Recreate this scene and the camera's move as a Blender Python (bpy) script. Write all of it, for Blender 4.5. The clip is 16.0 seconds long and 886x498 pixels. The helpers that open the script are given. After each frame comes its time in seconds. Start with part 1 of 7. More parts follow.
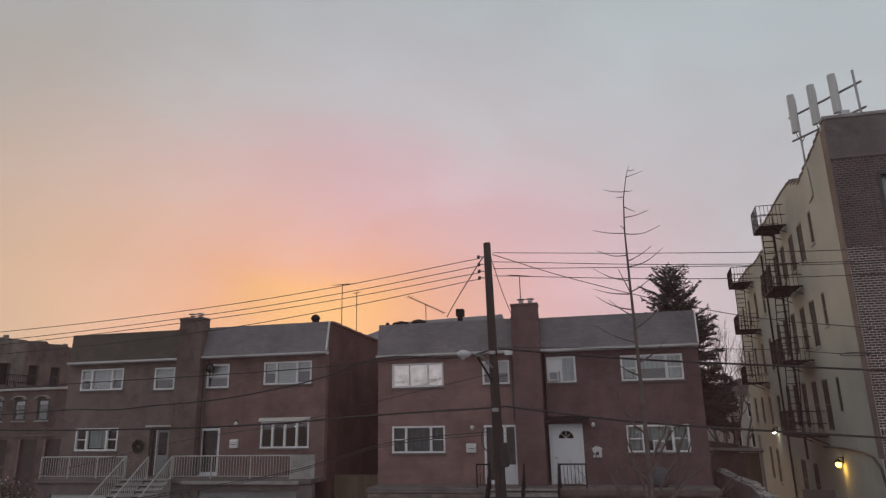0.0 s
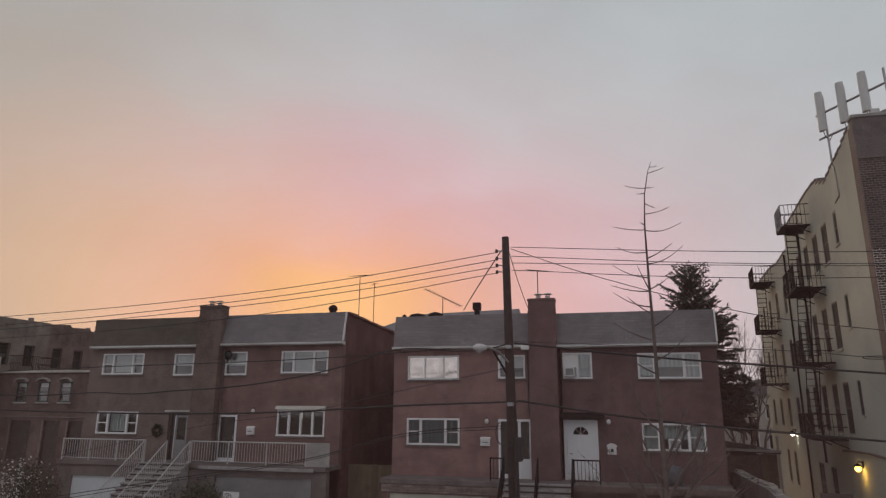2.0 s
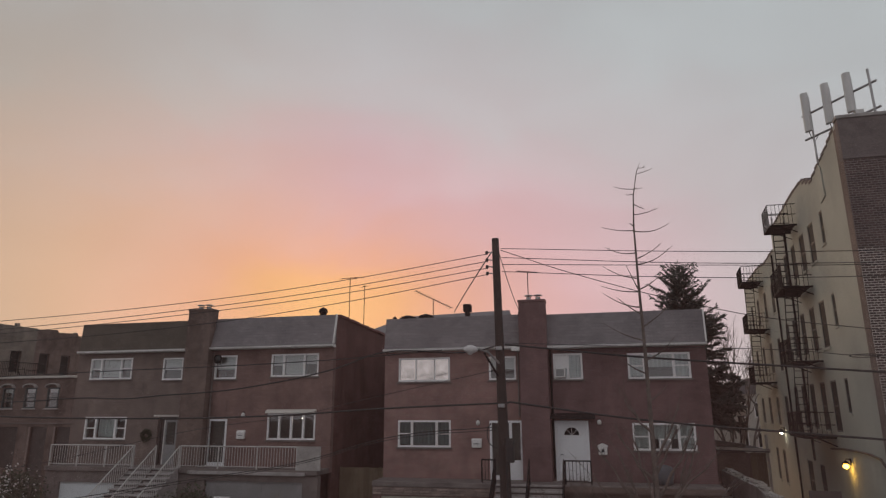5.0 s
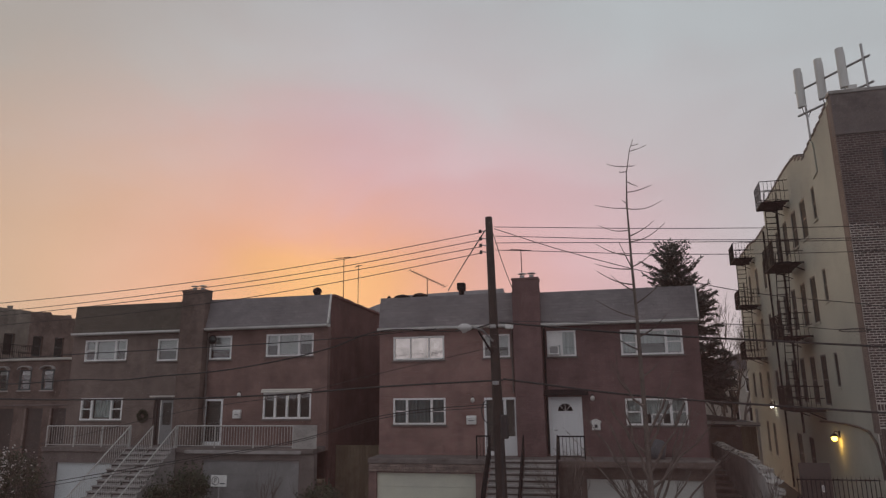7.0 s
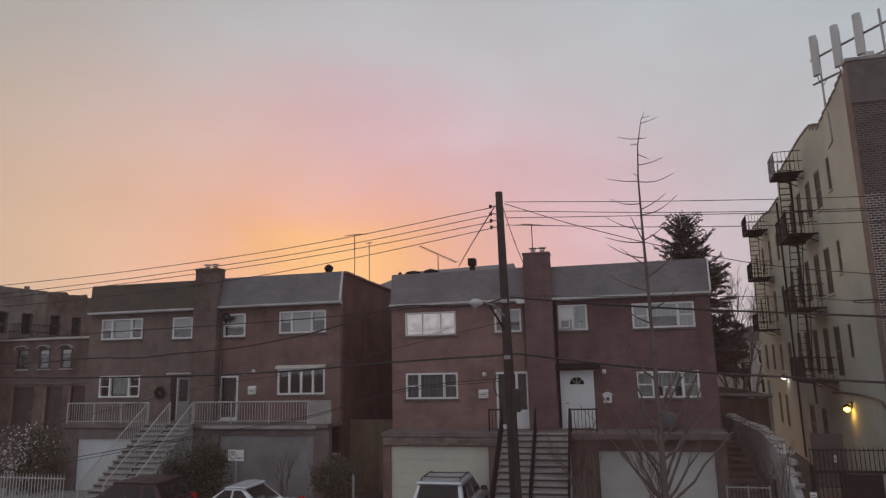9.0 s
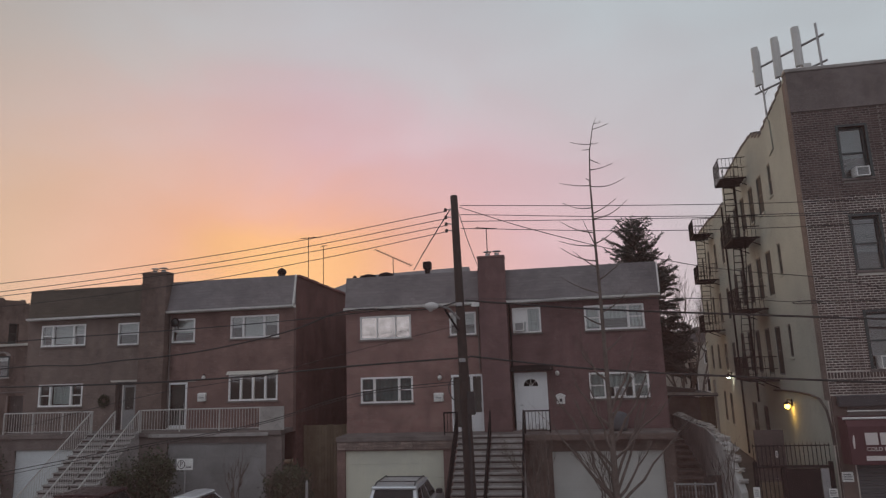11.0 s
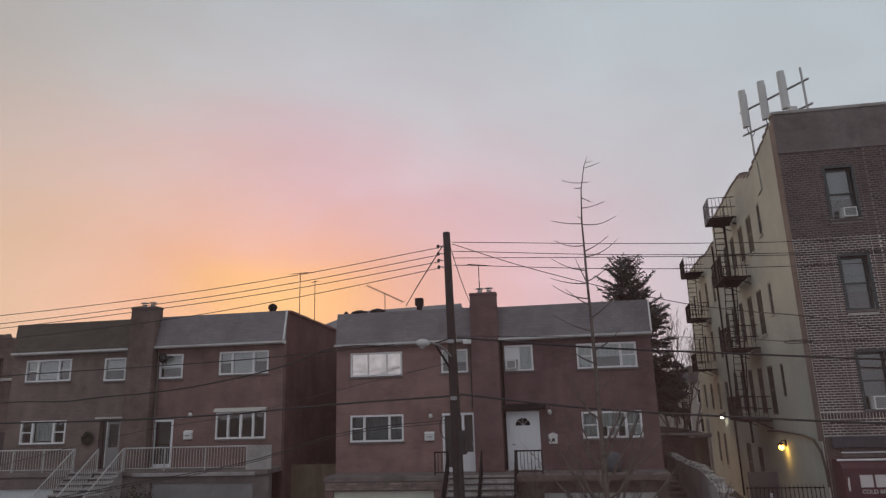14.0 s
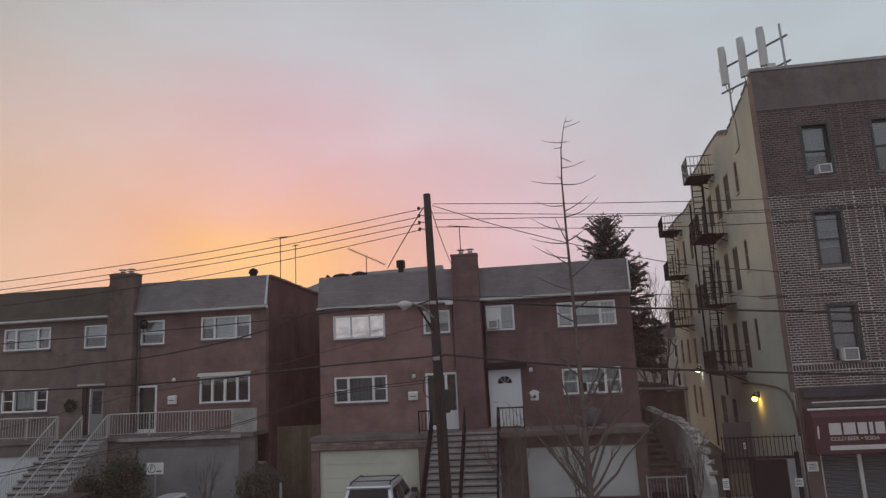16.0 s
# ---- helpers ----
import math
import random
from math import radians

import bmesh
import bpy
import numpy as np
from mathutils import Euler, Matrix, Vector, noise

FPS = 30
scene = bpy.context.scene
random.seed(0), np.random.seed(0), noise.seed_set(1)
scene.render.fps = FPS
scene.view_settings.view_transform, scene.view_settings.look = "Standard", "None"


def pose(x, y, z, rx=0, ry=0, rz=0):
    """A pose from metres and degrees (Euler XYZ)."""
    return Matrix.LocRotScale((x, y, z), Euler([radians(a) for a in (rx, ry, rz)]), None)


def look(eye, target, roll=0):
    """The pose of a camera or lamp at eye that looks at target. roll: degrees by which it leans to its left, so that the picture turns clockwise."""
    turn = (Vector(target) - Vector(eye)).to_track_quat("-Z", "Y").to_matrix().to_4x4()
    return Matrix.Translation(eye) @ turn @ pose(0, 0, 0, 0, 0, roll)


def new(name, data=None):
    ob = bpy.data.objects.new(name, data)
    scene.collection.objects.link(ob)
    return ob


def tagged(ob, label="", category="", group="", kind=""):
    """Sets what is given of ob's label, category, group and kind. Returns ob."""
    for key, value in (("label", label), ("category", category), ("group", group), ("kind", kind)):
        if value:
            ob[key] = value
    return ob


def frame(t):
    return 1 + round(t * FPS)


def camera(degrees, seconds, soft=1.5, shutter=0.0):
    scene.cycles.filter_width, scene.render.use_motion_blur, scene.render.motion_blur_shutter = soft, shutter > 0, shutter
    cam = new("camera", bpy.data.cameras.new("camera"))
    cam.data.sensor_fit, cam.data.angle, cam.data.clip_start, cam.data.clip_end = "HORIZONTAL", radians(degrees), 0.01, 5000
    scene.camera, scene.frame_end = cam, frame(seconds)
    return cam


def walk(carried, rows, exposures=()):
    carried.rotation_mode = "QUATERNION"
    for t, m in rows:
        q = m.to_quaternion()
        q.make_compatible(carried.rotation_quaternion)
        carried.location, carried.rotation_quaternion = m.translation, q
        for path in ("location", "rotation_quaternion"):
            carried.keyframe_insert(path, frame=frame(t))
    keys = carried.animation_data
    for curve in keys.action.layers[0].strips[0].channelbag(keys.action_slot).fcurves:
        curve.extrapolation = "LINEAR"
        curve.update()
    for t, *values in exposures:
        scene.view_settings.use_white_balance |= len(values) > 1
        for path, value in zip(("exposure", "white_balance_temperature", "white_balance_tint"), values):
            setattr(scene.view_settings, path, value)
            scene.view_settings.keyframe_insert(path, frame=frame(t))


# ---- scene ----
cam = camera(69.5, 16.0, soft=1.3)
EYE = (0.0, 0.0, 5.6)
# seconds, yaw, pitch, roll
ROWS = [
    (0.0, 12.88, 14.49, 1.17),
    (0.5, 13.01, 13.72, 0.98),
    (1.0, 13.75, 13.13, -0.48),
    (1.5, 13.86, 14.36, -0.67),
    (2.0, 14.17, 13.88, -0.35),
    (2.5, 14.04, 13.49, -0.59),
    (3.0, 14.52, 12.99, -0.63),
    (3.5, 14.75, 13.42, -0.17),
    (4.0, 14.46, 14.07, -0.01),
    (6.5, 12.18, 13.32, 0.30),
    (7.0, 12.94, 12.15, 0.79),
    (7.5, 13.45, 12.92, 0.14),
    (8.0, 13.44, 12.26, 0.12),
    (8.5, 13.26, 10.97, 1.01),
    (8.7, 14.01, 9.95, 1.33),
    (10.8, 11.32, 10.82, 1.54),
    (11.0, 10.04, 10.18, 2.02),
    (11.5, 8.51, 10.92, 2.95),
    (12.0, 9.06, 12.17, 2.53),
    (12.5, 9.03, 13.09, 2.32),
    (13.0, 9.03, 13.53, 1.84),
    (13.5, 9.67, 14.89, 1.05),
    (14.0, 9.27, 13.43, 1.70),
    (14.5, 7.34, 12.68, 2.24),
    (15.0, 7.20, 11.15, 2.71),
    (15.5, 7.92, 9.97, 2.97),
    (16.0, 7.76, 9.94, 2.87),
]
walk(cam, [(t, pose(*EYE, 90 + pitch, roll, yaw)) for t, yaw, pitch, roll in ROWS],
     exposures=[(0.0, -0.09, 6500, 11), (3.5, -0.14, 6800, 13), (7.0, -0.16, 6650, 12), (8.5, -0.10, 6500, 12), (11.0, -0.07, 6450, 11), (14.0, 0.0, 6350, 10), (16.0, 0.0, 6300, 9)])


# ---------------------------------------------------------------- light
def lin(r, g, b):
    """Linear colour from 0-255 display values."""
    f = lambda v: v / 12.92 if v <= 0.04045 else ((v + 0.055) / 1.055) ** 2.4
    return (f(r / 255), f(g / 255), f(b / 255), 1.0)


class Nodes:
    """A short way to write node trees."""

    def __init__(self, tree):
        self.tree = tree
        tree.nodes.clear()

    def add(self, kind, inputs=None, **props):
        n = self.tree.nodes.new("ShaderNode" + kind)
        for k, v in props.items():
            setattr(n, k, v)
        for k, v in (inputs or {}).items():
            if isinstance(v, bpy.types.NodeSocket):
                self.tree.links.new(v, n.inputs[k])
            else:
                n.inputs[k].default_value = v
        return n

    def math(self, op, a, b=0.0, clamp=False):
        return self.add("Math", {0: a, 1: b}, operation=op, use_clamp=clamp).outputs[0]

    def ramp(self, fac, stops, mode="LINEAR"):
        n = self.add("ValToRGB", {0: fac})
        el = n.color_ramp.elements
        n.color_ramp.interpolation = mode
        while len(el) < len(stops):
            el.new(0.5)
        for e, (p, c) in zip(el, stops):
            e.position, e.color = p, (c if len(c) == 4 else (*c, 1.0))
        return n.outputs[0]

    def mix(self, fac, a, b, blend="MIX"):
        n = self.add("Mix", {0: fac, 6: a, 7: b}, data_type="RGBA", blend_type=blend)
        return n.outputs[2]


SUN_DIR = Vector((-0.40, 0.905, 0.12)).normalized()
SUN_EL, SUN_AZ = math.asin(SUN_DIR.z), math.atan2(SUN_DIR.x, SUN_DIR.y)


def make_world():
    """Dusk: thin cloud lit from below the roofs in the west, grey-blue overhead and in the east."""
    w = bpy.data.worlds.new("dusk_sky")
    scene.world = w
    w.use_nodes = True
    n = Nodes(w.node_tree)
    co = n.add("TexCoord").outputs["Generated"]
    sep = n.add("SeparateXYZ", {0: co})
    side = n.add("VectorMath", {0: co, 1: (math.cos(SUN_AZ), -math.sin(SUN_AZ), 0)}, operation="DOT_PRODUCT").outputs["Value"]
    ahead = n.add("VectorMath", {0: co, 1: (math.sin(SUN_AZ), math.cos(SUN_AZ), 0)}, operation="DOT_PRODUCT").outputs["Value"]
    cloud = n.add("TexNoise", {"Vector": n.add("Mapping", {0: co, 3: (2.2, 2.2, 5.0)}).outputs[0], "Scale": 1.6, "Detail": 5.0, "Roughness": 0.5, "Distortion": 0.6}).outputs[0]
    wob = n.math("MULTIPLY", n.math("SUBTRACT", cloud, 0.5), 0.16)
    up = n.math("ADD", n.math("SUBTRACT", sep.outputs[2], 0.142), wob)
    # distance from the glow, wider to the sides than upwards
    flat = n.math("MULTIPLY", side, n.math("ADD", 0.50, 0.0))
    r = n.math("SQRT", n.math("ADD", n.math("MULTIPLY", flat, flat), n.math("MULTIPLY", up, up)))
    warm = n.ramp(r, [(0.0, lin(254, 194, 132)), (0.05, lin(251, 186, 133)), (0.09, lin(239, 177, 152)), (0.14, lin(229, 178, 171)), (0.195, lin(221, 182, 186)),
                      (0.25, lin(214, 188, 194)), (0.31, lin(200, 194, 198)), (0.42, lin(187, 194, 198)), (0.55, lin(178, 190, 194)), (1.0, lin(172, 184, 196))])
    tan = n.ramp(r, [(0.0, lin(254, 194, 128)), (0.087, lin(239, 185, 147)), (0.18, lin(226, 187, 153)), (0.255, lin(209, 184, 167)),
                     (0.35, lin(183, 175, 167)), (0.45, lin(170, 170, 168)), (0.80, lin(175, 183, 189)), (1.0, lin(172, 184, 196))])
    west = n.mix(n.math("MULTIPLY_ADD", side, -2.2), warm, tan)
    west.node.inputs[0].links[0].from_node.inputs[2].default_value = 0.1
    west.node.inputs[0].links[0].from_node.use_clamp = True
    east = n.ramp(sep.outputs[2], [(0.09, lin(186, 186, 194)), (0.38, lin(198, 199, 205)), (1.0, lin(182, 189, 198))])
    turn = n.math("MULTIPLY_ADD", ahead, 1.2, True)
    turn.node.inputs[2].default_value = 0.35
    sky = n.mix(turn, east, west)
    puff = n.math("MULTIPLY_ADD", cloud, 0.34)
    puff.node.inputs[2].default_value = 0.83
    sky = n.mix(1.0, sky, n.add("CombineColor", {0: puff, 1: puff, 2: puff}).outputs[0], "MULTIPLY")
    nishita = n.add("TexSky", sky_type="NISHITA", sun_disc=False, sun_elevation=max(SUN_EL, 0.02), sun_rotation=SUN_AZ)
    bg = n.add("Background", {0: sky, 1: 1.0})
    bg2 = n.add("Background", {0: nishita.outputs[0], 1: 0.004})
    n.add("OutputWorld", {0: n.add("AddShader", {0: bg.outputs[0], 1: bg2.outputs[0]}).outputs[0]})


make_world()
sun = new("sun", bpy.data.lights.new("sun", "SUN"))
sun.data.energy, sun.data.angle, sun.data.color = 0.5, radians(20), (1.0, 0.72, 0.45)
sun.matrix_world = look(SUN_DIR * 60, (0, 0, 0))


# ---------------------------------------------------------------- materials
def material(name, base, rough=0.8, metal=0.0, spec=0.5, vary=0.25, scale=3.0, grain=60.0, bump=0.15, dirt=None, emit=None, by_piece=0.0):
    """A plain surface with stains at one scale, grain at another, and fine relief."""
    m = bpy.data.materials.new(name)
    m.use_nodes = True
    n = Nodes(m.node_tree)
    co = n.add("TexCoord").outputs["Object"]
    big = n.add("TexNoise", {"Vector": co, "Scale": scale, "Detail": 6.0, "Roughness": 0.65}).outputs[0]
    fine = n.add("TexNoise", {"Vector": co, "Scale": grain, "Detail": 3.0}).outputs[0]
    base = (*base[:3], 1.0)
    dark = (*[c * (1 - vary) for c in base[:3]], 1.0)
    light = (*[min(1, c * (1 + vary)) for c in base[:3]], 1.0)
    col = n.ramp(big, [(0.3, dark), (0.5, base), (0.72, light)])
    if dirt:
        patch = n.ramp(n.add("TexNoise", {"Vector": co, "Scale": scale * 0.35, "Detail": 8.0, "Roughness": 0.7}).outputs[0], [(0.48, (0, 0, 0)), (0.66, (1, 1, 1))])
        col = n.mix(patch, col, (*dirt[:3], 1.0))
    shade = n.ramp(fine, [(0.3, (0.86, 0.86, 0.86)), (0.7, (1.1, 1.1, 1.1))])
    col = n.mix(1.0, col, shade, "MULTIPLY")
    if by_piece:
        rnd = n.add("ObjectInfo").outputs["Random"]
        isl = n.add("NewGeometry").outputs["Random Per Island"]
        s = n.math("FRACT", n.math("ADD", rnd, isl))
        k = n.ramp(s, [(0.0, (1 - by_piece,) * 3), (0.5, (1.0, 0.97, 0.95)), (1.0, (1 + by_piece,) * 3)])
        col = n.mix(1.0, col, k, "MULTIPLY")
    bmp = n.add("Bump", {"Strength": bump, "Distance": 0.01, "Height": fine})
    b = n.add("BsdfPrincipled", {"Base Color": col, "Roughness": rough, "Metallic": metal, "Specular IOR Level": spec, "Normal": bmp.outputs[0]})
    if emit:
        b.inputs["Emission Color"].default_value, b.inputs["Emission Strength"].default_value = (*emit[:3], 1.0), emit[3]
    n.add("OutputMaterial", {0: b.outputs[0]})
    return m


def brick_material(name, a, b, mortar, length=0.21, course=0.072, joint=0.006, stain=0.3):
    """Laid brick for walls too far off to tell the bricks apart."""
    m = bpy.data.materials.new(name)
    m.use_nodes = True
    n = Nodes(m.node_tree)
    g = n.add("TexCoord").outputs["Object"]
    s = n.add("SeparateXYZ", {0: g})
    along = n.math("ADD", s.outputs[0], s.outputs[1])
    v = n.add("CombineXYZ", {0: along, 1: s.outputs[2], 2: 0.0}).outputs[0]
    br = n.add("TexBrick", {"Vector": v, "Color1": (*a, 1), "Color2": (*b, 1), "Mortar": (*mortar, 1), "Scale": 1.0, "Mortar Size": joint, "Mortar Smooth": 0.3, "Brick Width": length, "Row Height": course})
    big = n.add("TexNoise", {"Vector": g, "Scale": 0.7, "Detail": 8.0, "Roughness": 0.7}).outputs[0]
    k = n.ramp(big, [(0.3, (1 - stain,) * 3), (0.7, (1 + stain,) * 3)])
    fine = n.add("TexNoise", {"Vector": g, "Scale": 25.0, "Detail": 4.0}).outputs[0]
    k2 = n.ramp(fine, [(0.3, (0.8, 0.8, 0.8)), (0.7, (1.2, 1.18, 1.15))])
    streak = n.add("TexNoise", {"Vector": n.add("Mapping", {0: g, 3: (3.0, 3.0, 0.25)}).outputs[0], "Scale": 1.0, "Detail": 5.0}).outputs[0]
    k3 = n.ramp(streak, [(0.35, (0.93, 0.93, 0.94)), (0.65, (1.04, 1.03, 1.02))])
    col = n.mix(1.0, n.mix(1.0, n.mix(1.0, br.outputs[0], k, "MULTIPLY"), k2, "MULTIPLY"), k3, "MULTIPLY")
    bmp = n.add("Bump", {"Strength": 0.5, "Distance": 0.008, "Height": n.math("SUBTRACT", 1.0, br.outputs[1])})
    p = n.add("BsdfPrincipled", {"Base Color": col, "Roughness": 0.9, "Specular IOR Level": 0.25, "Normal": bmp.outputs[0]})
    n.add("OutputMaterial", {0: p.outputs[0]})
    return m


def shingle_material(name, base):
    m = bpy.data.materials.new(name)
    m.use_nodes = True
    n = Nodes(m.node_tree)
    g = n.add("TexCoord").outputs["Object"]
    s = n.add("SeparateXYZ", {0: g})
    v = n.add("CombineXYZ", {0: s.outputs[0], 1: s.outputs[2], 2: 0.0}).outputs[0]
    c2 = tuple(c * 0.86 for c in base)
    br = n.add("TexBrick", {"Vector": v, "Color1": (*base, 1), "Color2": (*c2, 1), "Mortar": (*[c * 0.7 for c in base], 1), "Scale": 1.0, "Mortar Size": 0.006, "Brick Width": 0.3, "Row Height": 0.13})
    big = n.add("TexNoise", {"Vector": g, "Scale": 0.9, "Detail": 7.0, "Roughness": 0.7}).outputs[0]
    k = n.ramp(big, [(0.3, (0.75, 0.75, 0.76)), (0.7, (1.15, 1.14, 1.12))])
    col = n.mix(1.0, br.outputs[0], k, "MULTIPLY")
    grit = n.add("TexNoise", {"Vector": g, "Scale": 120.0}).outputs[0]
    bmp = n.add("Bump", {"Strength": 0.4, "Distance": 0.01, "Height": n.math("ADD", n.math("MULTIPLY", grit, 0.4), n.math("SUBTRACT", 1.0, br.outputs[1]))})
    p = n.add("BsdfPrincipled", {"Base Color": col, "Roughness": 0.85, "Specular IOR Level": 0.4, "Normal": bmp.outputs[0]})
    n.add("OutputMaterial", {0: p.outputs[0]})
    return m


def glass_material(name, tint=(0.9, 0.95, 0.95), rough=0.02):
    m = bpy.data.materials.new(name)
    m.use_nodes = True
    n = Nodes(m.node_tree)
    g = n.add("TexCoord").outputs["Object"]
    wave = n.add("TexNoise", {"Vector": g, "Scale": 2.2, "Detail": 1.0}).outputs[0]
    bmp = n.add("Bump", {"Strength": 0.06, "Distance": 0.02, "Height": wave})
    p = n.add("BsdfPrincipled", {"Base Color": (*tint, 1), "Roughness": rough, "Transmission Weight": 1.0, "IOR": 1.75, "Normal": bmp.outputs[0]})
    n.add("OutputMaterial", {0: p.outputs[0]})
    return m


def lamp_material(name, colour, strength):
    m = bpy.data.materials.new(name)
    m.use_nodes = True
    n = Nodes(m.node_tree)
    n.add("OutputMaterial", {0: n.add("Emission", {0: (*colour, 1), 1: strength}).outputs[0]})
    return m


BRICK_BROWN = brick_material("brown_brick", (0.187, 0.121, 0.110), (0.215, 0.138, 0.125), (0.24, 0.17, 0.155))
BRICK_RED = brick_material("red_brick", (0.172, 0.100, 0.101), (0.148, 0.088, 0.090), (0.185, 0.135, 0.132))
BRICK_TAN = brick_material("tan_brick", (0.255, 0.145, 0.135), (0.265, 0.17, 0.153), (0.28, 0.205, 0.19))
BRICK_DARK = brick_material("dark_brick", (0.195, 0.085, 0.082), (0.225, 0.097, 0.092), (0.2, 0.125, 0.12))
# Side walls: darker than the brick of the fronts.
BRICK_SIDE = brick_material("dark_side_brick", (0.125, 0.060, 0.056), (0.15, 0.072, 0.066), (0.14, 0.09, 0.085), stain=0.4)
BRICK_FAR = brick_material("old_brick", (0.185, 0.162, 0.14), (0.21, 0.182, 0.158), (0.23, 0.21, 0.19), stain=0.45)
BRICK_GREY = brick_material("grey_brown_brick", (0.17, 0.137, 0.123), (0.195, 0.156, 0.140), (0.23, 0.185, 0.168))
# Besides old brick, darkens the red house's garage storey as deck shade.
BRICK_OLD = brick_material("sooty_shaded_brick", (0.138, 0.104, 0.092), (0.162, 0.118, 0.104), (0.17, 0.14, 0.125), stain=0.5)
FACE_BRICK = material("face_brick", (0.105, 0.074, 0.068), 0.85, vary=0.3, scale=1.2, grain=40, bump=0.4, by_piece=0.35)
CAP_BRICK = brick_material("parapet_brick", (0.175, 0.155, 0.152), (0.19, 0.165, 0.16), (0.19, 0.17, 0.165))
MORTAR = material("lime_mortar", (0.70, 0.67, 0.62), 0.95, vary=0.15, scale=2.0, dirt=(0.42, 0.38, 0.35))
# Darker mortar imitates haze and reflections that hide the top storey's joints.
MORTAR_DULL = material("haze_dulled_mortar", (0.30, 0.275, 0.262), 0.95, vary=0.2, scale=1.2, dirt=(0.21, 0.19, 0.182))
STUCCO = material("cream_stucco", (0.435, 0.442, 0.378), 0.92, vary=0.13, scale=0.5, grain=30, bump=0.3, dirt=(0.335, 0.340, 0.298))
RENDER = material("pale_render", (0.62, 0.61, 0.59), 0.9, vary=0.2, scale=0.8, dirt=(0.27, 0.26, 0.245))
PALE_STUCCO = material("pale_stucco", (0.55, 0.52, 0.47), 0.92, vary=0.12, scale=0.8, dirt=(0.4, 0.38, 0.35))
SHINGLE_GREY = shingle_material("grey_shingle", (0.225, 0.208, 0.214))
SHINGLE_BROWN = shingle_material("brown_shingle", (0.10, 0.085, 0.068))
TAR = material("tar_roof", (0.06, 0.06, 0.065), 0.9, vary=0.35, scale=0.8)
WHITE = material("white_paint", (0.74, 0.73, 0.71), 0.5, vary=0.08, scale=1.5, dirt=(0.55, 0.53, 0.5))
VINYL = material("white_vinyl", (0.80, 0.79, 0.78), 0.4, vary=0.05, scale=2.0)
GARAGE_CREAM = material("cream_garage_paint", (0.66, 0.65, 0.535), 0.55, vary=0.07, scale=0.9, dirt=(0.52, 0.52, 0.45))
GARAGE_OFF = material("off_white_garage_paint", (0.60, 0.60, 0.57), 0.55, vary=0.07, scale=0.9, dirt=(0.48, 0.48, 0.45))
GARAGE_WHITE = material("white_garage_paint", (0.62, 0.66, 0.67), 0.55, vary=0.07, scale=0.9, dirt=(0.5, 0.53, 0.54))
GARAGE_GREY = material("grey_garage_paint", (0.26, 0.26, 0.26), 0.6, vary=0.12, scale=0.9, dirt=(0.18, 0.18, 0.18))
CONCRETE = material("concrete", (0.40, 0.38, 0.36), 0.9, vary=0.2, scale=1.5, grain=45, bump=0.3, dirt=(0.25, 0.235, 0.22))
STEP_STONE = material("step_concrete", (0.34, 0.32, 0.31), 0.9, vary=0.2, scale=2.5, grain=45, bump=0.3, dirt=(0.22, 0.21, 0.2))
STONE = material("rough_stone", (0.23, 0.18, 0.16), 0.9, vary=0.35, scale=3.0, grain=20, bump=0.5, by_piece=0.25)
ASPHALT = material("asphalt", (0.05, 0.05, 0.052), 0.9, vary=0.2, scale=0.7, grain=90, bump=0.4)
PAVING = material("pavement", (0.30, 0.29, 0.28), 0.9, vary=0.15, scale=0.8, grain=60, bump=0.2, dirt=(0.2, 0.19, 0.18))
EARTH = material("earth", (0.09, 0.08, 0.065), 0.95, vary=0.4, scale=0.3)
POLE_WOOD = material("creosoted_wood", (0.034, 0.026, 0.023), 0.9, vary=0.4, scale=2.0, grain=50, bump=0.5)
FENCE_WOOD = material("fence_wood", (0.155, 0.122, 0.08), 0.9, vary=0.3, scale=2.0, grain=30, by_piece=0.2)
BARK = material("bark", (0.13, 0.104, 0.09), 0.9, vary=0.35, scale=4.0, grain=40, bump=0.5)
NEEDLE = material("spruce_needles", (0.08, 0.088, 0.078), 0.8, vary=0.4, scale=1.5, by_piece=0.35)
HEDGE = material("hedge_leaves", (0.045, 0.055, 0.03), 0.8, vary=0.4, scale=2.0, by_piece=0.4)
RUBBER = material("black_cable", (0.018, 0.018, 0.018), 0.6, vary=0.1)
IRON = material("black_iron", (0.012, 0.012, 0.013), 0.8, spec=0.12, vary=0.3, scale=4.0)
RAIL_WHITE = material("white_rail_paint", (0.47, 0.46, 0.44), 0.5, vary=0.1, scale=3.0)
GALV = material("galvanised_steel", (0.38, 0.38, 0.38), 0.45, metal=0.8, vary=0.15, scale=3.0)
ANTENNA_GREY = material("antenna_shell", (0.62, 0.62, 0.60), 0.5, vary=0.06, scale=1.0)
LAMP_SHELL = material("lamp_shell", (0.58, 0.56, 0.55), 0.5, vary=0.08, scale=3.0)
BLIND = material("window_blind", (0.62, 0.62, 0.60), 0.8, vary=0.08, scale=1.2)
CURTAIN = material("curtain", (0.52, 0.545, 0.53), 0.9, vary=0.12, scale=1.5)
TEAL_BLIND = material("dark_blind", (0.16, 0.19, 0.195), 0.8, vary=0.12, scale=1.2)
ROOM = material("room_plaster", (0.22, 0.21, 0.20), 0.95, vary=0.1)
DOOR_WHITE = material("white_door_paint", (0.78, 0.79, 0.80), 0.4, vary=0.05, scale=1.2)
DOOR_DARK = material("dark_door_paint", (0.06, 0.045, 0.04), 0.5, vary=0.2)
GREEN_FRAME = material("dark_green_frame", (0.045, 0.06, 0.06), 0.5, vary=0.2)
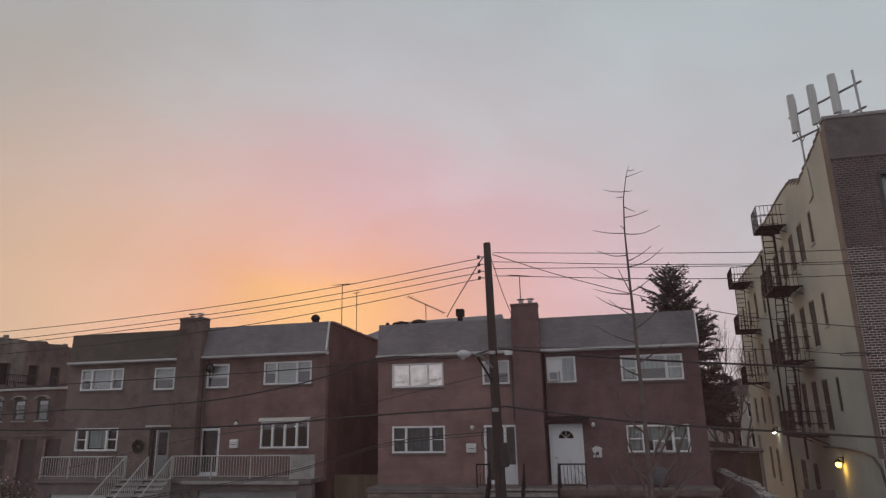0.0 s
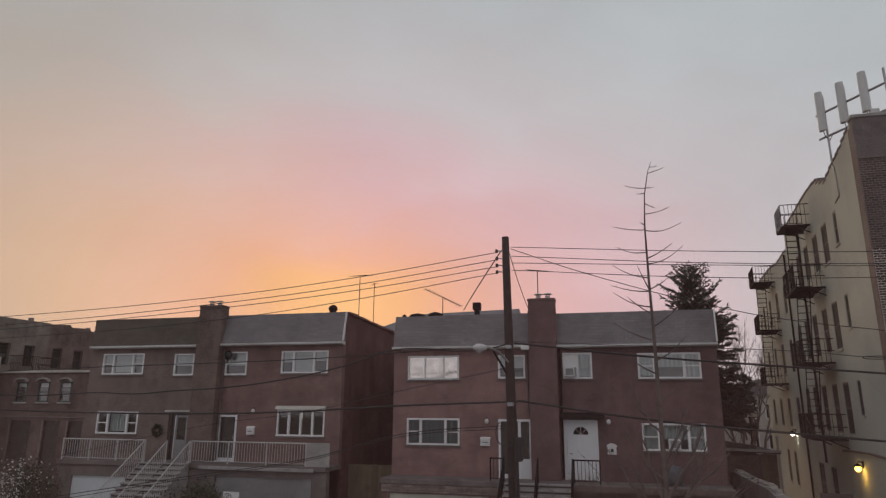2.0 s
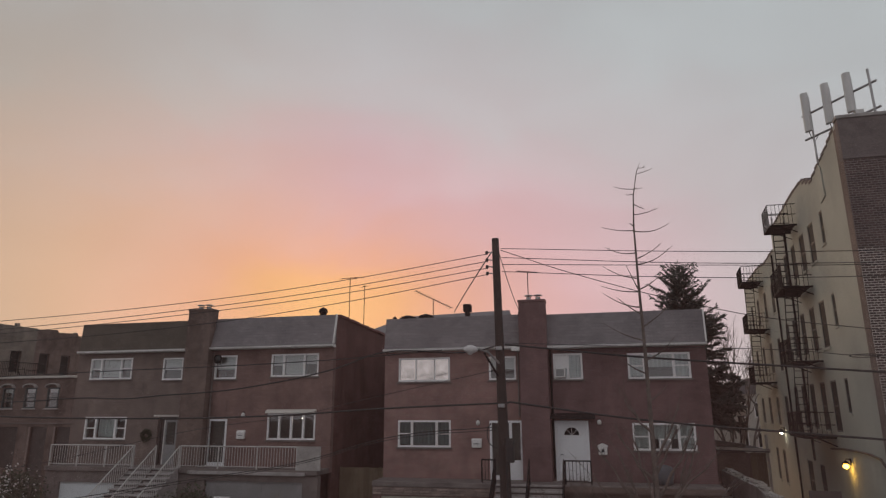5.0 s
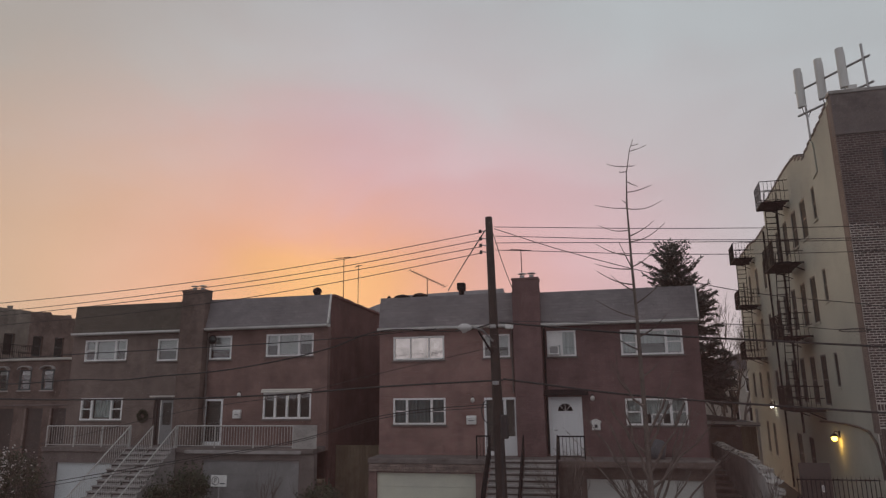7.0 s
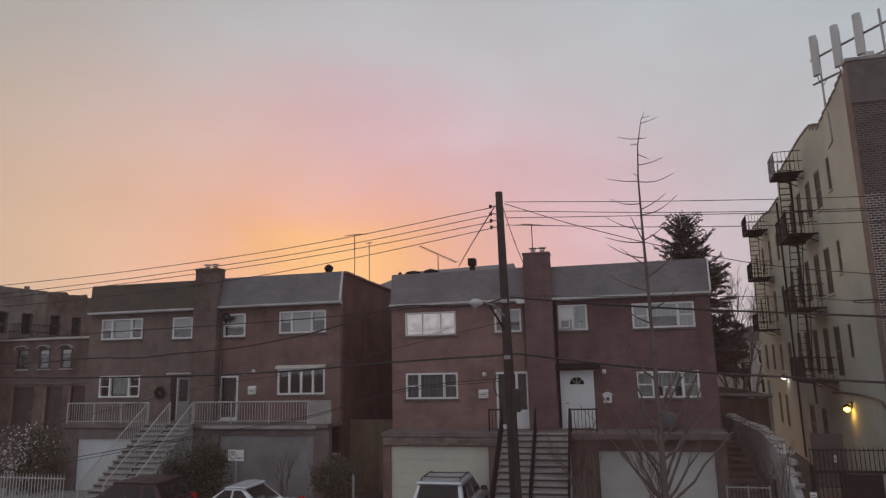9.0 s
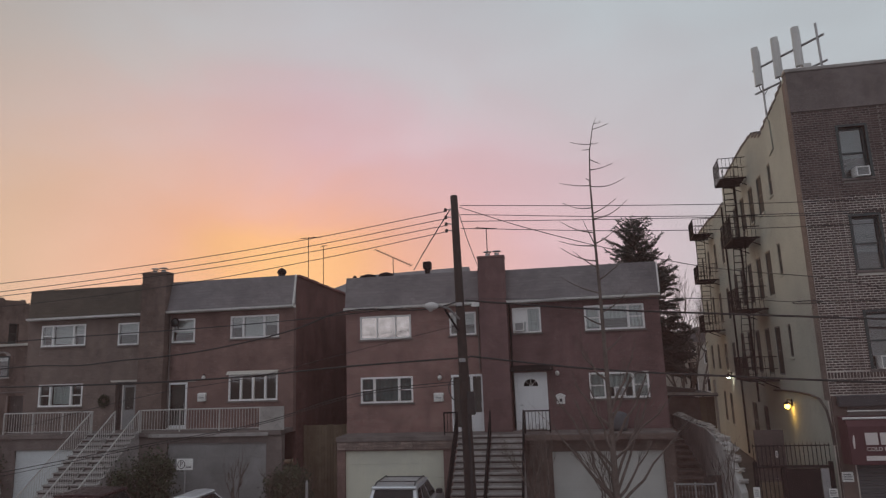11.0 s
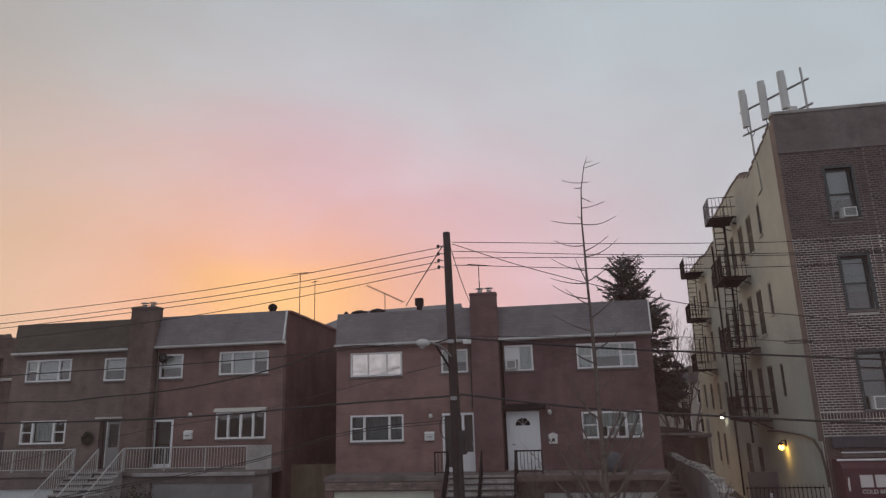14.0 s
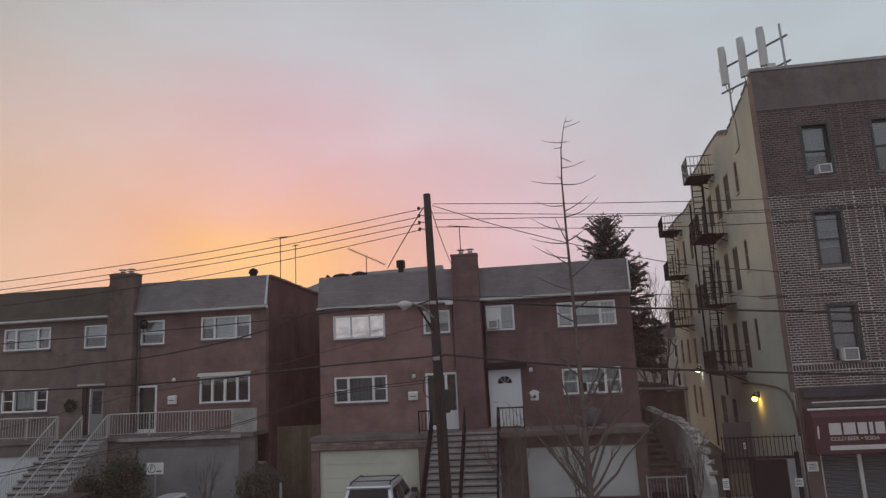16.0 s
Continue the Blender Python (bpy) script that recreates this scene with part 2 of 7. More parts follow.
DECK = material("worn_deck_concrete", (0.165, 0.14, 0.13), 0.9, vary=0.3, scale=1.5, grain=40, bump=0.3, dirt=(0.13, 0.11, 0.1))
AWNING_RED = material("maroon_awning", (0.088, 0.027, 0.033), 0.7, vary=0.15, scale=1.0)
LETTER = material("letter_white", (0.66, 0.60, 0.58), 0.6, vary=0.05)
SHUTTER = material("steel_shutter", (0.135, 0.138, 0.145), 0.55, metal=0.2, vary=0.12, scale=1.5)
CAR_SILVER = material("silver_car_paint", (0.66, 0.67, 0.69), 0.25, metal=0.4, vary=0.04, bump=0.0)
CAR_DARK = material("dark_maroon_car_paint", (0.06, 0.03, 0.032), 0.25, metal=0.3, vary=0.05, bump=0.0)
CAR_GLASS = material("tinted_car_glass", (0.012, 0.013, 0.014), 0.06, spec=0.3, vary=0.02, bump=0.0)
TYRE = material("tyre_rubber", (0.02, 0.02, 0.02), 0.85)
TAIL_RED = material("red_lens", (0.45, 0.015, 0.015), 0.2, vary=0.03)
COVER = material("grey_cover_cloth", (0.10, 0.105, 0.115), 0.8, vary=0.25, scale=3.0)
PLASTIC = material("black_plastic", (0.02, 0.02, 0.021), 0.6)
PAPER = material("white_notice", (0.72, 0.72, 0.70), 0.7, vary=0.05)
DARK_PANEL = material("dark_window_panel", (0.022, 0.026, 0.024), 0.8, spec=0.2, vary=0.2, scale=3.0)
INK = material("dark_ink", (0.05, 0.05, 0.055), 0.7, vary=0.05)
SNOW = material("pale_rubble", (0.5, 0.49, 0.47), 0.9, vary=0.3, scale=2.0, by_piece=0.25)
GLASS = glass_material("window_glass")
COATED = material("reflective_glass", (0.80, 0.74, 0.69), 0.07, metal=1.0, vary=0.12, scale=1.4, grain=3.0, bump=0.1)
AMBER = lamp_material("sodium_glow", (1.0, 0.55, 0.06), 14.0)
COOL = lamp_material("white_glow", (1.0, 0.93, 0.75), 12.0)


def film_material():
    """Clear window glass with a thin dusty film, tinted to add a reddish haze."""
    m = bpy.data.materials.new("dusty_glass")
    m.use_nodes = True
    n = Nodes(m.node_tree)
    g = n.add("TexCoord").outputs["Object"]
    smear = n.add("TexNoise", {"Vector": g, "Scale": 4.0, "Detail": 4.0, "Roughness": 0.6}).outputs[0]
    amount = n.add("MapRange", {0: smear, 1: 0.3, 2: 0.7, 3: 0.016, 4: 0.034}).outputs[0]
    # The red tint is a painted veil that lifts the dark tones.
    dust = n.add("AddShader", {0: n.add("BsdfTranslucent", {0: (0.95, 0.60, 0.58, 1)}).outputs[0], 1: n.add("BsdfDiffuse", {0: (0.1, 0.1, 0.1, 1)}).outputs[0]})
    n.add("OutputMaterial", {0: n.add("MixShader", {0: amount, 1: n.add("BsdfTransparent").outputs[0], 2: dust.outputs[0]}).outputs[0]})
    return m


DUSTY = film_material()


# ---------------------------------------------------------------- mesh helpers
def box(bm, x0, x1, y0, y1, z0, z1):
    v = [bm.verts.new(p) for p in ((x0, y0, z0), (x1, y0, z0), (x1, y1, z0), (x0, y1, z0), (x0, y0, z1), (x1, y0, z1), (x1, y1, z1), (x0, y1, z1))]
    for f in ((3, 2, 1, 0), (4, 5, 6, 7), (0, 1, 5, 4), (1, 2, 6, 5), (2, 3, 7, 6), (3, 0, 4, 7)):
        bm.faces.new([v[i] for i in f])
    return bm


def tube(bm, points, radii, sides=8, caps=True):
    """A round bar along points; radii one number or one for each point."""
    pts = [Vector(p) for p in points]
    if not hasattr(radii, "__len__"):
        radii = [radii] * len(pts)
    rings = []
    side = None
    for i, (p, r) in enumerate(zip(pts, radii)):
        d = (pts[min(i + 1, len(pts) - 1)] - pts[max(i - 1, 0)]).normalized()
        if side is None:
            side = d.orthogonal().normalized()
        side = (side - d * side.dot(d)).normalized()
        up = d.cross(side)
        rings.append([bm.verts.new(p + r * (math.cos(a) * side + math.sin(a) * up)) for a in (2 * math.pi * k / sides for k in range(sides))])
    for a, b in zip(rings, rings[1:]):
        for k in range(sides):
            bm.faces.new((a[k], a[(k + 1) % sides], b[(k + 1) % sides], b[k]))
    if caps:
        bm.faces.new(rings[0][::-1])
        bm.faces.new(rings[-1])
    return bm


def prism(bm, outline, axis, a, b):
    """Push an outline (pairs) from a to b along an axis: 'x' takes (y, z), 'y' takes (x, z), 'z' takes (x, y)."""
    def at(p, k):
        return {"x": (k, p[0], p[1]), "y": (p[0], k, p[1]), "z": (p[0], p[1], k)}[axis]
    lo = [bm.verts.new(at(p, a)) for p in outline]
    hi = [bm.verts.new(at(p, b)) for p in outline]
    bm.faces.new(lo)
    bm.faces.new(hi[::-1])
    for i in range(len(outline)):
        j = (i + 1) % len(outline)
        bm.faces.new((lo[j], lo[i], hi[i], hi[j]))
    return bm


def finish(bm, bevel=0.0, smooth=False):
    bmesh.ops.recalc_face_normals(bm, faces=bm.faces)
    if bevel:
        bmesh.ops.bevel(bm, geom=[e for e in bm.edges if e.calc_face_angle(0) > 0.5], offset=bevel, segments=1, affect="EDGES", clamp_overlap=True)
    if smooth:
        for f in bm.faces:
            f.smooth = True
    return bm


def part(name, bm, mat, parent=None, label="", bevel=0.0, smooth=False):
    """Link a bmesh as one mesh object under a thing or a part."""
    finish(bm, bevel, smooth)
    me = bpy.data.meshes.new(name)
    bm.to_mesh(me)
    bm.free()
    me.materials.append(mat)
    ob = new(name, me)
    if parent:
        ob.parent = parent
    if label:
        ob["label"] = label
    return ob


def same(name, ob, m, parent):
    """Another piece on the mesh of ob."""
    c = new(name, ob.data)
    c.parent = parent
    c.matrix_basis = m
    return c


def thing(name, label, category, group="", at=(0, 0, 0)):
    e = new(name)
    e.empty_display_size = 0.2
    e.location = at
    return tagged(e, label, category, group)


def B():
    return bmesh.new()


def pierced(bm, a0, a1, z0, z1, t0, t1, holes, axis="y"):
    """A wall from a0 to a1 and z0 to z1, from t0 to t1 thick, with holes (a0, a1, z0, z1) right through it."""
    xs = sorted({a0, a1, *[h[0] for h in holes], *[h[1] for h in holes]})
    zs = sorted({z0, z1, *[h[2] for h in holes], *[h[3] for h in holes]})
    xs = [x for x in xs if a0 <= x <= a1]
    zs = [z for z in zs if z0 <= z <= z1]

    def solid(i, k):
        if not (0 <= i < len(xs) - 1 and 0 <= k < len(zs) - 1):
            return False
        cx, cz = (xs[i] + xs[i + 1]) / 2, (zs[k] + zs[k + 1]) / 2
        return not any(h[0] < cx < h[1] and h[2] < cz < h[3] for h in holes)

    verts = {}

    def V(i, k, t):
        key = (i, k, t)
        if key not in verts:
            verts[key] = bm.verts.new((xs[i], (t0, t1)[t], zs[k]) if axis == "y" else ((t0, t1)[t], xs[i], zs[k]))
        return verts[key]

    for i in range(len(xs) - 1):
        for k in range(len(zs) - 1):
            if not solid(i, k):
                continue
            for t in (0, 1):
                bm.faces.new((V(i, k, t), V(i + 1, k, t), V(i + 1, k + 1, t), V(i, k + 1, t)))
            for (di, dk, e) in ((-1, 0, ((i, k), (i, k + 1))), (1, 0, ((i + 1, k), (i + 1, k + 1))), (0, -1, ((i, k), (i + 1, k))), (0, 1, ((i, k + 1), (i + 1, k + 1)))):
                if not solid(i + di, k + dk):
                    (p, q) = e
                    bm.faces.new((V(*p, 0), V(*q, 0), V(*q, 1), V(*p, 1)))
    return bm


# ---------------------------------------------------------------- setting
def setting(name, bm, mat, label, category, bevel=0.0):
    return tagged(part(name, bm, mat, None, "", bevel), label, category, "", "structure")


setting("ground", box(B(), -900, 900, -300, 1500, -0.6, -0.15), EARTH, "bare brown earth between and behind the houses", "ground")
setting("road", box(B(), -300, 300, 9.0, 19.4, -0.2, 0.0), ASPHALT, "dark worn asphalt street in front of the houses", "road")
setting("kerb", box(B(), -300, 300, 19.4, 19.56, -0.2, 0.15), CONCRETE, "grey concrete kerb along the street", "kerb", 0.01)
setting("pavement", box(B(), -300, 300, 19.56, 25.9, -0.2, 0.14), PAVING, "grey concrete pavement and driveway aprons", "pavement")
setting("pavement_south", box(B(), -300, 300, 2.0, 9.0, -0.2, 0.14), PAVING, "grey concrete pavement across the street", "pavement")
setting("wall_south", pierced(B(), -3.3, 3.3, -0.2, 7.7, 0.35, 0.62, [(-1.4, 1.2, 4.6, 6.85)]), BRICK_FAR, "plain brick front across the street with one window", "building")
setting("wall_room", pierced(B(), -4.0, 0.345, 4.3, 7.3, -3.1, -3.0, [], "x"), ROOM, "plain plastered wall of the upstairs room", "wall")
setting("wall_room_east", pierced(B(), -4.0, 0.345, 4.3, 7.3, 3.0, 3.1, [], "x"), ROOM, "plain plastered wall of the upstairs room", "wall")
setting("wall_room_back", box(B(), -3.1, 3.1, -4.1, -4.003, 4.3, 7.3), ROOM, "plain plastered wall of the upstairs room", "wall")
setting("floor", box(B(), -3.1, 3.1, -4.1, 0.345, 4.2, 4.297), ROOM, "plain floor of the upstairs room", "floor")
setting("ceiling", box(B(), -3.1, 3.1, -4.1, 0.345, 7.303, 7.4), ROOM, "plain plastered ceiling of the upstairs room", "ceiling")
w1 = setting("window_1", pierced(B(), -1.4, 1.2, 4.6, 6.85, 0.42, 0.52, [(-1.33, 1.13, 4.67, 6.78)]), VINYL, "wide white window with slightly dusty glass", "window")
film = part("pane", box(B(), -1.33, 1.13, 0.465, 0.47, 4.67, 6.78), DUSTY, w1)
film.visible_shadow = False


# ---------------------------------------------------------------- windows and doors
FACE = 27.0


def pane(parent, x0, x1, z0, z1, y, mat=None):
    p = part("pane", box(B(), x0, x1, y, y + 0.006, z0, z1), mat or GLASS, parent)
    p.visible_shadow = False
    return p


def window(house, x0, x1, z0, z1, kind, y=FACE, blind=0.5, cloth=None, frame_mat=None, hood=False, sill=True, glass=None):
    """A white vinyl window let into the wall: frame, bars, panes, a sill and what hangs behind the glass."""
    mat = frame_mat or VINYL
    w, f = x1 - x0, 0.075
    bars = {"three": (0.265, 0.735), "slider": (0.34, 0.70), "four": (0.25, 0.5, 0.75), "two": (0.5,), "dh": (), "picture": (0.27, 0.70)}[kind]
    cols = [x0 + f] + [x0 + w * b for b in bars] + [x1 - f]
    bw = 0.10 if kind in ("three", "picture", "four", "two") else 0.05
    n = len(cols) - 1
    gaps = [(cols[i] + (bw / 2 if i else 0), cols[i + 1] - (bw / 2 if i < n - 1 else 0), z0 + f, z1 - f) for i in range(n)]
    win = part("window", pierced(B(), x0, x1, z0, z1, y - 0.02, y + 0.09, gaps), mat, house, "", 0.004)
    zm = z0 + (z1 - z0) * 0.5
    for i, (a, b, _, _) in enumerate(gaps):
        hung = (kind == "three" and i != 1) or kind == "dh"
        if hung:
            part("meeting_rail", box(B(), a, b, y + 0.01, y + 0.06, zm - 0.025, zm + 0.025), mat, win)
            pane(win, a, b, z0 + f, zm - 0.025, y + 0.045)
            pane(win, a, b, zm + 0.025, z1 - f, y + 0.03)
        else:
            pane(win, a, b, z0 + f, z1 - f, y + 0.035, glass)
        drop = blind if not isinstance(blind, (tuple, list)) else blind[i]
        if drop > 0:
            bm = B()
            zb = z1 - f - (z1 - z0 - 2 * f) * drop
            if cloth is None:
                k = max(2, int((z1 - f - zb) / 0.06))
                for j in range(k):
                    zz = zb + (z1 - f - zb) * j / k
                    box(bm, a, b, y + 0.12, y + 0.135, zz, zz + (z1 - f - zb) / k * 0.86)
                part("blind", bm, BLIND, win)
            else:
                k = max(6, int((b - a) / 0.05))
                pts = [(a + (b - a) * j / k, y + 0.15 + 0.02 * math.sin(j * 1.9 + x0)) for j in range(k + 1)]
                prism(bm, pts + [(px, py + 0.012) for px, py in reversed(pts)], "z", zb, z1 - f)
                part("curtain", bm, cloth, win)
    if sill:
        part("sill", box(B(), x0 - 0.06, x1 + 0.06, y - 0.07, y + 0.03, z0 - 0.075, z0 - 0.004), DECK if mat is VINYL else CONCRETE, win, "", 0.008)
    if hood:
        bm = B()
        prism(bm, [(y - 0.16, z1 + 0.01), (y + 0.0, z1 + 0.01), (y + 0.0, z1 + 0.17), (y - 0.10, z1 + 0.13)], "x", x0 - 0.06, x1 + 0.04)
        part("hood", bm, PALE_STUCCO, win)
    return win


def air_conditioner(x0, x1, z0, z1, y):
    """A boxed window unit with a louvred back."""
    t = thing("air_conditioner", "white boxed window air conditioner with louvred back", "air conditioner", "window air conditioners", ((x0 + x1) / 2, y, z0))
    w, h = (x1 - x0) / 2, z1 - z0
    bm = B()
    for a in ((-w, w, 0, 0.04), (-w, w, h - 0.04, h), (-w, -w + 0.04, 0.04, h - 0.04), (w - 0.04, w, 0.04, h - 0.04)):
        box(bm, a[0], a[1], -0.30, 0.12, a[2], a[3])
    part("case", bm, VINYL, t, "", 0.006)
    g = part("grille", box(B(), -w + 0.04, w - 0.04, -0.27, 0.1, 0.04, h - 0.04), GALV, t, "grey coil behind louvres")
    for k in range(5):
        z = 0.06 + (h - 0.14) * k / 4
        part("louvre", box(B(), -w + 0.04, w - 0.04, -0.292, -0.275, z, z + 0.025), GARAGE_GREY, g)
    return t


def panel_door(house, x0, x1, z0, z1, y, mat, fan=True, casing=None):
    """A framed front door; fan: a half-round light."""
    f = 0.12
    bm = pierced(B(), x0, x1, z0, z1, y - 0.03, y + 0.1, [(x0 + f, x1 - f, z0, z1 - f)])
    d = part("door", bm, casing or DOOR_WHITE, house, "dark-painted door frame" if casing else "white-painted door frame", 0.006)
    a, b, top = x0 + f + 0.004, x1 - f - 0.004, z1 - f - 0.004
    leaf = B()
    box(leaf, a, b, y + 0.03, y + 0.075, z0 + 0.02, top)
    part("door_leaf", leaf, mat, d, "", 0.004)
    w = b - a
    for (u0, u1, v0, v1) in ((0.12, 0.44, 0.08, 0.36), (0.56, 0.88, 0.08, 0.36), (0.12, 0.44, 0.42, 0.74), (0.56, 0.88, 0.42, 0.74)):
        h = top - z0
        part("panel", box(B(), a + w * u0, a + w * u1, y + 0.016, y + 0.029, z0 + h * v0, z0 + h * v1), mat, d, "", 0.006)
    if fan:
        bm = B()
        cx, cz, r = (a + b) / 2, z0 + (top - z0) * 0.80, w * 0.27
        prism(bm, [(cx + r * math.cos(math.pi * k / 12), cz + r * math.sin(math.pi * k / 12)) for k in range(13)], "y", y + 0.018, y + 0.028)
        part("fanlight", bm, CAR_GLASS, d, "dark half-round light")
        for k in (1, 2, 3):
            ang = math.pi * k / 4
            part("glazing_bar", tube(B(), [(cx, y + 0.016, cz), (cx + r * math.cos(ang), y + 0.016, cz + r * math.sin(ang))], 0.008, 5), DOOR_WHITE, d)
    part("handle", tube(B(), [(a + 0.08, y + 0.02, z0 + 1.0), (a + 0.08, y - 0.05, z0 + 1.0), (a + 0.2, y - 0.05, z0 + 1.0)], 0.014, 8), IRON, d)
    return d


def storm_door(house, x0, x1, z0, z1, y, side_lights=False, ajar=False):
    """A white aluminium frame with tall glass and a dark leaf behind it."""
    f = 0.09
    w = x1 - x0
    holes = [(x0 + f, x1 - f, z0 + 0.16, z1 - f)]
    if side_lights:
        holes = [(x0 + f, x0 + w * 0.36, z0 + 0.16, z1 - f), (x0 + w * 0.44, x0 + w * 0.60, z0 + 0.16, z1 - f), (x0 + w * 0.68, x1 - f, z0 + 0.75, z1 - f)]
    bm = pierced(B(), x0, x1, z0, z1, y - 0.03, y + 0.08, holes)
    d = part("door", bm, DOOR_WHITE, house, "white storm door frame", 0.006)
    pane(d, x0 + f, x1 - f, z0 + 0.16, z1 - f, y + 0.02)
    part("door_leaf", box(B(), x0 + f, x1 - f, y + 0.14, y + 0.18, z0, z1 - f), DOOR_DARK, d, "dark wooden leaf behind the glass", 0.004)
    part("handle", tube(B(), [(x1 - f - 0.02, y - 0.03, z0 + 0.95), (x1 - f - 0.02, y - 0.07, z0 + 1.0), (x1 - f - 0.02, y - 0.07, z0 + 1.12), (x1 - f - 0.02, y - 0.03, z0 + 1.16)], 0.012, 6), GALV, d)
    return d


def garage_door(house, x0, x1, z0, z1, y, mat, label):
    """A sectional door: four leaves of raised panels."""
    g = part("garage_door", box(B(), x0, x1, y + 0.05, y + 0.08, z0, z1), mat, house, label)
    n, rows = 5, 4
    h = (z1 - z0) / rows
    for k in range(rows):
        bm = B()
        box(bm, x0, x1, y + 0.02, y + 0.048, z0 + k * h + 0.004, z0 + (k + 1) * h - 0.004)
        for j in range(n):
            w = (x1 - x0) / n
            box(bm, x0 + j * w + 0.07, x0 + (j + 1) * w - 0.07, y + 0.012, y + 0.019, z0 + k * h + 0.08, z0 + (k + 1) * h - 0.08)
        part("door_section", bm, mat, g, "", 0.002)
    return g


def railing(house, a, b, height, mat, label="", gap=0.13, r=0.011, posts=2):
    """A straight or sloping rail from a to b (feet), with two bars, posts and balusters."""
    a, b = Vector(a), Vector(b)
    up = Vector((0, 0, height))
    rail = part("railing", tube(B(), [a + up, b + up], 0.028, 8), mat, house, label)
    part("lower_bar", tube(B(), [a + Vector((0, 0, 0.1)), b + Vector((0, 0, 0.1))], 0.016, 6), mat, rail)
    for k in range(posts):
        p = a.lerp(b, k / (posts - 1))
        part("post", box(B(), p.x - 0.025, p.x + 0.025, p.y - 0.025, p.y + 0.025, p.z, p.z + height + 0.02), mat, rail, "", 0.004)
    n = max(2, int((b - a).length / gap))
    first = None
    for k in range(1, n):
        p = a.lerp(b, k / n)
        if first is None:
            first = part("baluster", tube(B(), [(0, 0, 0.1), (0, 0, height)], r, 5), mat, rail)
            first.location = p
        else:
            same("baluster", first, Matrix.Translation(p), rail)
    return rail


def stair(house, x0, x1, y_top, z_top, z_foot, run, label):
    """Solid concrete steps that come down towards the street."""
    n = round((z_top - z_foot) / 0.19)
    rise = (z_top - z_foot) / n
    s = part("steps", box(B(), x0 + 0.02, x1 - 0.02, y_top - 0.02, y_top + 0.05, z_foot, z_top - 0.06), STEP_STONE, house, label)
    for k in range(n):
        y1 = y_top - k * run
        z1 = z_top - k * rise
        bm = B()
        box(bm, x0, x1, y1 - run - 0.045, y1 - 0.002, z1 - 0.05, z1)
        box(bm, x0 + 0.02, x1 - 0.02, y1 - run, y1 - 0.002, z_foot - 0.05, z1 - 0.052)
        st = part("step", bm, STEP_STONE, s, "", 0.006)
        # Dark strip paints in the shadow line below each nosing.
        part("riser", box(B(), x0 + 0.03, x1 - 0.03, y1 - run - 0.006, y1 - run - 0.001, z1 - 0.115, z1 - 0.053), DOOR_DARK, st, "dark strip for the shade under the nosing")
    return s, y_top - n * run


def mansard(house, x0, x1, z_eave, z_top, mat, label, trim_right=False, trim_left=False, lean0=0.0, lean1=0.0):
    """A steep shingled front roof over a white gutter."""
    y0, y1 = FACE - 0.28, FACE + 0.12
    bm = B()
    prism(bm, [(y0, z_eave), (FACE + 0.3, z_eave), (y1 + 0.3, z_top - 0.1), (y1 + 0.3, z_top), (y1, z_top)], "x", x0, x1)

    def lean(bm):
        """Tilt the two ends, so that the top is longer or shorter than the eave."""
        for v in bm.verts:
            f = max(0.0, (v.co.y - y0) / (y1 - y0))
            v.co.x += (lean0 if v.co.x < (x0 + x1) / 2 else lean1) * f
        return bm

    r = part("roof", lean(bm), mat, house, label)
    rows = 9
    for k in range(rows):
        f0, f1 = k / rows, (k + 1) / rows
        ya, za = y0 + (y1 - y0) * f0, z_eave + (z_top - z_eave) * f0
        yb, zb = y0 + (y1 - y0) * f1, z_eave + (z_top - z_eave) * f1
        bm = B()
        prism(bm, [(ya - 0.008, za + 0.006), (ya - 0.005, za - 0.003), (yb - 0.004, zb - 0.003), (yb - 0.008, zb + 0.003)], "x", x0 - 0.01, x1 + 0.01)
        part("shingle_course", lean(bm), mat, r)
    bm = B()
    prism(bm, [(y0 - 0.12, z_eave - 0.02), (y0 - 0.10, z_eave - 0.10), (y0 - 0.02, z_eave - 0.13), (y0 + 0.28, z_eave - 0.13), (y0 + 0.28, z_eave - 0.01), (y0 - 0.02, z_eave - 0.01)], "x", x0 - 0.05, x1 + 0.05)
    part("gutter", bm, WHITE, r, "white-painted gutter and fascia")
    for on, x in ((trim_right, x1 + 0.012), (trim_left, x0 - 0.072)):
        if on:
            bm = B()
            prism(bm, [(y0 - 0.04, z_eave + 0.02), (y0 + 0.10, z_eave + 0.02), (y1 + 0.10, z_top - 0.02), (y1 - 0.02, z_top + 0.03)], "x", x, x + 0.06)
            part("barge_board", lean(bm), WHITE, r, "white-painted board")
    return r


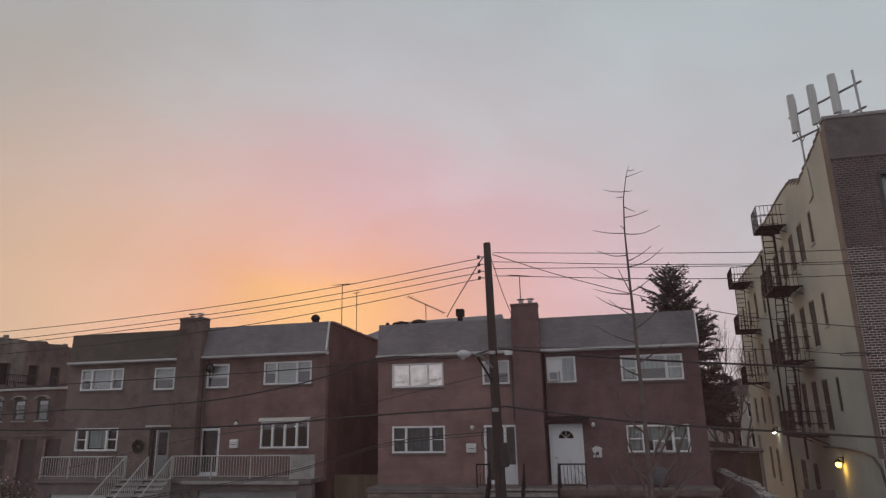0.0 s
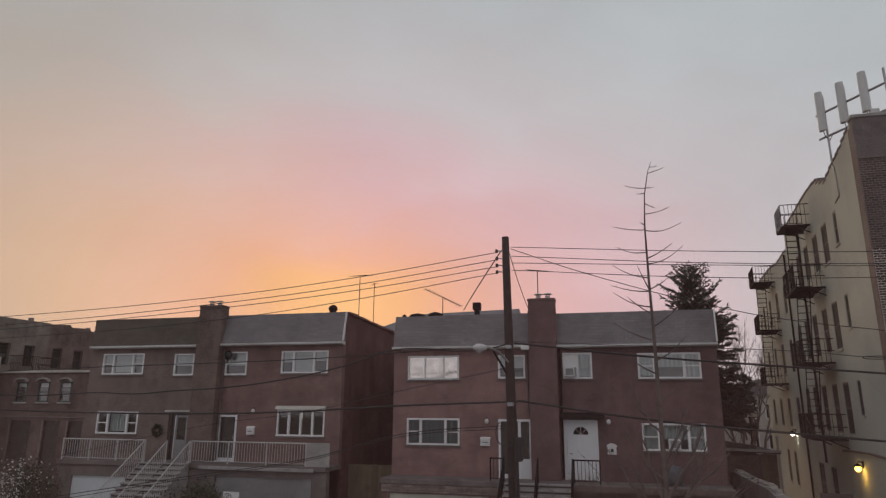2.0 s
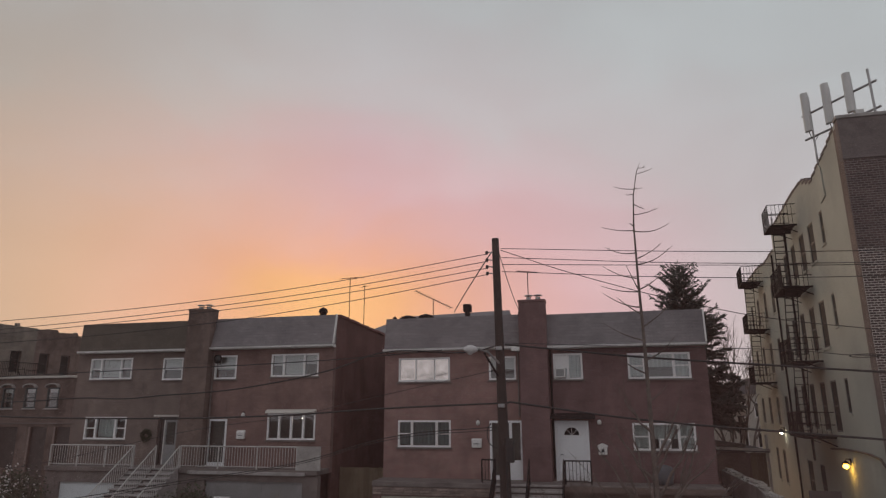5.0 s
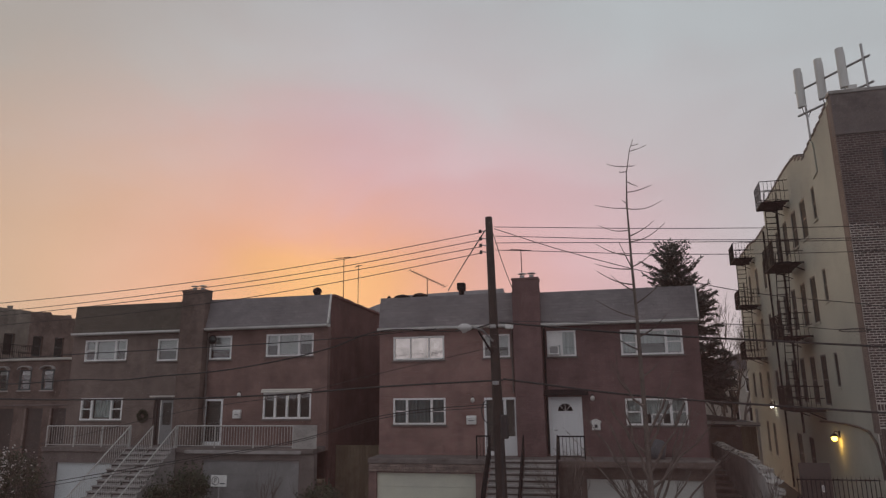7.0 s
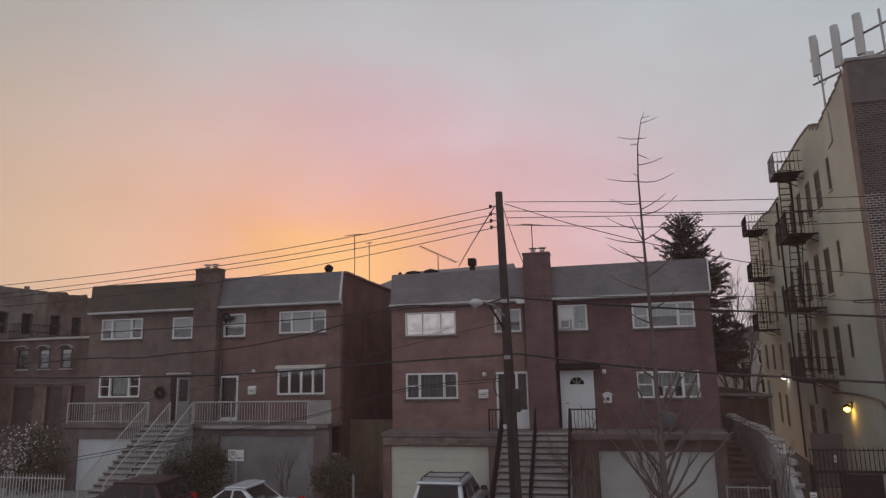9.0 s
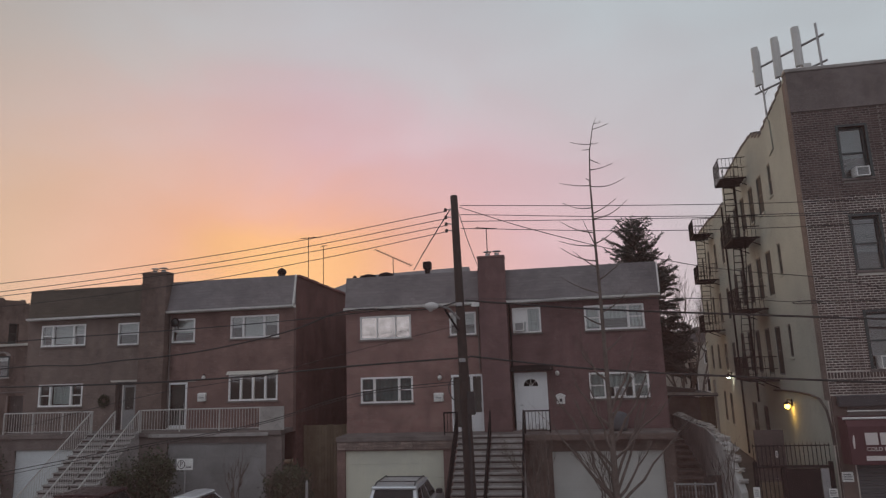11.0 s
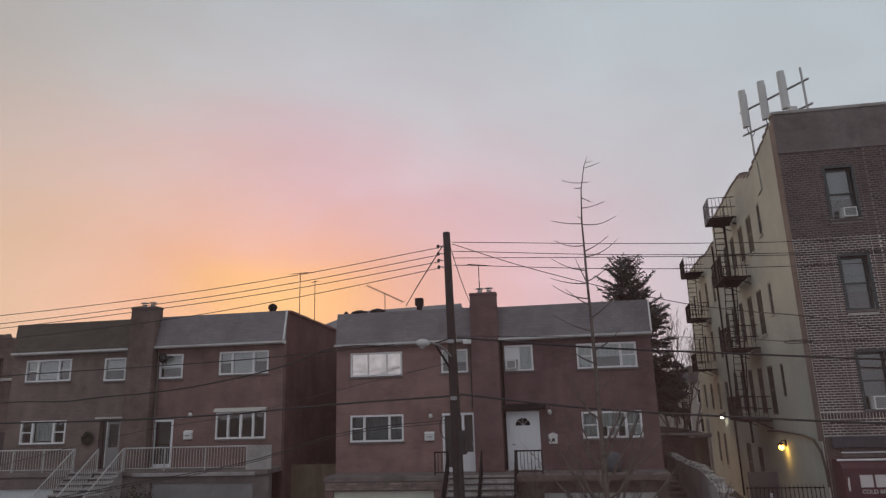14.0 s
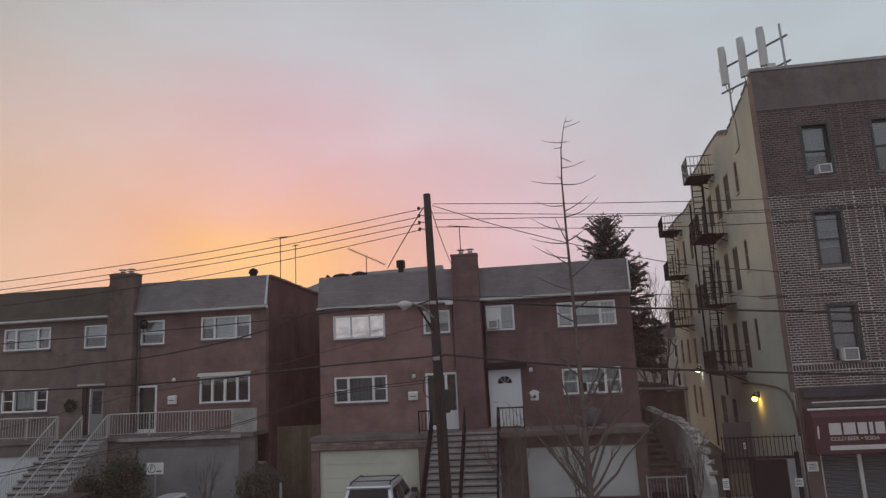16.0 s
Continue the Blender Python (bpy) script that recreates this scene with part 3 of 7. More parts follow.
def chimney(house, x0, x1, y0, z0, z1, mat, cap=True, pots=2):
    bm = B()
    box(bm, x0, x1, y0, FACE - 0.003, z0, z1 - 0.5)
    y_back = y0 + 0.62
    box(bm, x0 + 0.02, x1 - 0.02, y0 + 0.02, y_back, z1 - 0.5, z1 - 0.12)
    c = part("chimney", bm, mat, house, "brick chimney breast rising up the front", 0.01)
    part("cap", box(B(), x0 - 0.008, x1 + 0.008, y0 - 0.008, y_back + 0.008, z1 - 0.12, z1 - 0.002), mat, c, "", 0.02)
    for k in range(pots):
        x = x0 + (x1 - x0) * (0.38 + 0.34 * k)
        f = part("flue", tube(B(), [(x, y0 + 0.3, z1), (x, y0 + 0.3, z1 + 0.13)], 0.10, 12), GALV, c)
        bm = B()
        tube(bm, [(x, y0 + 0.3, z1 + 0.19), (x, y0 + 0.3, z1 + 0.215), (x, y0 + 0.3, z1 + 0.25)], [0.19, 0.17, 0.02], 14)
        part("flue_cap", bm, GALV, c)
        for a in (0, 2.1, 4.2):
            part("stay", tube(B(), [(x + 0.09 * math.cos(a), y0 + 0.3 + 0.09 * math.sin(a), z1 + 0.12), (x + 0.13 * math.cos(a), y0 + 0.3 + 0.13 * math.sin(a), z1 + 0.195)], 0.008, 5), GALV, c)
    return c


# ---------------------------------------------------------------- the four brick houses
def house_shell(label, x0, x1, z_eave, z_top, deck_y, deck_z, holes, garage, mat, base_mat, back_z, recess=0.0):
    """Walls with openings, rooms behind, and the flat roof at the back of one house."""
    h = thing("row_house", label, "house", "attached brick houses", ((x0 + x1) / 2, FACE, 0))

    def p(name, bm, m, label="", bevel=0.0):
        ob = part(name, bm, m, h, label, bevel)
        ob.matrix_parent_inverse = h.matrix_basis.inverted()
        return ob

    p("wall", pierced(B(), x0, x1, deck_z - 0.2, z_eave, FACE, FACE + 0.3, holes), mat, "front wall of brick")
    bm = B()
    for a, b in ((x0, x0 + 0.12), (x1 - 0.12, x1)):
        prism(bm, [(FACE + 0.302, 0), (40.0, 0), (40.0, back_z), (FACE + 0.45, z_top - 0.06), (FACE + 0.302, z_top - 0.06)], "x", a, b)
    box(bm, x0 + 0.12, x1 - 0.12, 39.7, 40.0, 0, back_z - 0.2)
    p("side_wall", bm, BRICK_SIDE, "dark brick side walls")
    bm = B()
    prism(bm, [(FACE + 0.45, z_top - 0.35), (FACE + 0.45, z_top - 0.15), (39.7, back_z - 0.3), (39.7, back_z - 0.5)], "x", x0 + 0.12, x1 - 0.12)
    p("flat_roof", bm, TAR, "tarred flat roof")
    bm = B()
    box(bm, x0 + 0.12, x1 - 0.12, FACE + 0.31, 39.6, deck_z - 0.2, deck_z + 0.0)
    box(bm, x0 + 0.12, x1 - 0.12, FACE + 0.31, 39.6, deck_z + 2.55, deck_z + 2.75)
    box(bm, x0 + 0.12, x1 - 0.12, FACE + 3.2, FACE + 3.3, deck_z, z_eave)
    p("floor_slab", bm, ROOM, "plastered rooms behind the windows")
    gx0, gx1, gz0, gz1 = garage
    p("garage_wall", pierced(B(), x0, x1, 0.0, deck_z - 0.22, deck_y + recess, deck_y + recess + 0.3, [garage]), base_mat, "front wall of the garage storey")
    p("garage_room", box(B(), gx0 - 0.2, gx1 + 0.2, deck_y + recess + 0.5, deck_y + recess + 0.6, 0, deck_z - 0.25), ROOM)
    p("deck", box(B(), x0, x1, deck_y - 0.12, FACE - 0.003, deck_z - 0.2, deck_z), DECK, "concrete deck over the garage", 0.015)
    return h


def fit_children(h):
    inv = h.matrix_basis.inverted()
    for o in h.children:
        o.matrix_parent_inverse = inv


# first pair, brown and grey roofs
def house_a():
    z_e, d_z, d_y = 8.41, 3.14, 25.85
    holes = [(-24.22, -21.85, 7.04, 8.05), (-24.15, -21.83, 4.25, 5.28), (-20.15, -19.06, 6.97, 8.00), (-20.14, -19.10, d_z, 5.28)]
    h = house_shell("brown brick house with dark brown shingles and white windows", -24.95, -18.2, z_e, 9.77, d_y, d_z, holes, (-24.15, -20.45, 0.14, 2.45), BRICK_GREY, DECK, 9.35)
    window(h, *holes[0], "three", blind=(0.45, 0.95, 0.45))
    window(h, *holes[1], "three", blind=(0.0, 0.95, 0.0), cloth=CURTAIN)
    window(h, *holes[2], "dh", blind=0.55)
    panel_door(h, *holes[3], FACE + 0.12, DOOR_DARK, fan=False, casing=DOOR_DARK)
    leaf = part("storm_leaf", pierced(B(), -19.74, -19.12, d_z + 0.02, 5.14, FACE + 0.03, FACE + 0.065, [(-19.66, -19.2, d_z + 0.9, 5.04)]), GARAGE_GREY, h, "half-open grey glazed storm door", 0.004)
    pane(leaf, -19.66, -19.2, d_z + 0.9, 5.04, FACE + 0.045)
    part("edge_strip", box(B(), -19.775, -19.743, FACE + 0.0, FACE + 0.065, d_z + 0.02, 5.14), WHITE, leaf, "pale metal edge")
    garage_door(h, -24.15, -20.45, 0.14, 2.45, d_y + 0.1, GARAGE_WHITE, "white sectional garage door")
    mansard(h, -24.75, -18.2, z_e, 9.77, SHINGLE_BROWN, "dark brown shingled front roof", lean0=-0.30)
    s, y_foot = stair(h, -20.30, -19.14, d_y - 0.12, d_z, 0.14, 0.25, "grey concrete front steps")
    railing(h, (-24.75, d_y - 0.05, d_z), (-20.30, d_y - 0.05, d_z), 0.92, RAIL_WHITE, "white-painted deck railing", posts=4)
    for x in (-20.27, -19.12):
        railing(h, (x, d_y - 0.15, d_z), (x, y_foot + 0.2, 0.3), 0.92, RAIL_WHITE, "white-painted sloping handrail", gap=0.15)
    part("lintel", box(B(), -20.37, -19.05, FACE - 0.04, FACE + 0.002, 5.29, 5.37), PALE_STUCCO, h)
    fit_children(h)
    return h


def house_b():
    z_e, d_z, d_y = 8.43, 3.14, 25.85
    holes = [(-14.49, -12.16, 7.04, 8.05), (-14.52, -12.20, 4.29, 5.43), (-17.39, -16.24, 6.97, 8.05), (-17.48, -16.52, d_z, 5.18)]
    h = house_shell("brown brick house with grey shingles and a four-light window", -18.2, -11.47, z_e, 9.79, d_y, d_z, holes, (-16.7, -12.15, 0.14, 2.65), BRICK_BROWN, DECK, 9.39)
    window(h, *holes[0], "picture", blind=(0.5, 0.97, 0.45))
    window(h, *holes[1], "four", blind=0.0, hood=True)
    window(h, *holes[2], "dh", blind=0.6)
    storm_door(h, *holes[3], FACE)
    garage_door(h, -16.7, -12.15, 0.14, 2.65, d_y + 0.1, GARAGE_GREY, "dull grey garage door")
    mansard(h, -18.2, -11.42, z_e, 9.79, SHINGLE_GREY, "grey shingled front roof", trim_right=True, lean1=-0.05)
    s, y_foot = stair(h, -19.10, -17.93, d_y - 0.12, d_z, 0.14, 0.25, "grey concrete front steps")
    railing(h, (-17.93, d_y - 0.05, d_z), (-12.43, d_y - 0.05, d_z), 0.92, RAIL_WHITE, "white-painted deck railing", posts=4)
    railing(h, (-17.95, d_y - 0.15, d_z), (-17.95, y_foot + 0.2, 0.3), 0.92, RAIL_WHITE, "white-painted sloping handrail", gap=0.15)
    chimney(h, -18.74, -17.50, 26.55, d_z, 10.24, BRICK_OLD)
    part("lintel", box(B(), -17.61, -16.12, FACE - 0.04, FACE + 0.002, 5.21, 5.28), PALE_STUCCO, h)
    part("drainpipe", tube(B(), [(-17.41, FACE - 0.1, 8.2), (-17.41, FACE - 0.1, 3.2)], 0.04, 8), DECK, h, "brown-stained drainpipe")
    part("slab_edge", box(B(), -17.45, -12.0, d_y - 0.2, d_y - 0.125, d_z - 0.22, d_z - 0.08), STEP_STONE, h, "worn concrete edge of the deck", 0.01)
    rnd = random.Random(17)
    edge = part("side_coping", prism(B(), [(27.46, 9.735), (27.46, 9.79), (40.0, 9.45), (40.0, 9.38)], "x", -11.64, -11.42), BRICK_DARK, h, "dark brick coping of the side wall")
    y = 27.5
    while y < 39.5:
        z = 9.79 - (y - 27.46) * 0.0275
        part("coping_tile", box(B(), -11.68, -11.38, y, y + 0.26, z - 0.05, z + 0.04 + rnd.uniform(0, 0.04)), BRICK_DARK, edge, "", 0.008)
        y += 0.36
    part("side_panel", box(B(), -12.4, -11.35, d_y - 0.1, d_y - 0.04, d_z, d_z + 0.95), CONCRETE, h, "solid grey end of the railing")
    fit_children(h)
    return h


def house_c():
    z_e, d_z, d_y = 8.13, 2.82, 25.7
    holes = [(-8.40, -6.12, 6.73, 7.74), (-8.40, -6.10, 4.04, 5.13), (-4.44, -3.30, 6.76, 7.73), (-4.46, -3.11, d_z, 5.12)]
    h = house_shell("tan-brown brick house with grey shingles and cream garage", -9.03, -2.55, z_e, 9.49, d_y, d_z, holes, (-8.7, -4.66, 0.14, 2.26), BRICK_TAN, BRICK_BROWN, 9.1)
    window(h, *holes[0], "slider", blind=0.0, glass=COATED)
    window(h, *holes[1], "three", blind=0.97, cloth=TEAL_BLIND)
    window(h, *holes[2], "two", blind=0.55)
    storm_door(h, *holes[3], FACE, side_lights=True)
    garage_door(h, -8.7, -4.66, 0.14, 2.26, d_y + 0.1, GARAGE_CREAM, "cream sectional garage door")
    mansard(h, -8.98, -2.55, z_e, 9.49, SHINGLE_GREY, "grey shingled front roof", lean0=-0.05)
    s, y_foot = stair(h, -4.0, -2.75, d_y - 0.12, d_z, 0.14, 0.235, "grey concrete front steps")
    for x in (-4.03, -2.73):
        railing(h, (x, d_y - 0.15, d_z), (x, y_foot + 0.2, 0.3), 0.9, IRON, "black iron handrail", gap=0.15)
    railing(h, (-4.6, d_y + 0.1, d_z), (-4.07, d_y + 0.1, d_z), 0.85, IRON, "black iron railing")
    part("junction_box", box(B(), -3.42, -3.05, FACE - 0.45, FACE - 0.31, 7.9, 8.1), WHITE, h, "small white cable box", 0.02)
    # stone band above the garage
    bm = B()
    st = part("stone_band", box(bm, -9.0, -4.15, d_y - 0.06, d_y - 0.002, 2.31, d_z - 0.21), STONE, h, "band of rough stone above the garage")
    rnd = random.Random(5)
    for row in range(3):
        x = -9.0
        while x < -4.25:
            w = rnd.uniform(0.22, 0.5)
            part("stone", box(B(), x + 0.01, min(x + w, -4.15) - 0.01, d_y - 0.10 - rnd.uniform(0, 0.03), d_y - 0.06, 2.32 + row * 0.09, 2.32 + row * 0.09 + 0.08), STONE, st, "", 0.01)
            x += w
    fit_children(h)
    return h


def house_d():
    z_e, d_z, d_y = 8.11, 2.82, 25.7
    holes = [(1.19, 3.57, 6.73, 7.74), (1.20, 3.53, 4.00, 5.03), (-1.76, -0.58, 6.74, 7.79), (-1.82, -0.48, d_z, 5.12)]
    # Darker brick on the garage storey paints in shade from the deck overhang.
    h = house_shell("dark red brick house with grey shingles and white door", -2.55, 4.18, z_e, 9.44, d_y, d_z, holes, (-0.45, 3.76, 0.14, 2.05), BRICK_RED, BRICK_OLD, 9.05, 0.7)
    window(h, *holes[0], "three", blind=(0.97, 0.55, 0.97), cloth=CURTAIN)
    window(h, *holes[1], "three", blind=(0.97, 0.6, 0.97), cloth=CURTAIN)
    window(h, *holes[2], "two", blind=(0.97, 0.97), cloth=CURTAIN)
    part("window_board", box(B(), -1.69, -1.2, FACE + 0.0, FACE + 0.03, 7.21, 7.70), VINYL, h, "white board over the air conditioner")
    panel_door(h, *holes[3], FACE + 0.02, DOOR_WHITE)
    garage_door(h, -0.45, 3.76, 0.14, 2.05, d_y + 0.8, GARAGE_OFF, "off-white sectional garage door")
    mansard(h, -2.55, 4.15, z_e, 9.44, SHINGLE_GREY, "grey shingled front roof", trim_right=True, lean1=0.05)
    s, y_foot = stair(h, -2.71, -1.45, d_y - 0.12, d_z, 0.14, 0.235, "grey concrete front steps")
    railing(h, (-1.44, d_y - 0.15, d_z), (-1.44, y_foot + 0.2, 0.3), 0.9, IRON, "black iron handrail", gap=0.15)
    railing(h, (-1.4, d_y + 0.1, d_z), (-0.45, d_y + 0.1, d_z), 0.85, IRON, "black iron railing")
    chimney(h, -3.09, -1.95, 26.55, d_z, 10.03, BRICK_RED, pots=2)
    # Added dark pipe stands in for the shaded recess beside the chimney.
    part("drainpipe", tube(B(), [(-1.86, FACE - 0.06, 8.0), (-1.86, FACE - 0.06, 2.9)], 0.045, 8), IRON, h, "dark drainpipe")
    part("drainpipe", tube(B(), [(-3.2, FACE - 0.06, 8.0), (-3.2, FACE - 0.06, 5.3)], 0.035, 8), DECK, h, "brown-stained drainpipe")
    # Dark strip stands in for the shade below the deck slab.
    part("fascia", box(B(), -1.44, 4.18, d_y - 0.15, d_y - 0.123, d_z - 0.24, d_z - 0.05), BRICK_OLD, h, "dark strip put in as shade at the deck edge", 0.004)
    part("door_canopy", prism(B(), [(FACE - 0.42, 5.18), (FACE - 0.003, 5.24), (FACE - 0.003, 5.42), (FACE - 0.40, 5.23)], "x", -2.0, -0.2), IRON, h, "thin dark door canopy", 0.006)
    fit_children(h)
    return h


house_a(), house_b(), house_c(), house_d()


# ---------------------------------------------------------------- the apartment building on the corner
APT_X, APT_Y, APT_SKEW = 8.70, 23.3, 0.088
FRONT_WINDOWS = [(10.13 + 2.34 * c, 10.97 + 2.34 * c, z, z + 1.84) for c in range(4) for z in (11.37, 8.18, 4.93)]


def skewed(ob):
    """The side of the corner building runs back at a slant to the street: move ob and its parts along it."""
    for o in (ob, *ob.children_recursive):
        if o.type == "MESH":
            for v in o.data.vertices:
                v.co.x += APT_SKEW * (v.co.y - APT_Y)
    return ob


def side_window(building, y0, y1, z0, z1, x=APT_X):
    """A tall dark sash window in the stucco side, close to its face."""
    f = 0.06
    bm = pierced(B(), y0, y1, z0, z1, x + 0.025, x + 0.09, [(y0 + f, y1 - f, z0 + f, (z0 + z1) / 2 - 0.02), (y0 + f, y1 - f, (z0 + z1) / 2 + 0.02, z1 - f)], "x")
    w = part("window", bm, GREEN_FRAME, building, "", 0.003)
    for a, b in ((z0 + f, (z0 + z1) / 2 - 0.02), ((z0 + z1) / 2 + 0.02, z1 - f)):
        # Opaque dark panels added instead of glass, so no bright sky reflects.
        part("screen", box(B(), x + 0.050, x + 0.056, y0 + f, y1 - f, a, b), DARK_PANEL, w)
    part("sill", box(B(), x - 0.05, x + 0.022, y0 - 0.06, y1 + 0.06, z0 - 0.09, z0 - 0.003), STUCCO, w, "", 0.006)
    return w


def fire_escape(stretches, levels, x_wall=APT_X, reach=1.2, skew=True, label="black iron fire escape bolted to the stucco side wall"):
    """Slatted landings with rails, joined by steep ladders."""
    t = thing("fire_escape", label, "fire escape", "fire escapes", (x_wall, sum(stretches[-1]) / 2, levels[-1]))
    x0 = x_wall - reach
    inv = []

    def p(name, bm, parent=None):
        ob = part(name, bm, IRON, parent or t)
        if parent is None:
            inv.append(ob)
        return ob

    for i, z in enumerate(levels):
        y0, y1 = stretches[i]
        land = p("landing", box(B(), x0, x_wall - 0.005, y0, y0 + 0.05, z - 0.10, z - 0.02))
        p("edge_beam", box(B(), x0, x_wall - 0.005, y1 - 0.05, y1, z - 0.10, z - 0.02), land)
        p("edge_beam", box(B(), x0, x0 + 0.05, y0 + 0.05, y1 - 0.05, z - 0.10, z - 0.02), land)
        n = 14
        for k in range(n):
            xx = x0 + 0.06 + (reach - 0.1) * k / n
            p("slat", box(B(), xx, xx + 0.062, y0 + 0.05, y1 - 0.05, z - 0.06, z - 0.03), land)
        for zz in (0.45, 0.95):
            p("rail", tube(B(), [(x_wall, y0, z + zz), (x0, y0, z + zz), (x0, y1, z + zz), (x_wall, y1, z + zz)], 0.02, 6), land)
        m = int((y1 - y0) / (0.17 if y1 - y0 > 1.5 else 0.2))
        for k in range(m + 1):
            yy = y0 + (y1 - y0) * k / m
            p("bar", tube(B(), [(x0, yy, z - 0.05), (x0, yy, z + 0.95)], 0.016, 4), land)
        for k in range(1, 7):
            xx = x0 + reach * k / 7
            p("bar", tube(B(), [(xx, y0, z - 0.05), (xx, y0, z + 0.95)], 0.013, 4), land)
        for yy in (y0 + 0.1, y1 - 0.1):
            p("bracket", tube(B(), [(x_wall, yy, z - 0.4), (x0 + 0.5, yy, z - 0.08)], 0.025, 5), land)
        if i + 1 == len(levels):
            continue
        low = levels[i + 1]
        yl0, yl1 = stretches[i + 1]
        ya, yb = y0 + 0.25 * (y1 - y0), yl0 + 0.75 * (yl1 - yl0)
        lad = p("ladder", tube(B(), [(x0 + 0.2, ya, z + 0.5), (x0 + 0.2, yb, low)], 0.022, 5))
        p("stringer", tube(B(), [(x0 + 0.72, ya, z + 0.5), (x0 + 0.72, yb, low)], 0.022, 5), lad)
        for k in range(11):
            f = k / 11 + 0.04
            yy, zz = ya + (yb - ya) * f, z + (low - z) * f
            p("tread", box(B(), x0 + 0.2, x0 + 0.72, yy - 0.06, yy + 0.06, zz - 0.012, zz + 0.012), lad)
    for ob in inv:
        ob.matrix_parent_inverse = t.matrix_basis.inverted()
    return skewed(t) if skew else t


def apartments():
    b = thing("apartment_building", "four-storey apartment building, brick front and cream stucco side", "building", "", (APT_X + 5, APT_Y, 0))
    x1, step_y, back_y = 19.5, 38.2, 52.0
    holes = [w for w in FRONT_WINDOWS]
    part("front_wall", pierced(B(), APT_X, x1, 0, 10.75, APT_Y, APT_Y + 0.35, [w for w in holes if w[2] < 10] + [(9.2, 10.3, 0.14, 2.0), (10.42, 15.9, 0.14, 2.0)]), MORTAR, b, "mortar bed of the brick front")
    part("upper_wall", pierced(B(), APT_X, x1, 10.753, 15.4, APT_Y, APT_Y + 0.35, [w for w in holes if w[2] > 10]), MORTAR_DULL, b, "mortar bed of the top storey, darkened to imitate haze")
    part("parapet", box(B(), APT_X - 0.02, x1, APT_Y - 0.05, APT_Y + 0.3, 13.90, 15.4), CAP_BRICK, b, "plain dark brick parapet", 0.01)
    part("coping", box(B(), APT_X - 0.06, x1, APT_Y - 0.09, APT_Y + 0.36, 15.403, 15.53), CONCRETE, b, "grey coping", 0.015)
    # stucco side: three storeys of tall windows, the narrow one nearest the street
    side = []
    for top, foot, small in ((13.23, 11.56, 11.9), (9.90, 7.97, 8.63), (6.66, 4.64, 5.38)):
        side.append((27.08, 27.58, small, top))
        for y in (29.3, 31.22, 33.3, 35.3, 37.2):
            side.append((y - 0.5, y + 0.5, foot, top))
    side += [(32.9, 33.9, 1.2, 3.1), (35.4, 36.6, 1.2, 3.1)]
    top = [(23.66, 15.4), (24.6, 15.25), (25.3, 15.12), (26.5, 15.0), (28.0, 14.78), (28.7, 15.0), (29.8, 15.38), (31.2, 15.46), (33.0, 15.45), (35.5, 15.42), (step_y, 15.4)]
    part("side_wall", pierced(B(), APT_Y + 0.352, step_y, 0, 14.6, APT_X, APT_X + 0.35, side, "x"), STUCCO, b, "cream stucco side wall")
    bm = prism(B(), [(APT_Y + 0.352, 14.603), (step_y, 14.603)] + top[::-1] + [(APT_Y + 0.352, 15.4)], "x", APT_X, APT_X + 0.3)
    pw = part("side_parapet", bm, STUCCO, b, "uneven cream parapet")
    rear = []
    for t, foot in ((12.6, 10.9), (9.45, 7.6), (6.24, 4.57)):
        for y in (40.2, 43.1, 46.1, 49.1):
            rear.append((y - 0.48, y + 0.48, foot, t))
    rear += [(42.6, 43.5, 1.3, 3.2), (45.0, 45.9, 1.3, 3.2)]
    top2 = [(step_y + 0.003, 14.25), (41.9, 14.2), (43.5, 14.4), (45.5, 14.5), (49.0, 14.55), (back_y, 14.5)]
    part("rear_wall", pierced(B(), step_y + 0.003, back_y, 0, 13.8, APT_X, APT_X + 0.35, rear, "x"), STUCCO, b, "cream stucco rear stretch of the side wall")
    rp = part("rear_parapet", prism(B(), [(step_y + 0.003, 13.803), (back_y, 13.803)] + top2[::-1], "x", APT_X, APT_X + 0.3), STUCCO, b)
    rnd = random.Random(3)
    for line, owner in ((top, pw), (top2, rp)):
        y = line[0][0] + 0.3
        while y < line[-1][0] - 0.6:
            z = float(np.interp(y + 0.25, [p[0] for p in line], [p[1] for p in line]))
            l = rnd.uniform(0.4, 0.7)
            part("coping_tile", box(B(), APT_X - 0.03, APT_X + 0.34, y, y + l - 0.015, z - 0.08, z + 0.02 + rnd.uniform(0, 0.045)), CAP_BRICK, owner, "", 0.015)
            y += l
    part("quoin_strip", box(B(), APT_X - 0.015, APT_X - 0.002, APT_Y + 0.0, APT_Y + 0.62, 3.95, 15.2), BRICK_GREY, b, "strip of pinkish brick at the corner")
    part("patch", prism(B(), [(26.1, 13.5), (26.8, 13.4), (26.9, 14.2), (26.5, 14.9), (26.2, 14.7)], "x", APT_X - 0.05, APT_X - 0.003), STUCCO, b, "stucco repair below the antenna mast", 0.01)
    for h in side + rear:
        side_window(b, *h)
    # pale arch of stucco round the lamp, edged by a dark moulding
    arch = [(31.0, 3.92), (29.0, 4.02), (27.0, 4.05), (25.4, 4.03), (24.4, 3.95), (23.75, 3.62), (23.5, 3.1), (23.42, 2.55)]
    part("arch_moulding", tube(B(), [(APT_X - 0.04, y, z) for y, z in arch], 0.045, 6), DOOR_DARK, b, "dark curved moulding above the lamp")
    part("pier_return", box(B(), APT_X - 0.012, APT_X - 0.002, APT_Y + 0.0, APT_Y + 0.16, 0.0, 3.94), BRICK_OLD, b)
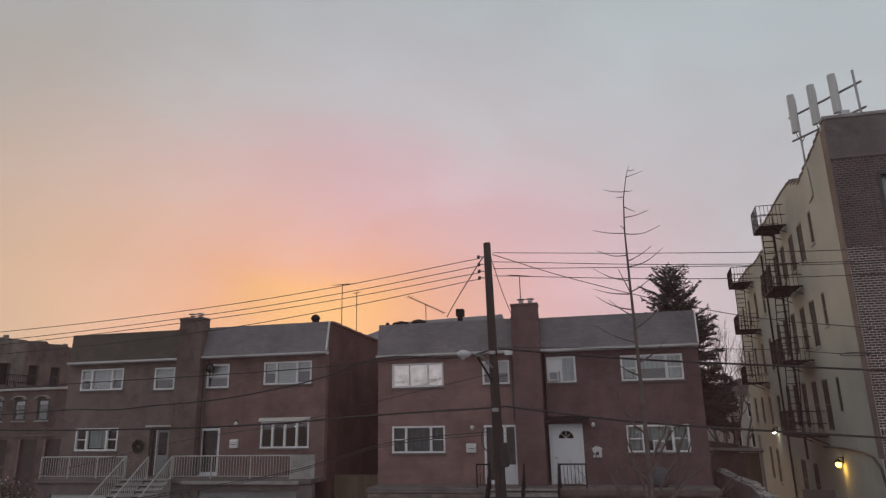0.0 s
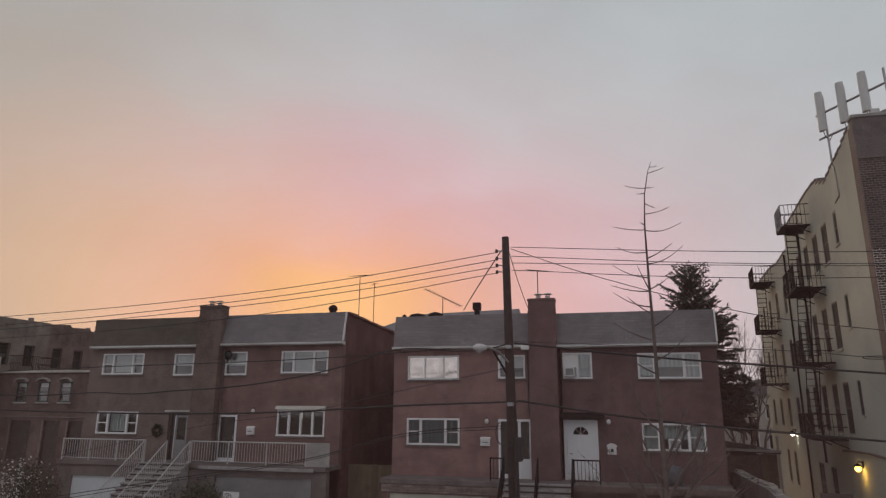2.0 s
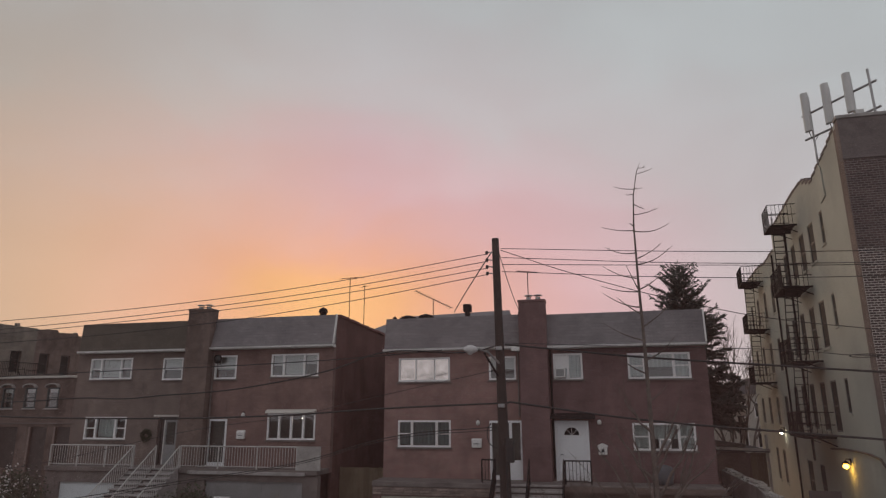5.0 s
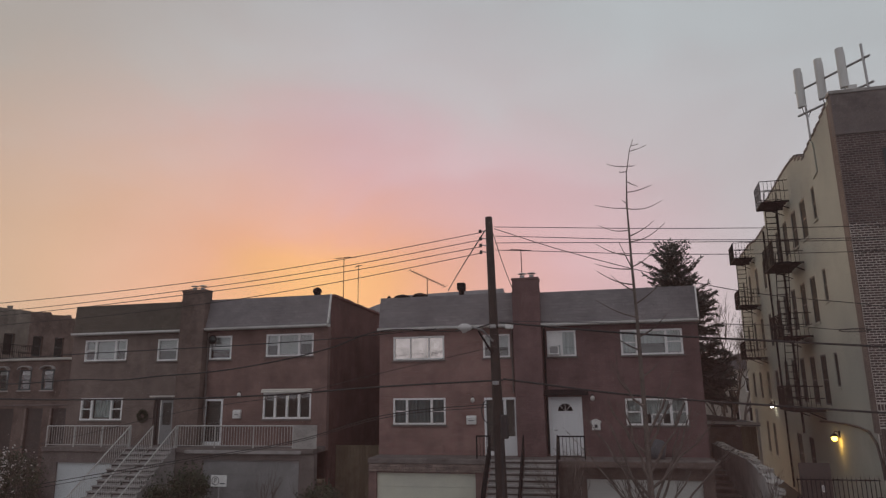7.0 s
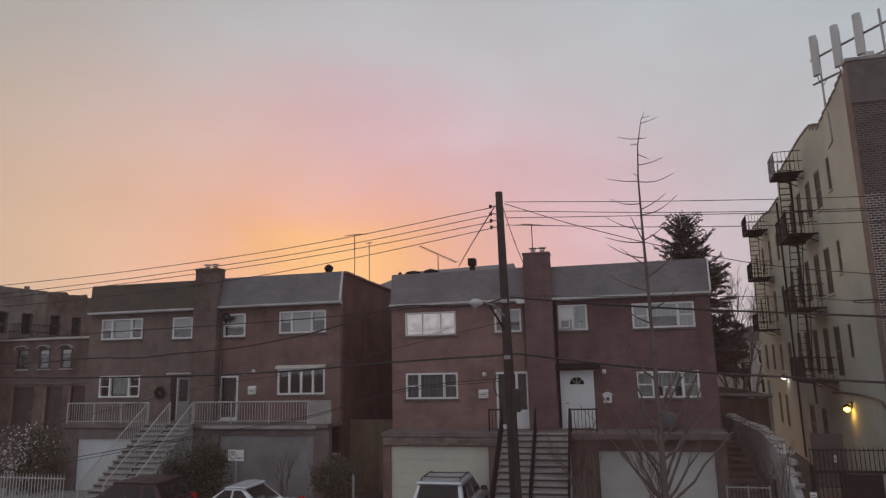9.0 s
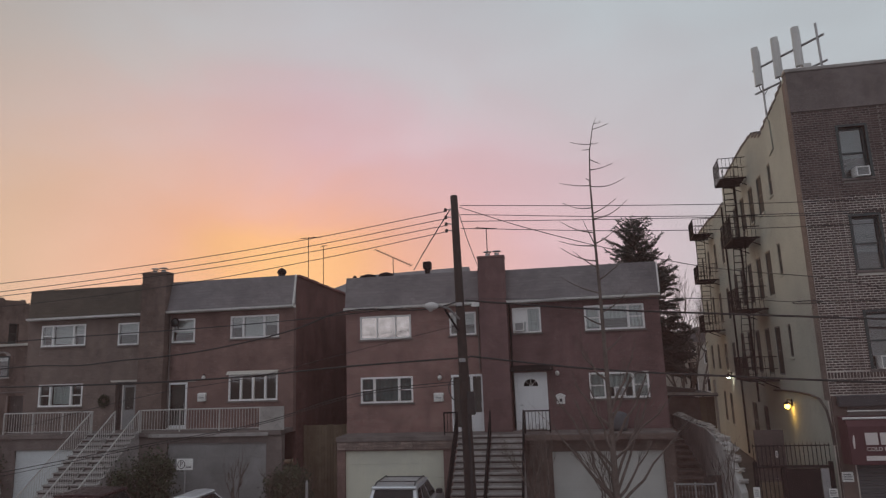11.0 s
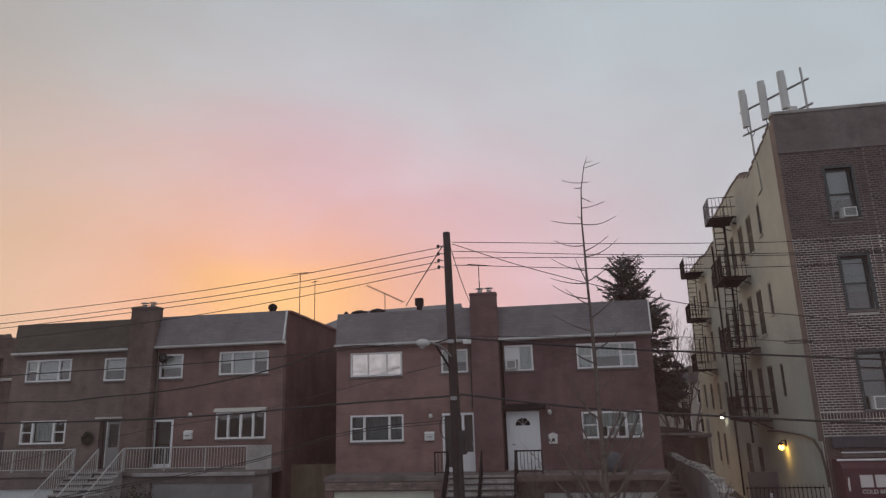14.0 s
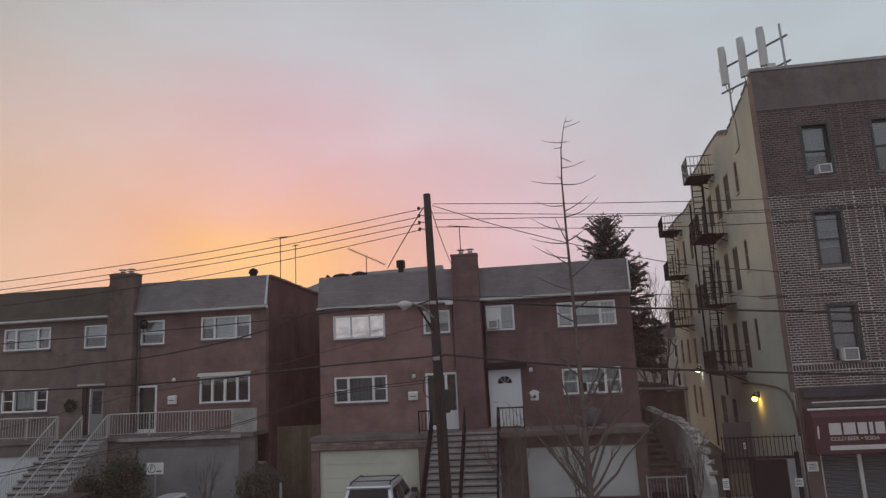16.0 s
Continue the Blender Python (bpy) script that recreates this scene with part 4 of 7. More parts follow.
    # drainpipes and a meter conduit on the side
    for y, z0, z1 in ((34.4, 3.2, 14.2), (38.6, 0.2, 14.0)):
        part("drainpipe", tube(B(), [(APT_X - 0.07, y, z0), (APT_X - 0.07, y, z1)], 0.05, 6), IRON, b, "dark drainpipe")
    bm = box(B(), x1 - 0.3, x1, APT_Y + 0.36, back_y, 0, 13.8)
    box(bm, APT_X + 0.36, x1 - 0.31, back_y - 0.3, back_y, 0, 13.8)
    part("back_wall", bm, BRICK_FAR, b)
    bm = box(B(), APT_X + 0.31, x1 - 0.31, APT_Y + 0.36, step_y, 14.3, 14.5)
    box(bm, APT_X + 0.36, x1 - 0.31, step_y + 0.01, back_y - 0.31, 13.5, 13.7)
    part("flat_roof", bm, TAR, b)
    bm = B()
    for z in (4.2, 7.5, 10.8):
        box(bm, APT_X + 0.36, x1 - 0.31, APT_Y + 0.36, back_y - 0.31, z - 0.15, z)
    box(bm, APT_X + 3.6, x1 - 0.32, APT_Y + 3.5, APT_Y + 3.6, 0, 13.3)
    box(bm, APT_X + 3.5, APT_X + 3.59, APT_Y + 0.36, back_y - 0.32, 0, 13.3)
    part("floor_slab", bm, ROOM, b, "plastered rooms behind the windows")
    # front sash windows
    for i, (a, c, z0, z1) in enumerate(FRONT_WINDOWS):
        zm = (z0 + z1) / 2
        f = 0.07
        y = APT_Y + 0.14
        w = part("window", pierced(B(), a, c, z0, z1, y, y + 0.08, [(a + f, c - f, z0 + f, zm - 0.03), (a + f, c - f, zm + 0.03, z1 - f)]), GREEN_FRAME, b, "", 0.003)
        pane(w, a + f, c - f, z0 + f, zm - 0.03, y + 0.045)
        pane(w, a + f, c - f, zm + 0.03, z1 - f, y + 0.03)
        d = (0.55, 0.62, 0.1)[i % 3] if i < 3 else 0.5
        part("blind", box(B(), a + f, c - f, y + 0.13, y + 0.14, z1 - f - (z1 - z0) * d, z1 - f), TEAL_BLIND, w)
        part("surround", pierced(B(), a - 0.09, c + 0.09, z0, z1 + 0.09, APT_Y - 0.028, APT_Y + 0.138, [(a, c, z0, z1)]), GREEN_FRAME, w, "dark painted surround", 0.006)
        part("sill", box(B(), a - 0.12, c + 0.12, APT_Y - 0.06, APT_Y + 0.138, z0 - 0.09, z0 - 0.003), CAP_BRICK, w, "", 0.008)
    # shop front
    part("shop_cornice", box(B(), 8.84, x1, APT_Y - 0.30, APT_Y - 0.012, 3.78, 4.13), TAR, b, "dark cornice over the shop", 0.02)
    part("shop_wall", box(B(), 9.135, x1, APT_Y - 0.08, APT_Y - 0.012, 2.0, 3.77), CAP_BRICK, b)
    for x0, xe in ((9.2, 10.3), (10.42, 15.9)):
        s = part("shutter", box(B(), x0, xe, APT_Y + 0.10, APT_Y + 0.13, 0.14, 2.0), SHUTTER, b, "closed grey roller shutter")
        for k in range(23):
            z = 0.16 + k * 0.08
            part("shutter_slat", prism(B(), [(APT_Y + 0.07, z + 0.025), (APT_Y + 0.098, z), (APT_Y + 0.098, z + 0.07), (APT_Y + 0.07, z + 0.05)], "x", x0, xe), SHUTTER, s)
    part("shop_pier", box(B(), APT_X + 0.0, 9.13, APT_Y - 0.10, APT_Y - 0.013, 0.14, 4.12), BRICK_OLD, b, "dark brick pier", 0.01)
    fit_children(b)
    return skewed(b)


apt = apartments()
fire_escape([(31.5, 33.1), (30.2, 32.9), (30.3, 33.0), (29.9, 33.2)], [13.9, 10.75, 7.55, 4.45], label="black iron fire escape with four landings on stucco wall")
fire_escape([(43.0, 45.3), (42.6, 44.9), (42.4, 44.7)], [13.35, 10.3, 7.1], label="black iron fire escape on the rear of the stucco side wall")
air_conditioner(10.43, 10.86, 11.38, 11.72, APT_Y + 0.1)
air_conditioner(10.30, 10.78, 4.94, 5.36, APT_Y + 0.1)


def awning():
    """Maroon boxed shop sign; the shop's name is left as plain white shapes."""
    t = thing("shop_awning", "maroon boxed shop awning with white lettering", "awning", "", (12, APT_Y - 0.4, 2.1))
    bm = B()
    prism(bm, [(APT_Y - 0.10, 2.02), (APT_Y - 0.78, 2.06), (APT_Y - 0.78, 3.22), (APT_Y - 0.64, 3.42), (APT_Y - 0.10, 3.48)], "x", 8.78, 16.0)
    part("cover", bm, AWNING_RED, t, "", 0.01)
    part("top_rail", tube(B(), [(8.72, APT_Y - 0.66, 3.45), (16.05, APT_Y - 0.66, 3.45)], 0.035, 8), WHITE, t)
    part("light_bar", tube(B(), [(8.95, APT_Y - 0.5, 3.66), (16.0, APT_Y - 0.5, 3.66)], 0.02, 6), WHITE, t)
    y = APT_Y - 0.786
    n, x = 0, 9.24
    while x < 14.6:
        wdt = (0.36, 0.36, 0.27, 0.11, 0.27, 0.34)[n % 6]
        part("letter_block", box(B(), x, x + wdt, y - 0.012, y + 0.003, 2.66, 3.02), LETTER, t)
        x += wdt + 0.07
        n += 1
    cu = bpy.data.curves.new("small_words", "FONT")
    cu.body, cu.size, cu.extrude = "COLD BEER \u2022 SODA", 0.165, 0.004
    me = bpy.data.meshes.new_from_object(bpy.data.objects.new("temporary", cu))
    me.materials.clear()
    me.materials.append(LETTER)
    words = new("small_words", me)
    words.parent = t
    words.matrix_basis = pose(9.24, y - 0.004, 2.48, 90, 0, 0)
    for x in np.arange(11.05, 14.5, 0.62):
        part("small_text_bar", box(B(), x, x + 0.48, y - 0.008, y + 0.003, 2.46, 2.59), LETTER, t)
    part("pale_strip", box(B(), 9.2, 14.6, y - 0.008, y + 0.003, 2.19, 2.33), LETTER, t, "", 0.004)
    part("end_emblem", tube(B(), [(8.9, y - 0.005, 2.55), (8.9, y - 0.005, 2.75), (8.92, y - 0.005, 2.95)], [0.02, 0.035, 0.02], 8), LETTER, t)
    for o in t.children:
        o.matrix_parent_inverse = t.matrix_basis.inverted()
    return t


awning()


def panel_antennas():
    """Three long cellular panels and a bare pole on a level pipe frame across the roof's corner."""
    t = thing("cellular_antenna", "three pale grey antenna panels on a galvanised pipe frame", "antenna", "", (9.3, 25.2, 14.9))
    a, b = Vector((8.6, 26.3, 16.9)), Vector((10.28, 23.63, 16.9))
    along = (b - a).normalized()
    out = Vector((-along.y, along.x, 0))
    if out.y > 0:
        out = -out
    part("frame_bar", tube(B(), [a, b], 0.045, 8), GALV, t)
    lo = Vector((0, 0, -1.0))
    part("frame_bar", tube(B(), [a + lo, b + lo], 0.045, 8), GALV, t)
    turn = math.atan2(along.y, along.x)
    for f, z0, z1 in ((0.121, 16.08, 17.70), (0.414, 16.02, 17.66), (0.702, 16.06, 17.62)):
        c = a.lerp(b, f)
        p = c + out * 0.2
        outline = [(0.15 * math.cos(k * math.pi / 8), -0.13 * math.sin(k * math.pi / 8)) for k in range(9)] + [(-0.15, 0.04), (0.15, 0.04)]
        outline = [(p.x + u * math.cos(turn) - v * math.sin(turn), p.y + u * math.sin(turn) + v * math.cos(turn)) for u, v in outline]
        pan = part("antenna_panel", prism(B(), outline, "z", z0, z1), ANTENNA_GREY, t, "", 0.01)
        foot = 14.8 if f < 0.2 else 15.3
        part("mast", tube(B(), [(c.x, c.y, foot), (c.x, c.y, z1 - 0.1)], 0.04, 8), GALV, t)
        for z in (z0 + 0.2, z1 - 0.25):
            part("bracket", tube(B(), [(c.x, c.y, z), p + Vector((0, 0, z - p.z))], 0.04, 6), GALV, pan)
        part("cable", tube(B(), [p + Vector((0, 0, z0 - p.z)), p + Vector((0.06, 0.05, z0 - p.z - 0.2)), c + Vector((0.05, 0.05, z0 - c.z - 0.35)), c + Vector((0.2, 0.1, z0 - c.z - 0.1))], 0.016, 5), RUBBER, pan)
    c = a.lerp(b, 0.93)
    part("mast", tube(B(), [(c.x, c.y, 15.3), (c.x - 0.03, c.y, 17.46)], 0.045, 8), GALV, t, "bare pole")
    part("radio_unit", box(B(), c.x - 0.5, c.x - 0.2, c.y + 0.35, c.y + 0.55, 15.5, 16.1), ANTENNA_GREY, t, "grey radio box behind the panels", 0.02)
    for o in t.children:
        o.matrix_parent_inverse = t.matrix_basis.inverted()


panel_antennas()


# ---------------------------------------------------------------- lamps
def wall_lamp(at, mat, label, power, colour, cage=True):
    x, y, z = at
    t = thing("wall_lamp", label, "lamp", "lamps on the stucco wall", at)
    part("back_plate", box(B(), -0.03, 0.0, -0.07, 0.07, 0.05, 0.30), IRON, t, "", 0.006)
    part("arm", tube(B(), [(-0.02, 0, 0.24), (-0.16, 0, 0.28), (-0.2, 0, 0.2)], 0.018, 6), IRON, t)
    part("hood", tube(B(), [(-0.2, 0, 0.2), (-0.2, 0, 0.1)], [0.05, 0.15], 12), IRON, t)
    part("bulb", tube(B(), [(-0.2, 0, 0.11), (-0.2, 0, 0.04), (-0.2, 0, -0.04), (-0.2, 0, -0.09)], [0.05, 0.10, 0.10, 0.03], 12), mat, t, "glowing lens", smooth=True)
    l = bpy.data.lights.new("bulb_light", "POINT")
    l.energy, l.color, l.shadow_soft_size = power, colour, 0.09
    lo = new("bulb_light", l)
    lo.location = (x - 0.26, y, z - 0.16)
    return t


wall_lamp((9.14, 28.3, 3.42), AMBER, "amber glowing wall lamp on the stucco side wall", 10.0, (1.0, 0.58, 0.12))
wall_lamp((10.31, 41.8, 4.2), COOL, "small bright white wall lamp on the stucco wall", 3.0, (1.0, 0.93, 0.8))


# ---------------------------------------------------------------- utility pole and cables
POLE = Vector((-2.98, 21.2, 0.1))
POLE_TOP = Vector((-3.17, 21.2, 11.30))


def on_pole(z):
    return POLE.lerp(POLE_TOP, (z - POLE.z) / (POLE_TOP.z - POLE.z))


def utility_pole():
    t = thing("utility_pole", "dark creosoted wooden utility pole with cable brackets", "utility pole", "", POLE)
    part("shaft", tube(B(), [POLE, on_pole(4), on_pole(8), POLE_TOP], [0.20, 0.175, 0.145, 0.125], 14), POLE_WOOD, t, smooth=True)
    for z in (10.79, 10.53, 10.29, 10.06):
        c = on_pole(z)
        i = part("insulator_bracket", tube(B(), [c + Vector((-0.1, -0.05, 0)), c + Vector((-0.3, -0.12, 0.02))], 0.02, 6), GALV, t)
        part("insulator", tube(B(), [c + Vector((-0.3, -0.12, -0.06)), c + Vector((-0.3, -0.12, 0)), c + Vector((-0.3, -0.12, 0.06))], [0.04, 0.055, 0.04], 8), PLASTIC, i)
    for z in (7.52, 5.69):
        c = on_pole(z)
        part("cable_clamp", box(B(), c.x - 0.1, c.x + 0.1, c.y - 0.26, c.y - 0.1, z - 0.06, z + 0.06), GALV, t, "", 0.01)
    c = on_pole(4.5)
    part("conduit", tube(B(), [(c.x + 0.12, c.y - 0.17, 0.1), (c.x + 0.12, c.y - 0.15, 4.7)], 0.05, 8), PLASTIC, t)
    part("terminal_box", box(B(), c.x + 0.1, c.x + 0.34, c.y - 0.3, c.y - 0.05, 3.95, 4.68), PLASTIC, t, "black terminal box", 0.02)
    part("cable_coil", tube(B(), [(c.x - 0.18 + 0.32 * math.cos(a), c.y - 0.2, 4.8 + 0.42 * math.sin(a)) for a in np.linspace(2.2, 5.6, 12)], 0.018, 6), RUBBER, t)
    for o in t.children:
        o.matrix_parent_inverse = t.matrix_basis.inverted()
    return t


utility_pole()


def street_lamp():
    t = thing("street_lamp", "pale street lamp head on a bracket arm of the pole", "street lamp", "", on_pole(6.9))
    c = on_pole(7.37)
    arm = [c + Vector((0, -0.1, -0.35)), c + Vector((-0.3, -0.5, 0.0)), c + Vector((-0.62, -1.0, 0.10))]
    part("arm", tube(B(), arm, 0.035, 8), GALV, t)
    part("brace", tube(B(), [c + Vector((-0.05, -0.1, -0.75)), c + Vector((-0.42, -0.62, -0.02))], 0.04, 6), IRON, t)
    d = Vector((-0.82, -0.42, 0)).normalized()
    h = c + Vector((-0.62, -1.0, 0.06))
    pts = [h + d * s for s in (-0.05, 0.03, 0.13, 0.27, 0.38, 0.41)]
    part("lamp_head", tube(B(), pts, [0.05, 0.10, 0.13, 0.125, 0.07, 0.01], 14), LAMP_SHELL, t, smooth=True)
    part("lens", tube(B(), [h + d * 0.2 + Vector((0, 0, -0.07)), h + d * 0.2 + Vector((0, 0, -0.17))], [0.12, 0.05], 12), LAMP_SHELL, t)
    for o in t.children:
        o.matrix_parent_inverse = t.matrix_basis.inverted()


street_lamp()


def cable(name, label, points, r, group):
    """A hanging cable: a smooth curve through a few points."""
    cu = bpy.data.curves.new(name, "CURVE")
    cu.dimensions, cu.bevel_depth, cu.bevel_resolution, cu.resolution_u = "3D", r, 1, 10
    sp = cu.splines.new("BEZIER")
    sp.bezier_points.add(len(points) - 1)
    for q, p in zip(sp.bezier_points, points):
        q.co = p
        q.handle_left_type = q.handle_right_type = "AUTO"
    cu.materials.append(RUBBER)
    me = bpy.data.meshes.new_from_object(bpy.data.objects.new("temporary", cu))
    me.materials.clear()
    me.materials.append(RUBBER)
    return tagged(new(name, me), label, "cable", group)


def at_pole_depth(x, z):
    """A place in the upright plane of the cables."""
    return Vector((x, 21.2, z))


GROUP = "cables on the utility pole"
# power lines to the west, falling with the street
for z0, z1, z2 in ((10.78, 9.62, 9.11), (10.52, 9.35, 8.75), (10.28, 9.17, 8.57), (10.06, 8.73, 8.21)):
    a, m, e = at_pole_depth(-3.43, z0), at_pole_depth(-14.17, z1), at_pole_depth(-24.92, z2)
    far = e + (e - m) * 0.9 + Vector((0, 0, 0.25))
    q = a.lerp(m, 0.5) - Vector((0, 0, 0.10))
    cable("power_line", "thin black overhead power line", [a, q, m, e, far], 0.013, GROUP)
# and to the east
for z0, z1, z2 in ((10.94, 10.46, 10.18), (10.62, 10.08, 9.82), (10.38, 10.01, 9.75), (10.13, 9.61, 9.40)):
    a, m, e = at_pole_depth(-2.97, z0), at_pole_depth(3.31, z1), at_pole_depth(8.56, z2)
    far = e + (e - m) * 1.6 + Vector((0, 0, 0.3))
    cable("power_line", "thin black overhead power line", [a, m, e, far], 0.012, GROUP)
# service drops
cable("service_drop", "black service cable from the pole to the corner building", [at_pole_depth(-2.99, 10.88), at_pole_depth(-0.43, 9.88), at_pole_depth(4.04, 8.51), at_pole_depth(5.59, 8.18), (8.34, 21.40, 7.79), (11.23, 23.27, 7.41)], 0.013, GROUP)
cable("service_drop", "twisted black service cable from pole to roof", [on_pole(10.84) + Vector((-0.15, 0, 0)), (-4.76, 24.20, 10.13), (-6.11, 27.90, 9.83)], 0.022, GROUP)
cable("service_drop", "black service cable from pole to chimney", [on_pole(10.74) + Vector((0.12, 0, 0)), (-3.04, 23.80, 10.05), (-2.98, 26.35, 9.41)], 0.014, GROUP)
# bundled cables lower on the pole
cable("bundled_cable", "thick black bundled cable", [at_pole_depth(-2.93, 7.66), at_pole_depth(1.22, 7.17), at_pole_depth(4.75, 6.86), at_pole_depth(10.82, 6.37), at_pole_depth(23.24, 5.62)], 0.034, GROUP)
cable("bundled_cable", "thick black bundled cable", [at_pole_depth(-2.85, 5.81), at_pole_depth(1.06, 5.27), at_pole_depth(4.54, 4.96), at_pole_depth(10.54, 4.53), at_pole_depth(23.07, 3.90)], 0.036, GROUP)
cable("bundled_cable", "thick black bundled cable", [at_pole_depth(-2.85, 5.78), at_pole_depth(-7.20, 5.61), at_pole_depth(-11.25, 5.38), at_pole_depth(-19.03, 5.30), at_pole_depth(-25.16, 5.43), at_pole_depth(-38.77, 5.81)], 0.034, GROUP)
cable("bundled_cable", "slack lashed black cable", [at_pole_depth(-3.05, 7.66), at_pole_depth(-4.02, 7.45), at_pole_depth(-7.18, 7.49), at_pole_depth(-9.01, 6.95), at_pole_depth(-11.90, 6.42), at_pole_depth(-13.79, 6.22), at_pole_depth(-15.72, 6.12), at_pole_depth(-17.27, 6.01), at_pole_depth(-19.09, 6.05), at_pole_depth(-22.30, 5.93), at_pole_depth(-25.22, 6.01), at_pole_depth(-38.87, 6.40)], 0.026, GROUP)
cable("bundled_cable", "straight black overhead cable", [at_pole_depth(-5.08, 7.52), at_pole_depth(-9.36, 7.27), at_pole_depth(-19.17, 7.02), at_pole_depth(-24.44, 6.88), at_pole_depth(-38.93, 6.78)], 0.018, GROUP)
cable("service_drop", "black service cable that falls away along the street", [at_pole_depth(-3.09, 5.04), at_pole_depth(-6.84, 4.69), at_pole_depth(-10.10, 3.85), at_pole_depth(-14.72, 3.13), at_pole_depth(-21.83, 2.01)], 0.015, GROUP)
cable("service_drop", "black service cable that falls away along the street", [at_pole_depth(-3.09, 4.95), at_pole_depth(-6.84, 4.61), at_pole_depth(-10.10, 3.79), at_pole_depth(-14.72, 3.05), at_pole_depth(-21.81, 1.87)], 0.012, GROUP)
cable("service_drop", "thin black service cable to the houses", [at_pole_depth(-3.02, 6.88), at_pole_depth(-7.47, 5.99), at_pole_depth(-10.18, 5.42), at_pole_depth(-14.20, 4.90), at_pole_depth(-20.52, 3.69), at_pole_depth(-24.90, 3.05)], 0.010, GROUP)
cable("service_drop", "thin black cable with a spare loop hung on it", [on_pole(7.72), at_pole_depth(1.2, 7.49), at_pole_depth(5.93, 7.24), at_pole_depth(7.26, 7.09), at_pole_depth(9.59, 7.02), at_pole_depth(12.5, 6.9), at_pole_depth(20, 6.6)], 0.011, GROUP)
cable("cable_loop", "flat spare loop of black cable tied to the line", [at_pole_depth(7.22 + 0.42 * (1 - math.cos(a)), 7.06 + 0.045 * math.sin(a)) for a in np.linspace(0, 6.2, 13)], 0.014, GROUP)


# ---------------------------------------------------------------- trees
def branch(bm, a, b, r0, r1, bend, rnd, sides=5, n=5):
    a, b = Vector(a), Vector(b)
    pts = []
    for k in range(n + 1):
        f = k / n
        p = a.lerp(b, f)
        p += Vector((rnd.uniform(-1, 1), rnd.uniform(-1, 1), 0)) * bend * math.sin(math.pi * f)
        p.z += bend * math.sin(math.pi * f) * -0.6
        pts.append(p)
    tube(bm, pts, [r0 + (r1 - r0) * k / n for k in range(n + 1)], sides)
    return pts


def grow(bm, a, d, length, r, depth, rnd, spread=0.6, lift=0.25, sides=4):
    """Bare limbs that fork again and again."""
    b = a + d * length
    pts = branch(bm, a, b, r, r * 0.55, length * 0.06, rnd, sides, 3)
    if depth == 0:
        return
    for _ in range(rnd.choice((2, 3, 3))):
        f = rnd.uniform(0.45, 1.0)
        s = a.lerp(b, f)
        nd = (d + Vector((rnd.uniform(-1, 1), rnd.uniform(-1, 1), rnd.uniform(-0.5, 1) + lift)) * spread).normalized()
        grow(bm, s, nd, length * rnd.uniform(0.5, 0.8), r * 0.55, depth - 1, rnd, spread, lift, sides)


